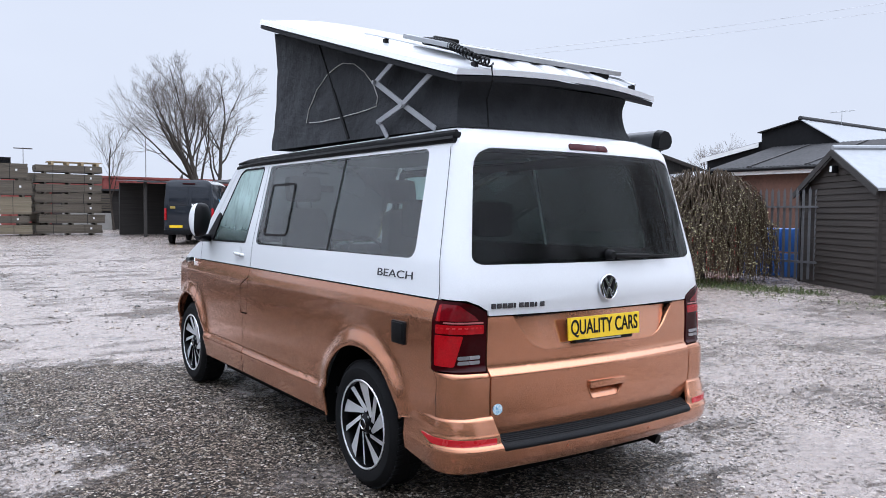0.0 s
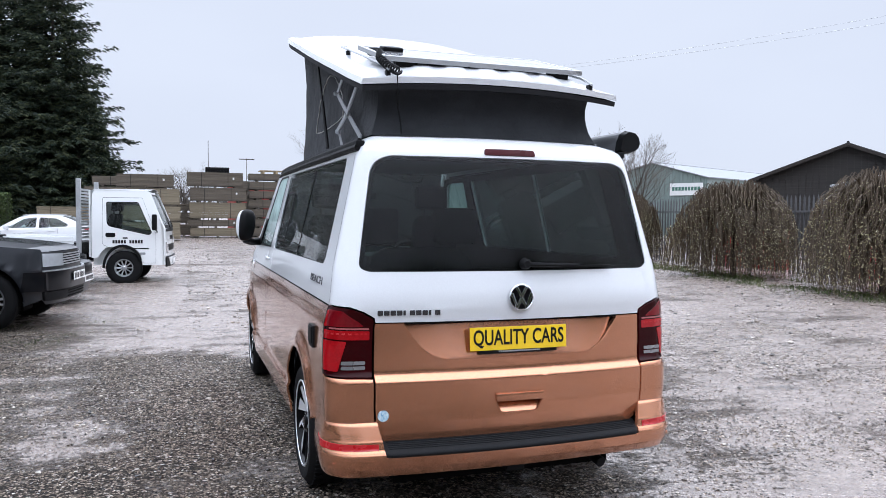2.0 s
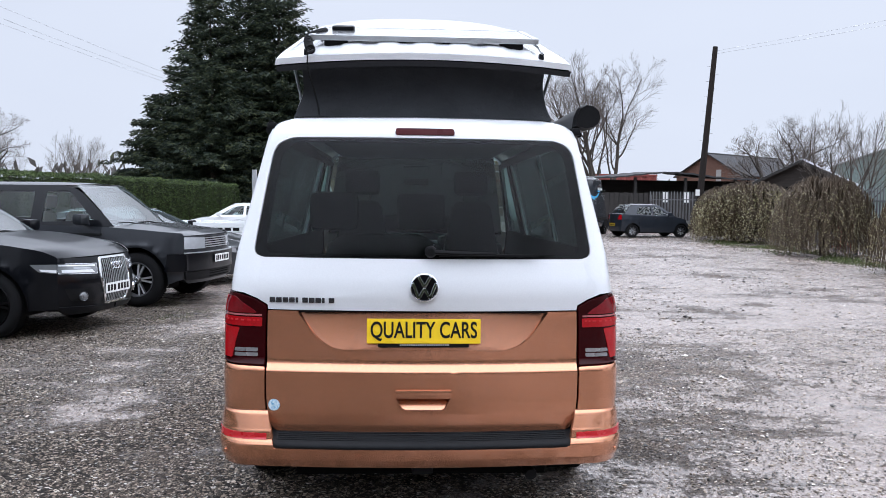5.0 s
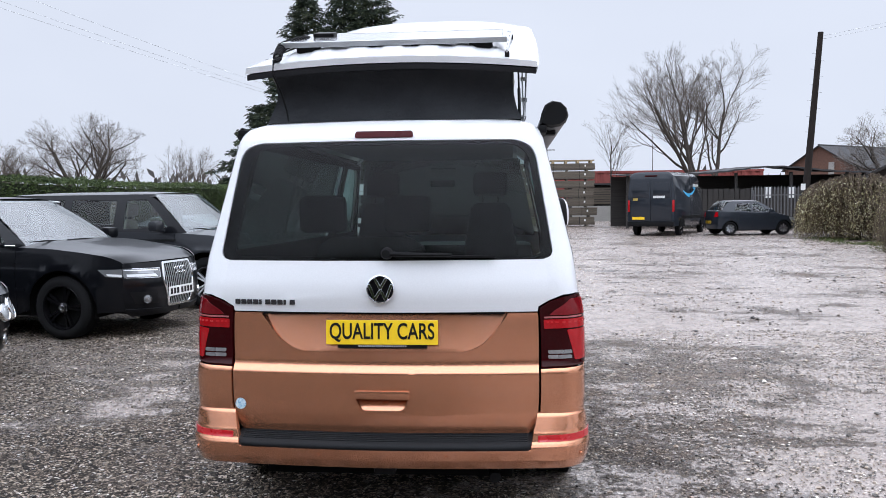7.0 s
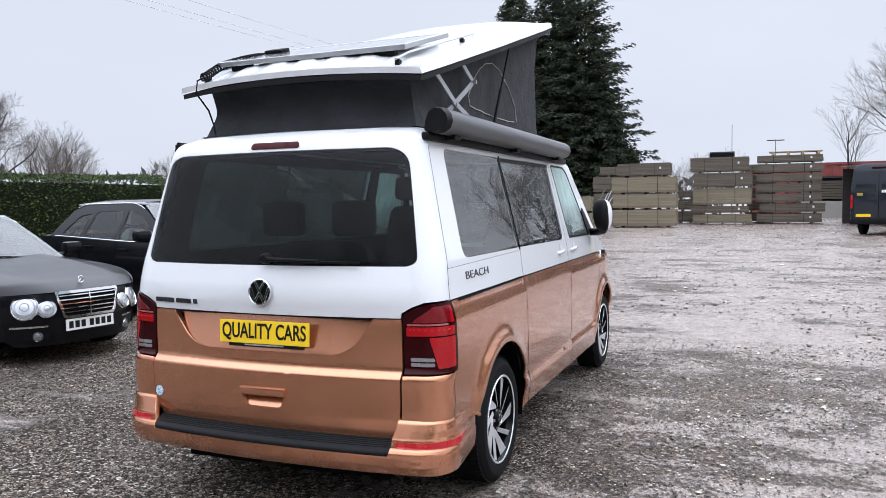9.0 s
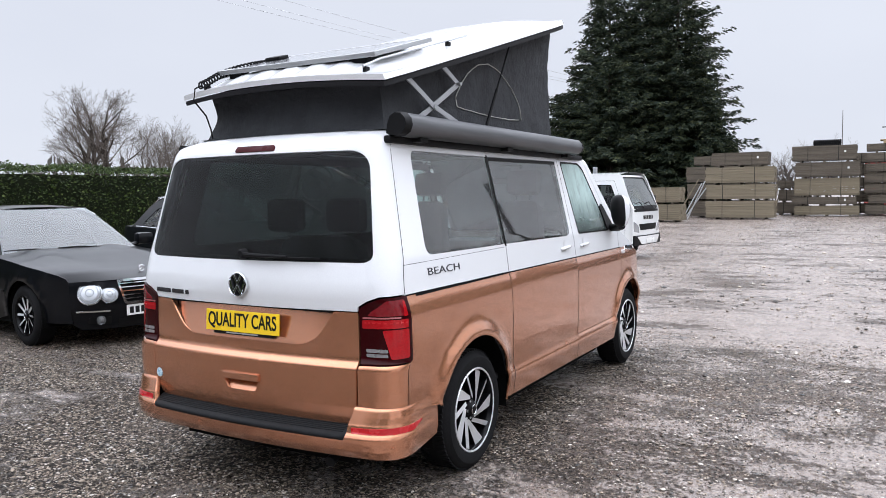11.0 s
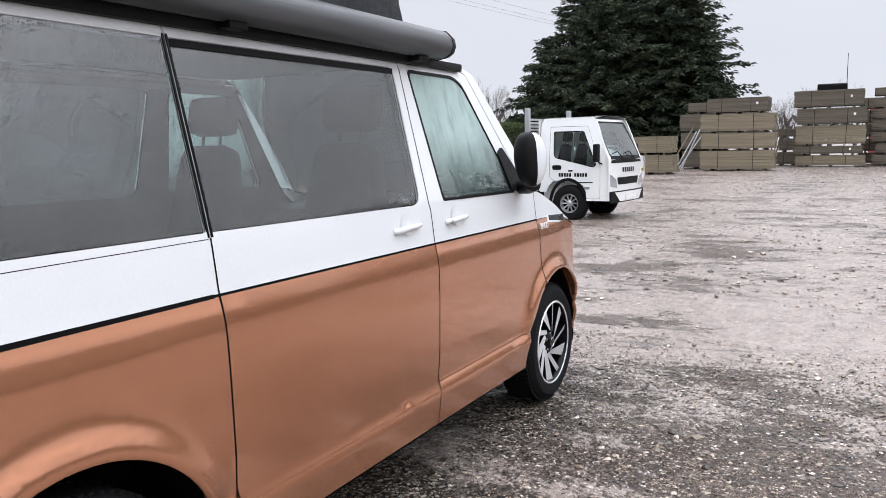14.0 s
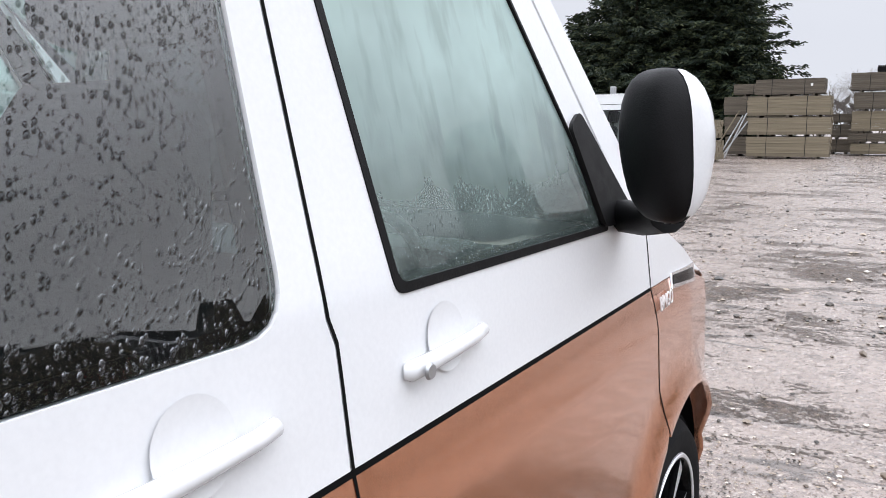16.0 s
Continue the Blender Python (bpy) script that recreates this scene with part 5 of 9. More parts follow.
# ---------------- the yard ----------------
def yard_material():
    k = Mat("wet_gravel")
    sep = k.n.new("ShaderNodeSeparateXYZ")
    k.l.new(k.co, sep.inputs[0])
    wob = k.noise(0.30, 5, 0.6)
    # loose gravel near the cars, trodden wet mud towards the open yard
    side = k.math("ADD", k.math("MULTIPLY", sep.outputs["X"], 0.085), k.math("MULTIPLY", wob, 1.3))
    far = k.math("MULTIPLY", sep.outputs["Y"], 0.032)
    mudf = k.ramp(k.math("ADD", side, far), [(0.90, 0.0), (1.32, 1.0)])
    lie = k.noise(0.55, 11, 0.70, stretch=(0.8, 1.0, 1))
    ruts = k.noise(1.7, 9, 0.74, stretch=(0.55, 1.3, 1))
    clod = k.noise(5.5, 7, 0.78)
    chip = k.noise(21, 5, 0.8)

    def grains(scale, stops):
        c = k.n.new("ShaderNodeSeparateColor")
        k.l.new(k.cells(scale, "Color"), c.inputs[0])
        return k.ramp(c.outputs[0], stops), c.outputs[1]
    # palest tones: light stones, and wet glints put into the colour
    tones = [(0.0, (0.010, 0.009, 0.008)), (0.22, (0.060, 0.048, 0.037)), (0.45, (0.195, 0.156, 0.120)), (0.70, (0.41, 0.333, 0.257)), (0.90, (0.60, 0.51, 0.41)), (1.0, (0.85, 0.82, 0.78))]
    s1, g1 = grains(64, tones)
    s2, g2 = grains(42, tones)
    # near-black between the stones paints in their small shadows
    gap1 = k.ramp(k.cells(64, "Distance", "DISTANCE_TO_EDGE"), [(0.03, 0.0), (0.17, 1.0)])
    gap2 = k.ramp(k.cells(42, "Distance", "DISTANCE_TO_EDGE"), [(0.03, 0.0), (0.16, 1.0)])
    pick = k.ramp(g2, [(0.62, 0.0), (0.64, 1.0)])
    loose = k.mix(pick, k.mix(gap1, (0.010, 0.008, 0.007), s1), k.mix(gap2, (0.010, 0.008, 0.007), s2))
    # dark silt between the heaps
    silt = k.math("ADD", k.math("MULTIPLY", ruts, 0.5), k.math("MULTIPLY", clod, 0.5))
    loose = k.mix(k.ramp(silt, [(0.52, 0.0), (0.58, 0.5)]), loose, (0.045, 0.034, 0.025))
    crumb = k.math("ADD", k.math("MULTIPLY", chip, 0.5), k.math("MULTIPLY", clod, 0.5))
    mud = k.ramp(crumb, [(0.42, (0.016, 0.013, 0.012)), (0.46, (0.135, 0.102, 0.084)), (0.51, (0.265, 0.208, 0.178)), (0.60, (0.39, 0.314, 0.274))])
    mud = k.mix(k.ramp(g1, [(0.74, 0.0), (0.78, 0.8)]), mud, s1)
    # bare gravel beside the camper, kept dark in colour partly for its contact shade
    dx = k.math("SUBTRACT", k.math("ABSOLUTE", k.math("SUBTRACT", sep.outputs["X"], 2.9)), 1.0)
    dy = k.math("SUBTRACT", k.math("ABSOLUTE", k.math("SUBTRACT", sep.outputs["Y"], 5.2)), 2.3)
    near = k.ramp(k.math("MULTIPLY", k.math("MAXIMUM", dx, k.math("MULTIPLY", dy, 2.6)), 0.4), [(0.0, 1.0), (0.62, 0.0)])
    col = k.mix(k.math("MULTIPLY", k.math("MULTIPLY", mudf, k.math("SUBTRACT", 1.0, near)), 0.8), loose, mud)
    # a thin film of standing water, broken by every grain that stands out of it
    film = k.math("ADD", k.math("ADD", k.math("MULTIPLY", lie, 0.62), k.math("MULTIPLY", ruts, 0.38)), k.math("ADD", k.math("MULTIPLY", k.math("SUBTRACT", 0.5, chip), 0.34), k.math("MULTIPLY", k.math("SUBTRACT", 0.5, clod), 0.20)))
    film = k.math("ADD", k.math("SUBTRACT", film, 0.008), k.math("MULTIPLY", mudf, 0.100))
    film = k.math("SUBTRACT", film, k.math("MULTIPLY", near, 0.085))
    # an apron of clean dark stone along the verge, well drained
    apron = k.ramp(k.math("MULTIPLY", k.math("ADD", k.math("SUBTRACT", sep.outputs["X"], k.math("MULTIPLY", sep.outputs["Y"], 0.10)), k.math("MULTIPLY", wob, 3.0)), 0.1), [(1.12, 0.0), (1.50, 1.0)])
    film = k.math("SUBTRACT", film, k.math("MULTIPLY", apron, 0.05))
    col = k.mix(k.math("MULTIPLY", apron, 0.55), col, k.mix(chip, (0.035, 0.034, 0.034), (0.12, 0.115, 0.11)))
    wet = k.ramp(film, [(0.500, 0.0), (0.545, 1.0)])
    # the film's pale colour carries part of the sky sheen
    final = k.mix(k.math("MULTIPLY", wet, 0.52), col, (0.285, 0.233, 0.206))
    # thin dark drying lines and tyre marks that wander over the open yard
    wander = k.math("ABSOLUTE", k.math("SUBTRACT", k.noise(0.55, 4, 0.55, stretch=(0.30, 1.1, 1)), 0.5))
    marks = k.math("MULTIPLY", k.ramp(wander, [(0.003, 1.0), (0.011, 0.0)]), k.ramp(k.noise(0.9, 3), [(0.50, 0.0), (0.60, 0.8)]))
    final = k.mix(k.math("MULTIPLY", marks, mudf), final, (0.045, 0.037, 0.032))
    specks = k.math("MULTIPLY", k.ramp(k.noise(34, 4, 0.7), [(0.60, 0.0), (0.64, 0.85)]), k.ramp(k.noise(1.3, 4), [(0.40, 0.25), (0.60, 1.0)]))
    final = k.mix(k.math("MULTIPLY", specks, mudf), final, (0.035, 0.029, 0.026))
    rough = k.math("ADD", k.ramp(wet, [(0.0, 0.75), (1.0, 0.27)]), k.math("MULTIPLY", k.math("SUBTRACT", clod, 0.5), 0.35))
    rough = k.math("MAXIMUM", rough, 0.12)
    dome = k.math("MULTIPLY", gap1, 0.8)
    dome2 = k.math("MULTIPLY", gap2, k.math("MULTIPLY", pick, 1.6))
    h = k.math("ADD", k.math("ADD", dome, dome2), k.math("ADD", k.math("MULTIPLY", chip, 1.6), k.math("ADD", k.math("MULTIPLY", clod, 3.0), k.math("MULTIPLY", ruts, 3.0))))
    h = k.math("MULTIPLY", h, k.ramp(wet, [(0.0, 1.0), (1.0, 0.10)]))
    k.bump(h, 1.0, 0.014)
    return k.set(color=final, rough=rough, spec=k.ramp(wet, [(0.0, 0.15), (1.0, 1.0)]))


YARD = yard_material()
xs = np.unique(np.concatenate([np.linspace(-400, -30, 12), np.linspace(-30, 40, 90), np.linspace(40, 400, 12)]))
ys = np.unique(np.concatenate([np.linspace(-300, -12, 10), np.linspace(-12, 70, 110), np.linspace(70, 600, 14)]))
gv, gf = [], []
for y in ys:
    for x in xs:
        d = math.hypot(x - 3, y - 4)
        lump = 0.014 * noise.fractal((x * 0.45, y * 0.45, 0.3), 1.0, 2.0, 3) if d < 60 else 0
        gv.append((x, y, ground_z(x, min(y, 70)) + lump - 0.004))
nx = len(xs)
for j in range(len(ys) - 1):
    for i in range(nx - 1):
        a = j * nx + i
        gf.append((a, a + 1, a + nx + 1, a + nx))
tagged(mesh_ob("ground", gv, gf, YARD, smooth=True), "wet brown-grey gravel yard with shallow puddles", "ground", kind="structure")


# ---------------- parked cars ----------------
PLATEWHITE = plain("white_plate", (0.78, 0.78, 0.76), 0.3, vary=0.04)
HEADLAMP = plain("headlamp_glass", (0.44, 0.46, 0.48), 0.18, 0.4, coat=1.0, grain=14, vary=0.12)
SMOKED = plain("smoked_lamp_glass", (0.24, 0.25, 0.26), 0.14, 0.5, coat=1.0, grain=14, vary=0.15)
LAMPSTRIP = plain("pale_lamp_strip", (0.75, 0.77, 0.79), 0.2, coat=1.0, grain=14, vary=0.08)
LEATHER = plain("pale_leather", (0.42, 0.38, 0.32), 0.6, vary=0.12)
AMBER = plain("amber_lens", (0.55, 0.2, 0.02), 0.2, coat=1.0)


def car(name, m, label, P):
    """A parked car. y points forward from the middle of the wheelbase; P holds its lengths in metres."""
    c = thing(name, m, label, P.get("category", "car"), P.get("group", "parked cars"))
    body, hw = P["paint"], P["width"] / 2
    wb, yf, yr = P["wheelbase"], P["wheelbase"] / 2 + P["front"], -P["wheelbase"] / 2 - P["rear"]
    belt = curve_fn(*zip(*P["belt"]), 0.06)
    wid = curve_fn([0.15, 0.3, 0.5, 0.75, 0.95, 1.15], [hw * k for k in P.get("section", (0.93, 0.965, 0.99, 1.0, 0.975, 0.93))], 0.05)
    ax, wr = P["tyre"], P["tyre"]
    ar = wr + P.get("arch_gap", 0.05)
    corner = P.get("corner", 0.55)
    sill = P.get("sill", 0.26)

    def plan(y):
        t = max(0.0, (y - (yf - corner)) / corner)
        u = max(0.0, ((yr + corner) - y) / corner)
        return 1 - P.get("taper", 0.20) * t ** 2.4 - 0.12 * u ** 2.4

    def side(s):
        def f(y, z):
            fl = sum(0.012 * math.exp(-(((math.hypot(y - w, z - ax) - ar - 0.03) / 0.035) ** 2)) for w in (-wb / 2, wb / 2))
            return (s * (wid(z) * plan(y) + fl), y, z)
        return f

    def face(end):
        y0, b = (yf, P.get("bulge", 0.20)) if end > 0 else (yr, 0.12)
        k = plan(y0)

        def f(x, z):
            xe = wid(z) * k
            lean = P.get("nose_lean", 0.10) * max(0.0, z - 0.55) ** 1.5 * 1.6 + 0.25 * max(0.0, 0.42 - z) if end > 0 else 0.10 * max(0.0, z - 0.6)
            return (x * xe / hw, y0 + end * (b * (1 - min(1.0, abs(x / hw)) ** P.get("round", 2.2)) - lean * 1.0), z)
        return f

    front, rear = face(1), face(-1)
    centre = (0, 0, 0.7)
    seams = [P["door_front"], P["door_mid"], P["door_rear"]]
    for s in (-1, 1):
        f = side(s)
        fa = [(wb / 2 + ar * math.cos(radians(a)), ax + ar * math.sin(radians(a))) for a in range(-8, 189, 8)]
        ra = [(-wb / 2 + ar * math.cos(radians(a)), ax + ar * math.sin(radians(a))) for a in range(-8, 189, 8)]

        def top(a, b):
            n = max(2, round(abs(b - a) / 0.08))
            return [(a + (b - a) * i / n, belt(a + (b - a) * i / n)) for i in range(n + 1)]
        g = 0.004
        edges = [yf, seams[0], seams[1], seams[2], yr]
        panel("front_wing", [(yf, P["nose_z"])] + top(yf - 0.02, edges[1] + g) + [(edges[1] + g, sill)] + fa[::-1] + [(yf, sill + 0.03)], [], f, body, c, 0.08, centre=centre)
        panel("front_door", top(edges[1] - g, edges[2] + g) + [(edges[2] + g, sill), (edges[1] - g, sill)], [], f, body, c, 0.09, centre=centre)
        if seams[2] < seams[1] - 0.3:
            back = edges[3]
            cut = [p for p in ra if p[0] > back] if back < -wb / 2 + ar else []
            panel("rear_door", top(edges[2] - g, back + g) + ([(p[0] + 0.008, p[1]) for p in cut[::-1]] or [(back + g, sill)]) + [(edges[2] - g, sill)], [], f, body, c, 0.09, centre=centre)
        lo_back = [(edges[3] - g, sill)] if edges[3] > -wb / 2 + ar + 0.02 else []
        arc_use = lo_back + (ra if lo_back else [p for p in ra if p[0] < edges[3] - g])
        panel("rear_quarter", top(edges[3] - g, yr) + [(yr, sill + 0.05)] + arc_use[::-1], [], f, body, c, 0.09, centre=centre)
        if P.get("cladding"):
            panel("sill_trim", [(wb / 2 - ar - 0.02, sill - 0.06), (wb / 2 - ar - 0.02, sill + 0.10), (-wb / 2 + ar + 0.02, sill + 0.10), (-wb / 2 + ar + 0.02, sill - 0.06)], [], f, P["cladding"], c, 0.1, centre=centre, lift=0.006)
            for wy, arch in ((wb / 2, fa), (-wb / 2, ra)):
                panel("arch_trim", [(wy + (ar + 0.045) * math.cos(radians(a)), ax + (ar + 0.045) * math.sin(radians(a))) for a in range(-6, 187, 8)] + arch[::-1], [], f, P["cladding"], c, 0.1, centre=centre, lift=0.008)
        panel("rubbing_strip", [(wb / 2 - ar - 0.04, P.get("strip", 0.55)), (wb / 2 - ar - 0.04, P.get("strip", 0.55) + 0.03), (-wb / 2 + ar + 0.04, P.get("strip", 0.55) + 0.03), (-wb / 2 + ar + 0.04, P.get("strip", 0.55))], [], f, P.get("strip_mat", body), c, 0.15, centre=centre, lift=0.008)
        for a, b in ((seams[1], seams[0]), (seams[2], seams[1])):
            if b - a > 0.3:
                bm = bmesh.new()
                q = Vector(f(a + 0.20, belt(a + 0.2) - 0.10))
                box(bm, q.x - 0.012, q.x + 0.012, q.y - 0.10, q.y + 0.10, q.z - 0.014, q.z + 0.014, Matrix.Translation((s * 0.014, 0, 0)), 0.010)
                part("door_handle", bm, P.get("handle", body), c, "", True)
        # door mirror
        bm = bmesh.new()
        q = Vector(f(seams[0] - 0.20, belt(seams[0] - 0.2)))
        box(bm, -0.11, 0.11, -0.07, 0.07, -0.075, 0.075, Matrix.Translation((q.x + s * 0.16, q.y, q.z + 0.10)), 0.045)
        tube(bm, (q.x - s * 0.02, q.y, q.z + 0.02), (q.x + s * 0.12, q.y, q.z + 0.05), 0.03, 0.025, n=8)
        part("door_mirror", bm, P.get("mirror", body), c, "", True)
    panel("front_face", [(-hw, P["nose_z"]), (hw, P["nose_z"]), (hw, sill + 0.03), (hw * 0.9, sill - 0.04), (-hw * 0.9, sill - 0.04), (-hw, sill + 0.03)], [], front, body, c, (0.07, 0.05), centre=centre)
    panel("rear_face", [(-hw, belt(yr)), (hw, belt(yr)), (hw, sill + 0.05), (-hw, sill + 0.05)], [], rear, body, c, (0.08, 0.08), centre=centre)
    # bonnet and tail decks
    scr, bk = P["screen"], P["back"]

    def deck(nm, y0, y1, end):
        bm = bmesh.new()
        rows, n = [], max(4, round(abs(y1 - y0) / 0.08))
        for i in range(n + 1):
            y = y0 + (y1 - y0) * i / n
            row = []
            zb = belt(y) if abs(y - y1) > 0.03 or end < 0 else P["nose_z"]
            for j in range(21):
                a = -1 + 2 * j / 20
                e = (i / n) ** 3
                ff = front if end > 0 else rear
                bulge = ff(a * hw, zb)[1] - y1
                row.append(bm.verts.new((a * wid(zb) * plan(y), y + bulge * e, zb + P.get("crown", 0.05) * (1 - abs(a) ** 3) * (1 - 0.8 * e) + P.get("hood_rib", 0.0) * math.exp(-(((abs(a) - 0.55) / 0.12) ** 2)) * (1 - e))))
            rows.append(row)
        for r0, r1 in zip(rows, rows[1:]):
            for j in range(20):
                bm.faces.new((r0[j], r0[j + 1], r1[j + 1], r1[j]))
        part(nm, bm, body, c, "", True, 80)
    deck("bonnet", scr[0][0] - 0.05, yf, 1)
    deck("tail_deck", bk[0][0] + 0.05, yr, -1)
    # glasshouse
    zr, rhw = P["roof"], P["roof_half"]
    z_b = min(belt(scr[0][0]), belt(0)) - 0.02

    def house(s):
        def f(y, z):
            t = (z - z_b) / (zr - z_b)
            taper = 1 - 0.06 * max(0.0, y - scr[1][0] + 0.2) - 0.05 * max(0.0, bk[1][0] + 0.2 - y)
            return (s * (wid(z_b) * 0.985 * (1 - t) + rhw * t + 0.03 * t * (1 - t)) * taper, y, z)
        return f
    outline = rounded([(scr[0][0] + 0.03, belt(scr[0][0]) - 0.02), (scr[1][0], zr - 0.02), (bk[1][0], zr - 0.03), (bk[0][0] - 0.02, belt(bk[0][0]) - 0.02)], [0, 0.25, 0.22, 0])
    for s in (-1, 1):
        f = house(s)
        wins = [rounded([(x, z) for x, z in w], P.get("win_round", 0.05)) for w in P["windows"]]
        panel("window_frame", outline, wins, f, P.get("pillar", body), c, 0.09, 0.03, centre=(0, 0, 1.0))
        for w in wins:
            panel("side_window", inset(w, 0.002), [], f, CARGLASS, c, 0.15, 0.006, "", centre=(0, 0, 1.0), lift=-0.006)
        if P.get("chrome_line"):
            bm = bmesh.new()
            lo = [Vector(f(y, belt(y) + 0.012)) + Vector((s * 0.006, 0, 0)) for y in np.linspace(scr[0][0] - 0.15, bk[0][0] + 0.15, 20)]
            hi = [Vector(f(y, z)) + Vector((s * 0.008, 0, 0)) for y, z in outline[2:-3]]
            pipe_path(bm, lo, 0.009, 6)
            pipe_path(bm, hi, 0.007, 6)
            part("window_trim", bm, CHROME, c, "chrome window trim", True)
    for nm, (lo, hi), end in (("windscreen", scr, 1), ("rear_screen", bk, -1)):
        bm = bmesh.new()
        rows = []
        for i in range(9):
            t = i / 8
            row = []
            for j in range(17):
                a = -1 + 2 * j / 16
                y = lo[0] + (hi[0] - lo[0]) * t
                z = belt(lo[0]) * (1 - t) + (zr - 0.015) * t + 0.02 * math.sin(math.pi * t)
                x = house(1)(y, z)[0] * 0.985
                row.append(bm.verts.new((a * x, y + end * 0.10 * (1 - a * a), z)))
            rows.append(row)
        for r0, r1 in zip(rows, rows[1:]):
            for j in range(16):
                bm.faces.new((r0[j], r0[j + 1], r1[j + 1], r1[j]))
        part(nm, bm, SCREENGLASS if end > 0 else CARGLASS, c, "wet glossy car glass", True)
    bm = bmesh.new()
    rows = []
    for i in range(17):
        t = i / 16
        y = scr[1][0] + (bk[1][0] - scr[1][0]) * t
        row = []
        for j in range(17):
            a = -1 + 2 * j / 16
            x = house(1)(y, zr - 0.02)[0]
            e = 0.10 * (1 - a * a) * ((1 - t) ** 6 - t ** 6)
            row.append(bm.verts.new((a * x, y + e, zr - 0.022 + 0.055 * (1 - abs(a) ** 2.6) * (1 - 0.5 * abs(2 * t - 1) ** 4))))
        rows.append(row)
    for r0, r1 in zip(rows, rows[1:]):
        for j in range(16):
            bm.faces.new((r0[j], r0[j + 1], r1[j + 1], r1[j]))
    part("roof_panel", bm, P.get("roof_paint", body), c, "", True, 80)
    # underbody, wells, wheels
    bm = bmesh.new()
    box(bm, -hw * 0.80, hw * 0.80, yr + 0.25, yf - 0.45, sill - 0.04, sill + 0.1)
    box(bm, -hw * 0.60, hw * 0.60, yf - 0.5, yf - 0.05, sill - 0.02, sill + 0.1)
    box(bm, -hw * 0.62, hw * 0.62, yr + 0.3, yf - 0.2, sill, belt(0.0) - 0.22)
    box(bm, -hw * 0.93, hw * 0.93, -wb / 2 + ar + 0.03, wb / 2 - ar - 0.03, sill - 0.02, belt(0.0) - 0.25)
    part("underbody", bm, DARK, c)
    for s in (-1, 1):
        for wy in (-wb / 2, wb / 2):
            bm = bmesh.new()
            prev = None
            for k in range(15):
                a = radians(-14 + 208 * k / 14)
                pr = [bm.verts.new((s * x, wy + (ar + 0.012) * math.cos(a), ax + (ar + 0.012) * math.sin(a))) for x in (hw * 0.6, hw * 0.955)]
                if prev:
                    bm.faces.new((prev[0], prev[1], pr[1], pr[0]))
                prev = pr
            part("wheel_arch_liner", bm, DARK, c)
    w0 = road_wheel("wheel", c, pose(hw - 0.135, wb / 2, ax), wr, 0.22, P["rim"], P["spokes"], P.get("twist", 0.0), P["wheel_mat"], P.get("wheel_back", GLOSSBLACK), P.get("pairs", True), P.get("twin", 0.0))
    copy_part(w0, c, pose(hw - 0.135, -wb / 2, ax, 31, 0, 0))
    copy_part(w0, c, pose(-hw + 0.135, wb / 2, ax, 12, 0, 180))
    copy_part(w0, c, pose(-hw + 0.135, -wb / 2, ax, 55, 0, 180))
    # seats
    for sx in (-0.36, 0.36):
        seat_part(sx * hw / 0.9, scr[0][0] - 1.35, belt(0) - 0.42, 0.58, 0.46, c, "front_seat", True, P.get("seat", FABRIC))
    seat_part(0, bk[0][0] + 0.62 if P["door_rear"] > -1 else -0.85, belt(0) - 0.40, 0.50, 1.1, c, "rear_seat", False, P.get("seat", FABRIC))
    bm = bmesh.new()
    box(bm, -hw * 0.8, hw * 0.8, scr[0][0] - 0.75, scr[0][0] - 0.15, belt(0) - 0.25, belt(0) + 0.02, None, 0.05)
    part("dashboard", bm, TRIM, c, "", True)
    # wipers
    for x in (-0.35, 0.25):
        bm = bmesh.new()
        y0 = scr[0][0] + 0.10
        z0 = belt(scr[0][0]) + 0.03
        pipe_path(bm, [(x, y0 + 0.03, z0), (x + 0.28, y0 - 0.04, z0 + 0.035), (x + 0.55, y0 - 0.06, z0 + 0.03)], [0.012, 0.009, 0.006], 6)
        part("windscreen_wiper", bm, BLACK, c, "", True)
    c["front_hw"] = hw
    return c, front, rear, side


def number_plate(c, fmap, z, mat, y_sign=1, w=0.52):
    y = fmap(0, z)[1]
    pl = new("number_plate")
    pl.parent = c
    bm = bmesh.new()
    box(bm, -w / 2, w / 2, y - 0.004, y + 0.004, z - 0.056, z + 0.056, None, 0.0015)
    part("plate_sheet", bm, mat, pl)
    for i, (a, b) in enumerate(bars(7, w * 0.84, 0.07, 0.42)):
        sh = 0.012 if i > 3 else -0.012
        bm = bmesh.new()
        box(bm, a + sh, b + sh, y + y_sign * 0.004 - 0.0015, y + y_sign * 0.004 + 0.0015, z - 0.034, z + 0.034)
        part("plate_bar", bm, INK, pl)


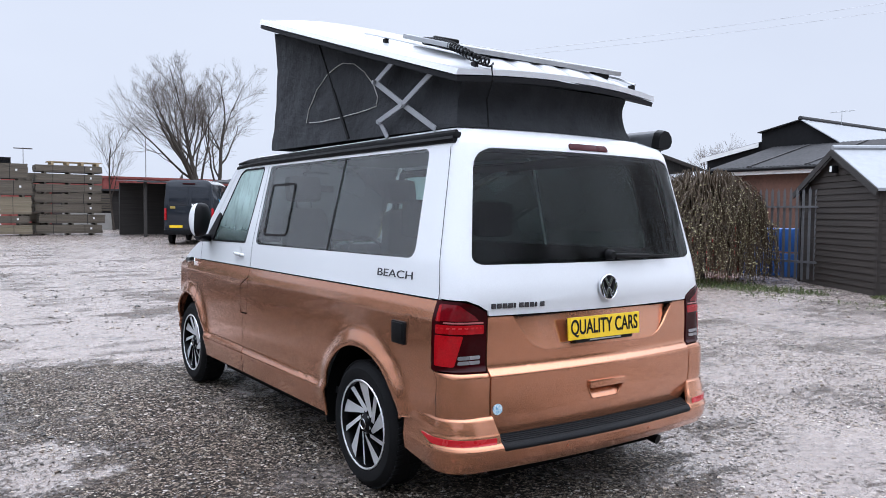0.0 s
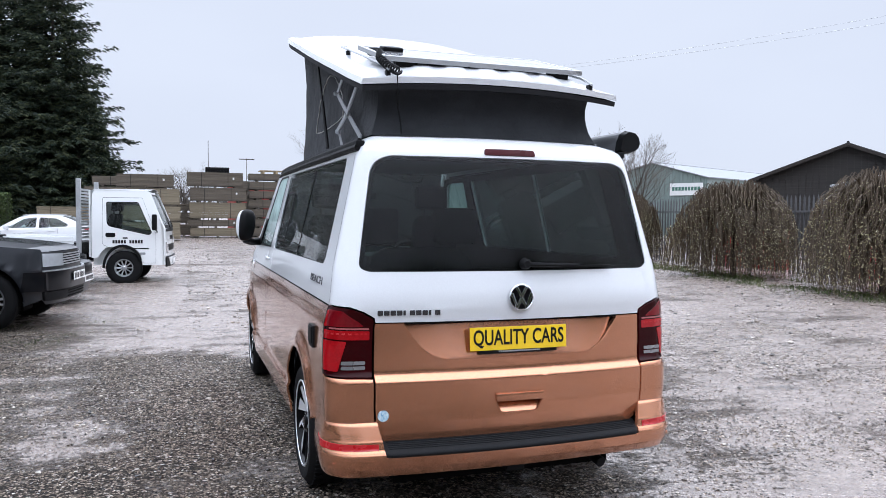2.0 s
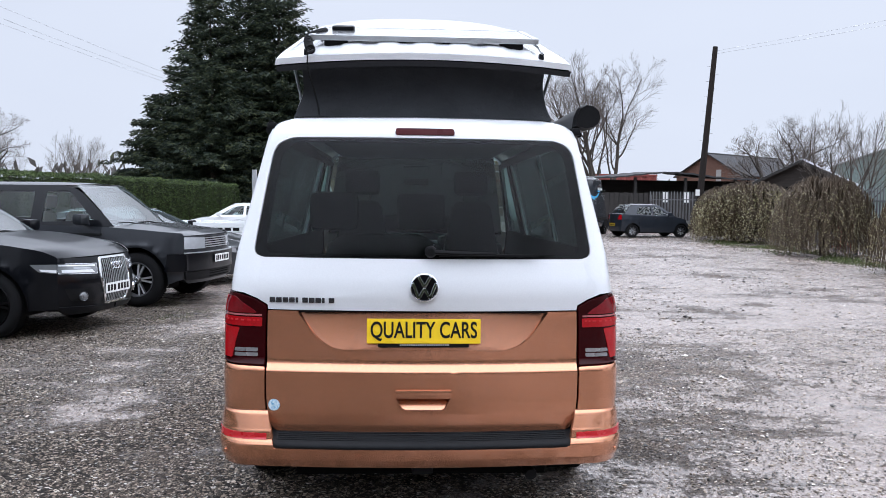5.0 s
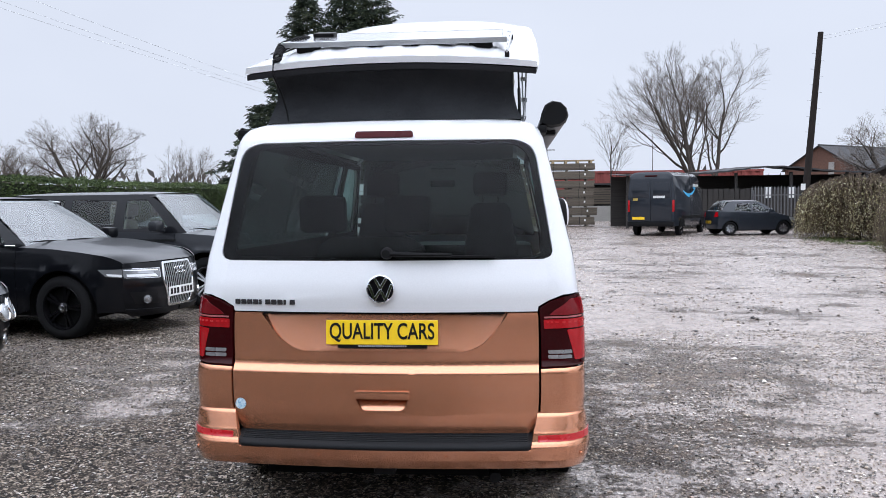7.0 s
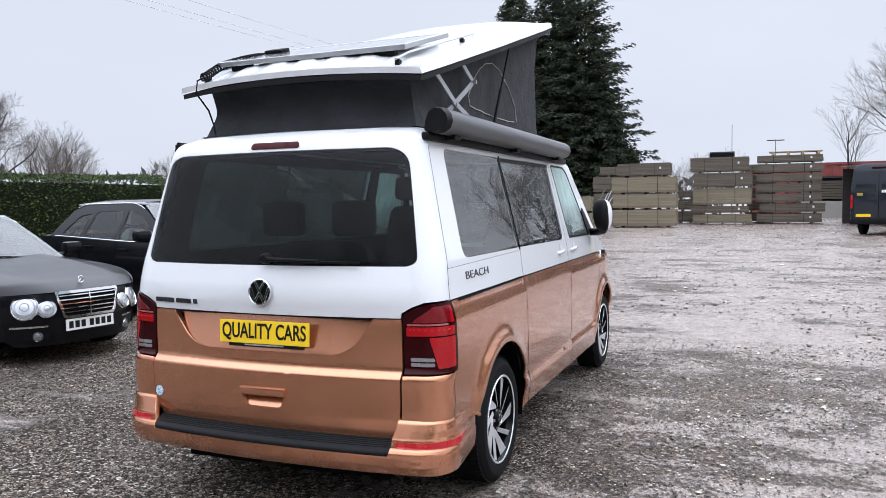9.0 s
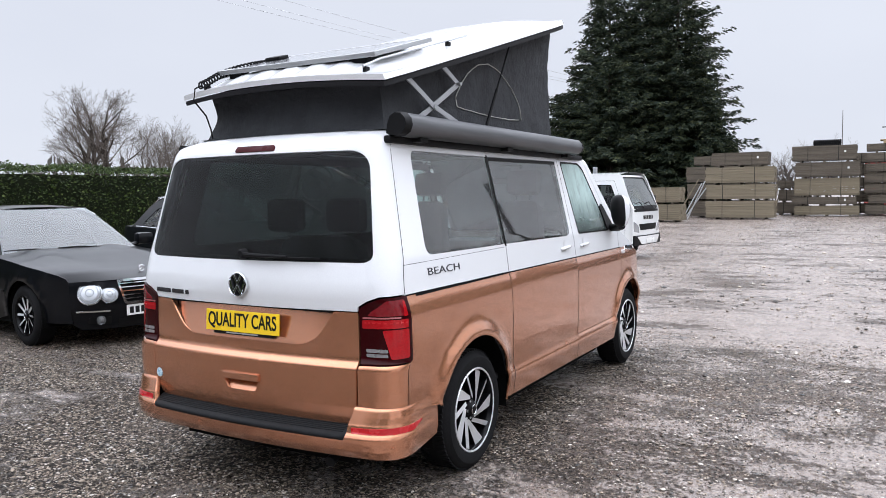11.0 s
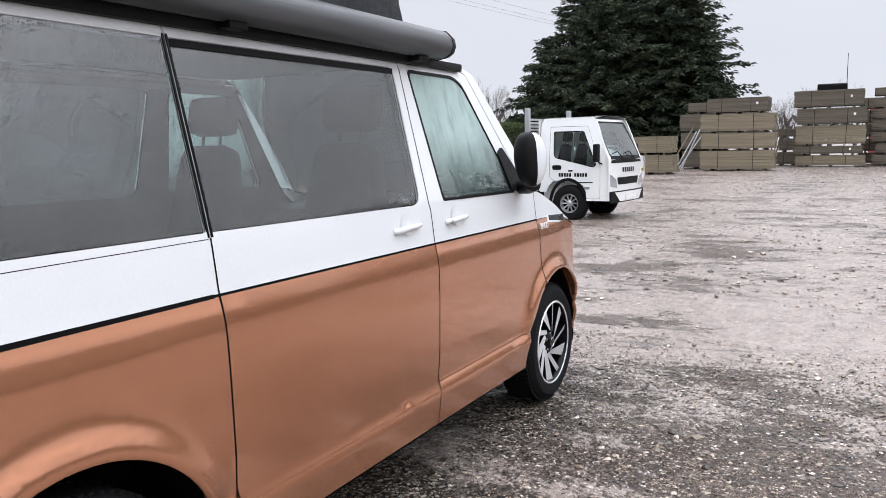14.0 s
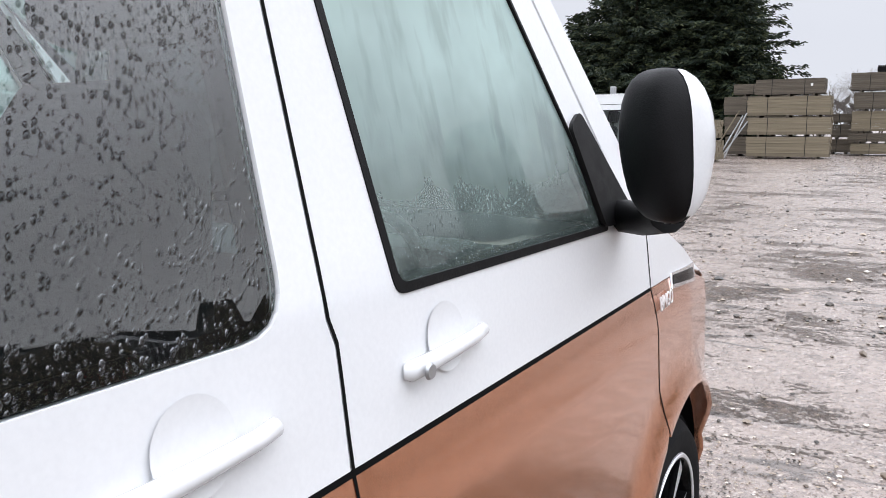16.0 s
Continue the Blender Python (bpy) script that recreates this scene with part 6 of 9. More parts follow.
def ring_lamp(c, fmap, x, z, r, name="headlamp", tilt=0.0):
    q = Vector(fmap(x, z))
    d = (Vector(fmap(x + 0.01, z)) - Vector(fmap(x - 0.01, z))).normalized()
    n = Vector((d.y, -d.x, 0))
    if n.y < 0:
        n = -n
    n = (n + Vector((0, 0, tilt))).normalized()
    m = Matrix.Translation(q) @ Vector((0, 1, 0)).rotation_difference(n).to_matrix().to_4x4()
    lp = new(name)
    lp.parent = c
    bm = bmesh.new()
    lathe(bm, [(0.0, 0.029), (r * 0.30, 0.026), (r * 0.34, 0.019), (r * 0.38, 0.024), (r * 0.70, 0.020), (r * 0.74, 0.014), (r * 0.78, 0.018), (r * 0.95, 0.010), (r, -0.01)], 32, "y")
    bmesh.ops.transform(bm, matrix=m, verts=bm.verts)
    part("lens", bm, HEADLAMP if r > 0.05 else SMOKED, lp, "", True)
    bm = bmesh.new()
    lathe(bm, [(r * 0.97, 0.008), (r * 1.03, 0.016), (r * 1.1, 0.008), (r * 1.12, -0.02)], 28, "y")
    bmesh.ops.transform(bm, matrix=m, verts=bm.verts)
    part("bezel", bm, CHROME, lp, "", True)


CAR_SCALE = 1.03
HEAD = -98      # the row of cars faces the camper's side


def placed(px, py, plate_y, m_turn=HEAD):
    """The pose that brings a car's front plate to (px, py)."""
    t = Matrix.Rotation(radians(m_turn), 4, "Z")
    off = t @ Vector((0, plate_y, 0))
    return Matrix.Translation((px - CAR_SCALE * off.x, py - CAR_SCALE * off.y, 0)) @ t @ Matrix.Scale(CAR_SCALE, 4)


# black saloon with round lamps and a chrome grille
P_SALOON = dict(paint=BLACKPAINT, width=1.82, wheelbase=2.854, front=0.67, rear=0.98, belt=[(-2.5, 0.88), (-1.4, 0.98), (0, 0.94), (0.75, 0.93), (1.3, 0.885), (1.75, 0.83), (2.0, 0.775), (2.08, 0.735), (2.13, 0.71)], nose_z=0.70, tyre=0.325,
                door_front=0.75, door_mid=-0.30, door_rear=-1.15, screen=((0.78, 0), (0.02, 0)), back=((-1.62, 0), (-0.95, 0)), roof=1.46, roof_half=0.56,
                windows=[[(0.50, 0.96), (0.02, 1.36), (-0.28, 1.38), (-0.28, 0.96)], [(-0.34, 0.96), (-0.34, 1.38), (-0.85, 1.35), (-1.18, 1.02), (-1.15, 0.97)]], rim=0.215, spokes=10, wheel_mat=ALLOY, pairs=False,
                corner=0.75, taper=0.20, bulge=0.28, round=3.0, crown=0.06, hood_rib=0.02, nose_lean=0.22, chrome_line=True, sill=0.24)
saloon, ff, fr, fsd = car("saloon_car", placed(-1.126, 5.434, 2.38), "black saloon with round headlamps, chrome grille, wet with rain", P_SALOON)
for s in (-1, 1):
    ring_lamp(saloon, ff, s * 0.725, 0.585, 0.112, tilt=0.35)
    ring_lamp(saloon, ff, s * 0.525, 0.562, 0.082, tilt=0.35)
    ring_lamp(saloon, ff, s * 0.62, 0.30, 0.045, "fog_lamp")
    panel("intake", rounded([(s * 0.50, 0.25), (s * 0.76, 0.27), (s * 0.74, 0.33), (s * 0.50, 0.33)], 0.02), [], ff, BLACK, saloon, 0.06, 0.005, lift=0.004, centre=(0, 0, 0.7))
    panel("bumper_strip", [(s * 0.52, 0.385), (s * 0.86, 0.385), (s * 0.86, 0.402), (s * 0.52, 0.402)], [], ff, CHROME, saloon, 0.06, 0.005, lift=0.006, centre=(0, 0, 0.7))
gr = rounded([(-0.33, 0.470), (0.33, 0.470), (0.405, 0.690), (-0.405, 0.690)], 0.035)
gri = new("grille")
gri.parent = saloon
panel("grille_frame", inset(gr, -0.022), [inset(gr, 0.004)], ff, CHROME, gri, 0.06, 0.02, lift=0.018, centre=(0, 0, 0.7))
panel("grille_back", gr, [], ff, DARK, gri, 0.08, 0.003, lift=0.002, centre=(0, 0, 0.7))
for i in range(5):
    z = 0.502 + i * 0.040
    panel("grille_bar", [(-0.335 - i * 0.013, z), (0.335 + i * 0.013, z), (0.335 + i * 0.013, z + 0.010), (-0.335 - i * 0.013, z + 0.010)], [], ff, CHROME, gri, 0.06, 0.008, lift=0.014, centre=(0, 0, 0.7))
panel("grille_spine", [(-0.006, 0.475), (0.006, 0.475), (0.006, 0.688), (-0.006, 0.688)], [], ff, CHROME, gri, 0.06, 0.008, lift=0.02, centre=(0, 0, 0.7))
bm = bmesh.new()
q = Vector(ff(0, 0.70))
pipe_path(bm, [q + Vector((0, -0.10, 0.045)), q + Vector((0, -0.105, 0.075))], 0.004, 6)
pipe_path(bm, [q + Vector((0.032 * math.cos(a), -0.105, 0.105 + 0.032 * math.sin(a))) for a in [2 * math.pi * i / 20 for i in range(21)]], 0.0035, 6)
for k in range(3):
    a = math.pi / 2 + k * 2 * math.pi / 3
    pipe_path(bm, [q + Vector((0, -0.105, 0.105)), q + Vector((0.032 * math.cos(a), -0.105, 0.105 + 0.032 * math.sin(a)))], 0.003, 5)
part("bonnet_ornament", bm, CHROME, saloon, "", True)
number_plate(saloon, lambda x, z: (x, ff(x, z)[1] + 0.008, z), 0.382, PLATEWHITE)
panel("lower_intake", rounded([(-0.42, 0.22), (0.42, 0.22), (0.42, 0.30), (-0.42, 0.30)], 0.02), [], ff, BLACK, saloon, 0.08, 0.005, lift=0.004, centre=(0, 0, 0.7))

# black compact estate with a tall slatted grille
P_SUV = dict(paint=BLACKPAINT, width=1.83, wheelbase=2.603, front=0.69, rear=0.82, belt=[(-2.1, 1.12), (-1.2, 1.09), (0, 1.04), (0.70, 1.04), (1.2, 1.02), (1.55, 0.985), (1.80, 0.945), (1.91, 0.91), (1.97, 0.87), (2.0, 0.855)], nose_z=0.85, tyre=0.36, arch_gap=0.06,
             door_front=0.72, door_mid=-0.25, door_rear=-1.0, screen=((0.80, 0), (-0.02, 0)), back=((-1.85, 0), (-1.35, 0)), roof=1.60, roof_half=0.58,
             windows=[[(0.52, 1.08), (0.08, 1.40), (-0.12, 1.46), (-0.22, 1.47), (-0.22, 1.07)], [(-0.30, 1.07), (-0.30, 1.47), (-0.90, 1.46), (-1.02, 1.09)], [(-1.10, 1.10), (-0.98, 1.44), (-1.25, 1.40), (-1.55, 1.15)]], rim=0.245, spokes=10, wheel_mat=GLOSSBLACK, pairs=False,
             corner=0.60, taper=0.18, bulge=0.24, round=3.2, twin=0.13, crown=0.06, hood_rib=0.015, nose_lean=0.22, chrome_line=True, sill=0.28, seat=plain("grey_leather", (0.25, 0.24, 0.23), 0.6))
suv, ff, fr, fsd = car("compact_estate", placed(-0.553, 8.376, 2.24), "black compact estate with slatted grille and black alloy wheels, wet", P_SUV)
for s in (-1, 1):
    hl = new("headlamp")
    hl.parent = suv
    shape = rounded([(s * 0.42, 0.672), (s * 0.89, 0.690), (s * 0.905, 0.790), (s * 0.40, 0.775)], 0.015)
    panel("lens", shape, [], ff, SMOKED, hl, (0.03, 0.05), 0.006, lift=0.006, centre=(0, 0, 0.7))
    panel("bezel", inset(shape, -0.006), [inset(shape, 0.003)], ff, CHROME, hl, (0.03, 0.06), 0.006, lift=0.005, centre=(0, 0, 0.7))
    panel("upper_strip", [(s * 0.44, 0.748), (s * 0.88, 0.768), (s * 0.88, 0.778), (s * 0.44, 0.766)], [], ff, LAMPSTRIP, hl, (0.03, 0.05), 0.004, lift=0.009, centre=(0, 0, 0.7))
    panel("lower_strip", [(s * 0.46, 0.682), (s * 0.86, 0.700), (s * 0.86, 0.728), (s * 0.50, 0.716)], [], ff, LAMPSTRIP, hl, (0.03, 0.05), 0.004, lift=0.009, centre=(0, 0, 0.7))
    panel("reflector", rounded([(s * 0.52, 0.722), (s * 0.74, 0.732), (s * 0.74, 0.756), (s * 0.52, 0.744)], 0.008), [], ff, HEADLAMP, hl, (0.03, 0.05), 0.004, lift=0.009, centre=(0, 0, 0.7))
    panel("lens_wing", rounded([(1.988, 0.692), (1.84, 0.712), (1.76, 0.790), (1.988, 0.790)], 0.012), [], fsd(s), SMOKED, hl, (0.03, 0.05), 0.006, lift=0.006, centre=(0, 0, 0.7))
    panel("wing_strip", [(1.985, 0.702), (1.86, 0.720), (1.845, 0.742), (1.985, 0.730)], [], fsd(s), LAMPSTRIP, hl, (0.03, 0.05), 0.004, lift=0.009, centre=(0, 0, 0.7))
    panel("bumper_crease", [(s * 0.40, 0.610), (s * 0.90, 0.600), (s * 0.90, 0.612), (s * 0.40, 0.622)], [], ff, BLACKPAINT, suv, (0.03, 0.05), 0.006, lift=0.009, centre=(0, 0, 0.7))
    panel("bumper_lip", [(s * 0.02, 0.255), (s * 0.86, 0.290), (s * 0.90, 0.335), (s * 0.02, 0.300)], [], ff, BLACKPAINT, suv, (0.03, 0.03), 0.02, lift=0.016, centre=(0, 0, 0.7))
    panel("door_crease", [(0.80, 0.86), (-1.6, 0.92), (-1.6, 0.93), (0.80, 0.872)], [], fsd(s), BLACKPAINT, suv, 0.05, 0.006, lift=0.006, centre=(0, 0, 0.7))
    ring_lamp(suv, ff, s * 0.66, 0.435, 0.048, "fog_lamp")
    panel("side_intake", rounded([(s * 0.46, 0.37), (s * 0.80, 0.39), (s * 0.86, 0.53), (s * 0.52, 0.51)], 0.03), [], ff, BLACK, suv, 0.06, 0.005, lift=0.002, centre=(0, 0, 0.7))
    bm = bmesh.new()
    pipe_path(bm, [(s * 0.585, y, 1.555 + 0.03 * (1 - ((y + 0.65) / 0.8) ** 2)) for y in np.linspace(0.1, -1.4, 12)], 0.014, 8)
    part("roof_bar", bm, STEEL, suv, "grey roof bar", True)
gr = rounded([(-0.27, 0.34), (0.27, 0.34), (0.365, 0.64), (0.32, 0.825), (-0.32, 0.825), (-0.365, 0.64)], 0.03)
gri = new("grille")
gri.parent = suv
panel("grille_frame", inset(gr, -0.02), [inset(gr, 0.006)], ff, CHROME, gri, 0.06, 0.02, lift=0.016, centre=(0, 0, 0.7))
panel("grille_back", gr, [], ff, DARK, gri, 0.08, 0.003, lift=0.002, centre=(0, 0, 0.7))
for i in range(15):
    x = -0.315 + i * 0.045
    k = 0.35 if abs(x) < 0.27 else 0.52
    panel("grille_slat", [(x - 0.005, k), (x + 0.005, k), (x + 0.005, 0.815), (x - 0.005, 0.815)], [], ff, STEEL, gri, 0.08, 0.008, lift=0.012, centre=(0, 0, 0.7))
bm = bmesh.new()
for i in range(4):
    q = Vector(ff(0, 0.735)) + Vector((-0.081 + i * 0.054, 0.03, 0))
    pipe_path(bm, [q + Vector((0.037 * math.cos(a), 0, 0.037 * math.sin(a))) for a in [2 * math.pi * k / 20 for k in range(21)]], 0.006, 6)
part("ring_emblem", bm, CHROME, gri, "row of chrome rings", True)
number_plate(suv, lambda x, z: (x, ff(x, z)[1] + 0.020, z), 0.49, PLATEWHITE)

# dark grey boxy off-roader
GALVRIM = plain("wheel_shadow_grey", (0.10, 0.10, 0.105), 0.4, 0.6, grain=60)
P_OFF = dict(paint=GREYPAINT, width=1.85, wheelbase=2.745, front=0.64, rear=1.12, belt=[(-2.5, 1.14), (-1.2, 1.13), (0, 1.12), (0.9, 1.10), (1.4, 1.07), (1.9, 1.03), (2.2, 1.0)], nose_z=0.985, tyre=0.375, arch_gap=0.075,
             door_front=0.86, door_mid=-0.12, door_rear=-0.98, screen=((1.02, 0), (0.38, 0)), back=((-2.38, 0), (-2.05, 0)), roof=1.70, roof_half=0.66,
             windows=[[(0.72, 1.18), (0.30, 1.605), (-0.04, 1.585), (-0.04, 1.16)], [(-0.20, 1.16), (-0.20, 1.585), (-0.98, 1.605), (-0.98, 1.17)], [(-1.12, 1.18), (-1.12, 1.605), (-1.98, 1.57), (-2.10, 1.22)]], rim=0.235, spokes=10, twin=0.17, wheel_mat=ALLOY, pairs=False, wheel_back=GALVRIM,
             corner=0.35, taper=0.11, bulge=0.16, round=3.0, crown=0.05, hood_rib=0.01, nose_lean=0.05, pillar=BLACKPAINT, sill=0.36, cladding=None, seat=LEATHER, strip=0.98, strip_mat=BLACK, win_round=0.03, mirror=GREYPAINT)
off, ff, fr, fsd = car("off_road_car", placed(-0.05, 11.05, 2.16), "dark grey boxy off-road car with silver wheels, wet", P_OFF)
for s in (-1, 1):
    hl = new("headlamp")
    hl.parent = off
    shape = rounded([(s * 0.44, 0.80), (s * 0.86, 0.80), (s * 0.87, 0.965), (s * 0.44, 0.955)], 0.012)
    panel("lens", shape, [], ff, HEADLAMP, hl, 0.06, 0.02, lift=0.008, centre=(0, 0, 0.7))
    panel("indicator", rounded([(s * 0.80, 0.80), (s * 0.90, 0.80), (s * 0.90, 0.965), (s * 0.80, 0.96)], 0.01), [], ff, HEADLAMP, hl, 0.06, 0.02, lift=0.014, centre=(0, 0, 0.7))
gri = new("grille")
gri.parent = off
panel("grille_back", [(-0.42, 0.80), (0.42, 0.80), (0.42, 0.96), (-0.42, 0.96)], [], ff, DARK, gri, 0.08, 0.003, lift=0.002, centre=(0, 0, 0.7))
for i in range(5):
    z = 0.808 + i * 0.032
    panel("grille_bar", [(-0.42, z), (0.42, z), (0.42, z + 0.017), (-0.42, z + 0.017)], [], ff, STEEL, gri, 0.08, 0.02, lift=0.014, centre=(0, 0, 0.7))
bm_shape = [(-0.93, 0.50), (0.93, 0.50), (0.93, 0.74), (-0.93, 0.74)]
bmp = new("front_bumper")
bmp.parent = off
panel("bumper_skin", bm_shape, [], ff, BLACKPAINT, bmp, 0.07, 0.05, lift=0.055, centre=(0, 0, 0.7))
panel("bumper_lip", [(-0.90, 0.38), (0.90, 0.38), (0.93, 0.49), (-0.93, 0.49)], [], ff, BLACK, bmp, 0.07, 0.04, lift=0.04, centre=(0, 0, 0.7))
panel("chrome_strip", [(-0.93, 0.735), (0.93, 0.735), (0.93, 0.755), (-0.93, 0.755)], [], ff, STEEL, bmp, 0.07, 0.03, lift=0.05, centre=(0, 0, 0.7))
for i in range(3):
    panel("air_slot", [(-0.40, 0.40 + i * 0.03), (0.40, 0.40 + i * 0.03), (0.40, 0.415 + i * 0.03), (-0.40, 0.415 + i * 0.03)], [], ff, DARK, bmp, 0.08, 0.01, lift=0.046, centre=(0, 0, 0.7))
number_plate(off, lambda x, z: (x, ff(x, z)[1] + 0.075, z), 0.65, PLATEWHITE)
for s in (-1, 1):
    panel("side_bumper", [(2.02, 0.50), (2.02, 0.74), (1.83, 0.74), (1.80, 0.50)], [], fsd(s), BLACKPAINT, off, 0.07, 0.03, lift=0.05, centre=(0, 0, 0.7))

# white hatchback, tail towards the yard, and a low dark coupe beside it
P_HATCH = dict(paint=WHITE, width=1.72, wheelbase=2.49, front=0.78, rear=0.70, belt=[(-2.0, 1.08), (-1.0, 1.02), (0, 0.95), (0.8, 0.92), (1.3, 0.86), (1.7, 0.76), (2.0, 0.70)], nose_z=0.68, tyre=0.30,
               door_front=0.70, door_mid=-0.35, door_rear=-0.95, screen=((0.95, 0), (0.10, 0)), back=((-1.80, 0), (-1.10, 0)), roof=1.45, roof_half=0.55,
               windows=[[(0.55, 1.0), (0.05, 1.32), (-0.30, 1.37), (-0.30, 1.0)], [(-0.38, 1.0), (-0.38, 1.37), (-0.9, 1.33), (-1.25, 1.12), (-1.20, 1.05)]], rim=0.20, spokes=10, wheel_mat=ALLOY, pairs=False, sill=0.24)
hat, ff, fr, fsd = car("hatchback", Matrix.Translation((-3.2, 27.5, ground_z(0, 27.5))) @ Matrix.Rotation(radians(86), 4, "Z") @ Matrix.Diagonal((1, 1, 0.93, 1)), "white hatchback with black lettering bars, red tail lamps", P_HATCH)
for s in (-1, 1):
    panel("tail_lamp", rounded([(s * 0.62, 0.90), (s * 0.85, 0.88), (s * 0.86, 1.06), (s * 0.70, 1.06)], 0.03), [], fr, RED, hat, 0.05, 0.01, lift=0.008, centre=(0, 0, 0.7))
    panel("lamp_wing", rounded([(-1.93, 0.90), (-1.70, 0.97), (-1.72, 1.05), (-1.93, 1.06)], 0.02), [], fsd(s), RED, hat, 0.05, 0.01, lift=0.008, centre=(0, 0, 0.7))
    for i, (a, b) in enumerate(bars(8, 1.1, 0.12)):
        panel("side_bar", [(-0.2 + a, 0.68), (-0.2 + b, 0.68), (-0.2 + b, 0.80), (-0.2 + a, 0.80)], [], fsd(s), INK, hat, 0.1, 0.003, lift=0.003, centre=(0, 0, 0.7))
number_plate(hat, fr, 0.62, YELLOW, -1)
P_COUPE = dict(P_HATCH, paint=GREYPAINT, wheelbase=2.6, belt=[(-2.2, 0.92), (-1.2, 0.94), (0, 0.88), (0.7, 0.87), (1.3, 0.82), (1.7, 0.74), (2.0, 0.68)], nose_z=0.66, roof=1.30, roof_half=0.52, screen=((0.75, 0), (-0.05, 0)), back=((-1.75, 0), (-0.85, 0)),
               windows=[[(0.40, 0.93), (-0.05, 1.18), (-0.40, 1.23), (-0.40, 0.92)], [(-0.48, 0.93), (-0.48, 1.23), (-0.8, 1.20), (-1.2, 1.0)]], chrome_line=True)
for px, py, label, shade in ((-0.17, 13.55, "low dark grey coupe standing beside the off-road car", GREYPAINT), (-0.48, 15.75, "low black coupe parked beside the tipper truck", BLACKPAINT)):
    cou, ff, fr, fsd = car("coupe", placed(px, py, 2.2), label, dict(P_COUPE, paint=shade))
    for s in (-1, 1):
        panel("headlamp", rounded([(s * 0.50, 0.58), (s * 0.80, 0.60), (s * 0.80, 0.68), (s * 0.52, 0.65)], 0.02), [], ff, HEADLAMP, cou, 0.05, 0.01, lift=0.008, centre=(0, 0, 0.7))
    panel("grille", rounded([(-0.30, 0.52), (0.30, 0.52), (0.34, 0.62), (-0.34, 0.62)], 0.02), [], ff, BLACK, cou, 0.06, 0.01, lift=0.006, centre=(0, 0, 0.7))
    number_plate(cou, ff, 0.42, PLATEWHITE)

# small dark five-door car by the fence
P_CITY = dict(paint=NAVYPAINT, width=1.62, wheelbase=2.34, front=0.52, rear=0.50, belt=[(-1.8, 1.02), (-0.9, 0.98), (0, 0.94), (0.7, 0.92), (1.1, 0.86), (1.5, 0.76), (1.8, 0.68)], nose_z=0.66, tyre=0.285,
              door_front=0.72, door_mid=-0.20, door_rear=-0.85, screen=((0.98, 0), (0.15, 0)), back=((-1.55, 0), (-1.20, 0)), roof=1.45, roof_half=0.54,
              windows=[[(0.62, 0.99), (0.10, 1.32), (-0.16, 1.36), (-0.16, 0.98)], [(-0.24, 0.98), (-0.24, 1.36), (-0.85, 1.32), (-0.98, 1.04)]], rim=0.20, spokes=8, wheel_mat=ALLOY, pairs=False, sill=0.22, roof_paint=NAVYPAINT)
city, ff, fr, fsd = car("city_car", Matrix.Translation((13.8, 33.2, 0.13)) @ Matrix.Rotation(radians(-80), 4, "Z"), "small dark blue five-door car with silver wheels, parked by the fence", P_CITY)
for s in (-1, 1):
    panel("tail_lamp", rounded([(s * 0.50, 0.78), (s * 0.80, 0.78), (s * 0.80, 0.98), (s * 0.60, 0.98)], 0.03), [], fr, RED, city, 0.05, 0.02, lift=0.012, centre=(0, 0, 0.7))
    panel("headlamp", rounded([(1.45, 0.62), (1.72, 0.60), (1.70, 0.70), (1.40, 0.76)], 0.03), [], fsd(s), HEADLAMP, city, 0.05, 0.01, lift=0.008, centre=(0, 0, 0.7))
number_plate(city, fr, 0.55, YELLOW, -1)


# ---------------- delivery van and tipper truck ----------------
def loft(bm, sections):
    rings = [[bm.verts.new(p) for p in s] for s in sections]
    n = len(rings[0])
    for ra, rb_ in zip(rings, rings[1:]):
        for k in range(n):
            bm.faces.new((ra[k], ra[(k + 1) % n], rb_[(k + 1) % n], rb_[k]))
    bm.faces.new(rings[0][::-1])
    bm.faces.new(rings[-1])


def body_section(y, hw, z0, z1, lean=0.14, r=0.16):
    """A rounded van cross-section with inward leaning sides."""
    pts = [(-hw * 0.96, z0), (hw * 0.96, z0), (hw, z0 + 0.25), (hw, z0 + 0.55 * (z1 - z0)), (hw - lean * 0.6, z1 - r * 1.1), (hw - lean - r * 0.6, z1 - r * 0.22), (hw - lean - r * 1.8, z1)]
    pts += [(-x, z) for x, z in pts[::-1] if z > z0]
    return [(x, y, z) for x, z in pts]


dv = thing("delivery_van", Matrix.Translation((9.45, 32.0, ground_z(0, 32))) @ Matrix.Rotation(radians(-27), 4, "Z"), "dark blue-grey delivery van with pale blue curved mark, seen wet", "van", "parked cars")
bm = bmesh.new()
loft(bm, [body_section(0.0, 0.99, 0.45, 2.62, 0.16), body_section(0.05, 1.015, 0.42, 2.70, 0.16), body_section(2.5, 1.03, 0.40, 2.74, 0.16), body_section(3.9, 1.03, 0.40, 2.72, 0.17), body_section(4.4, 1.02, 0.40, 2.5, 0.22), body_section(4.95, 0.99, 0.42, 1.55, 0.12), body_section(5.6, 0.92, 0.42, 1.15, 0.12), body_section(5.85, 0.80, 0.42, 0.95, 0.12)])
part("body", bm, NAVYPAINT, dv, "", True, 35)
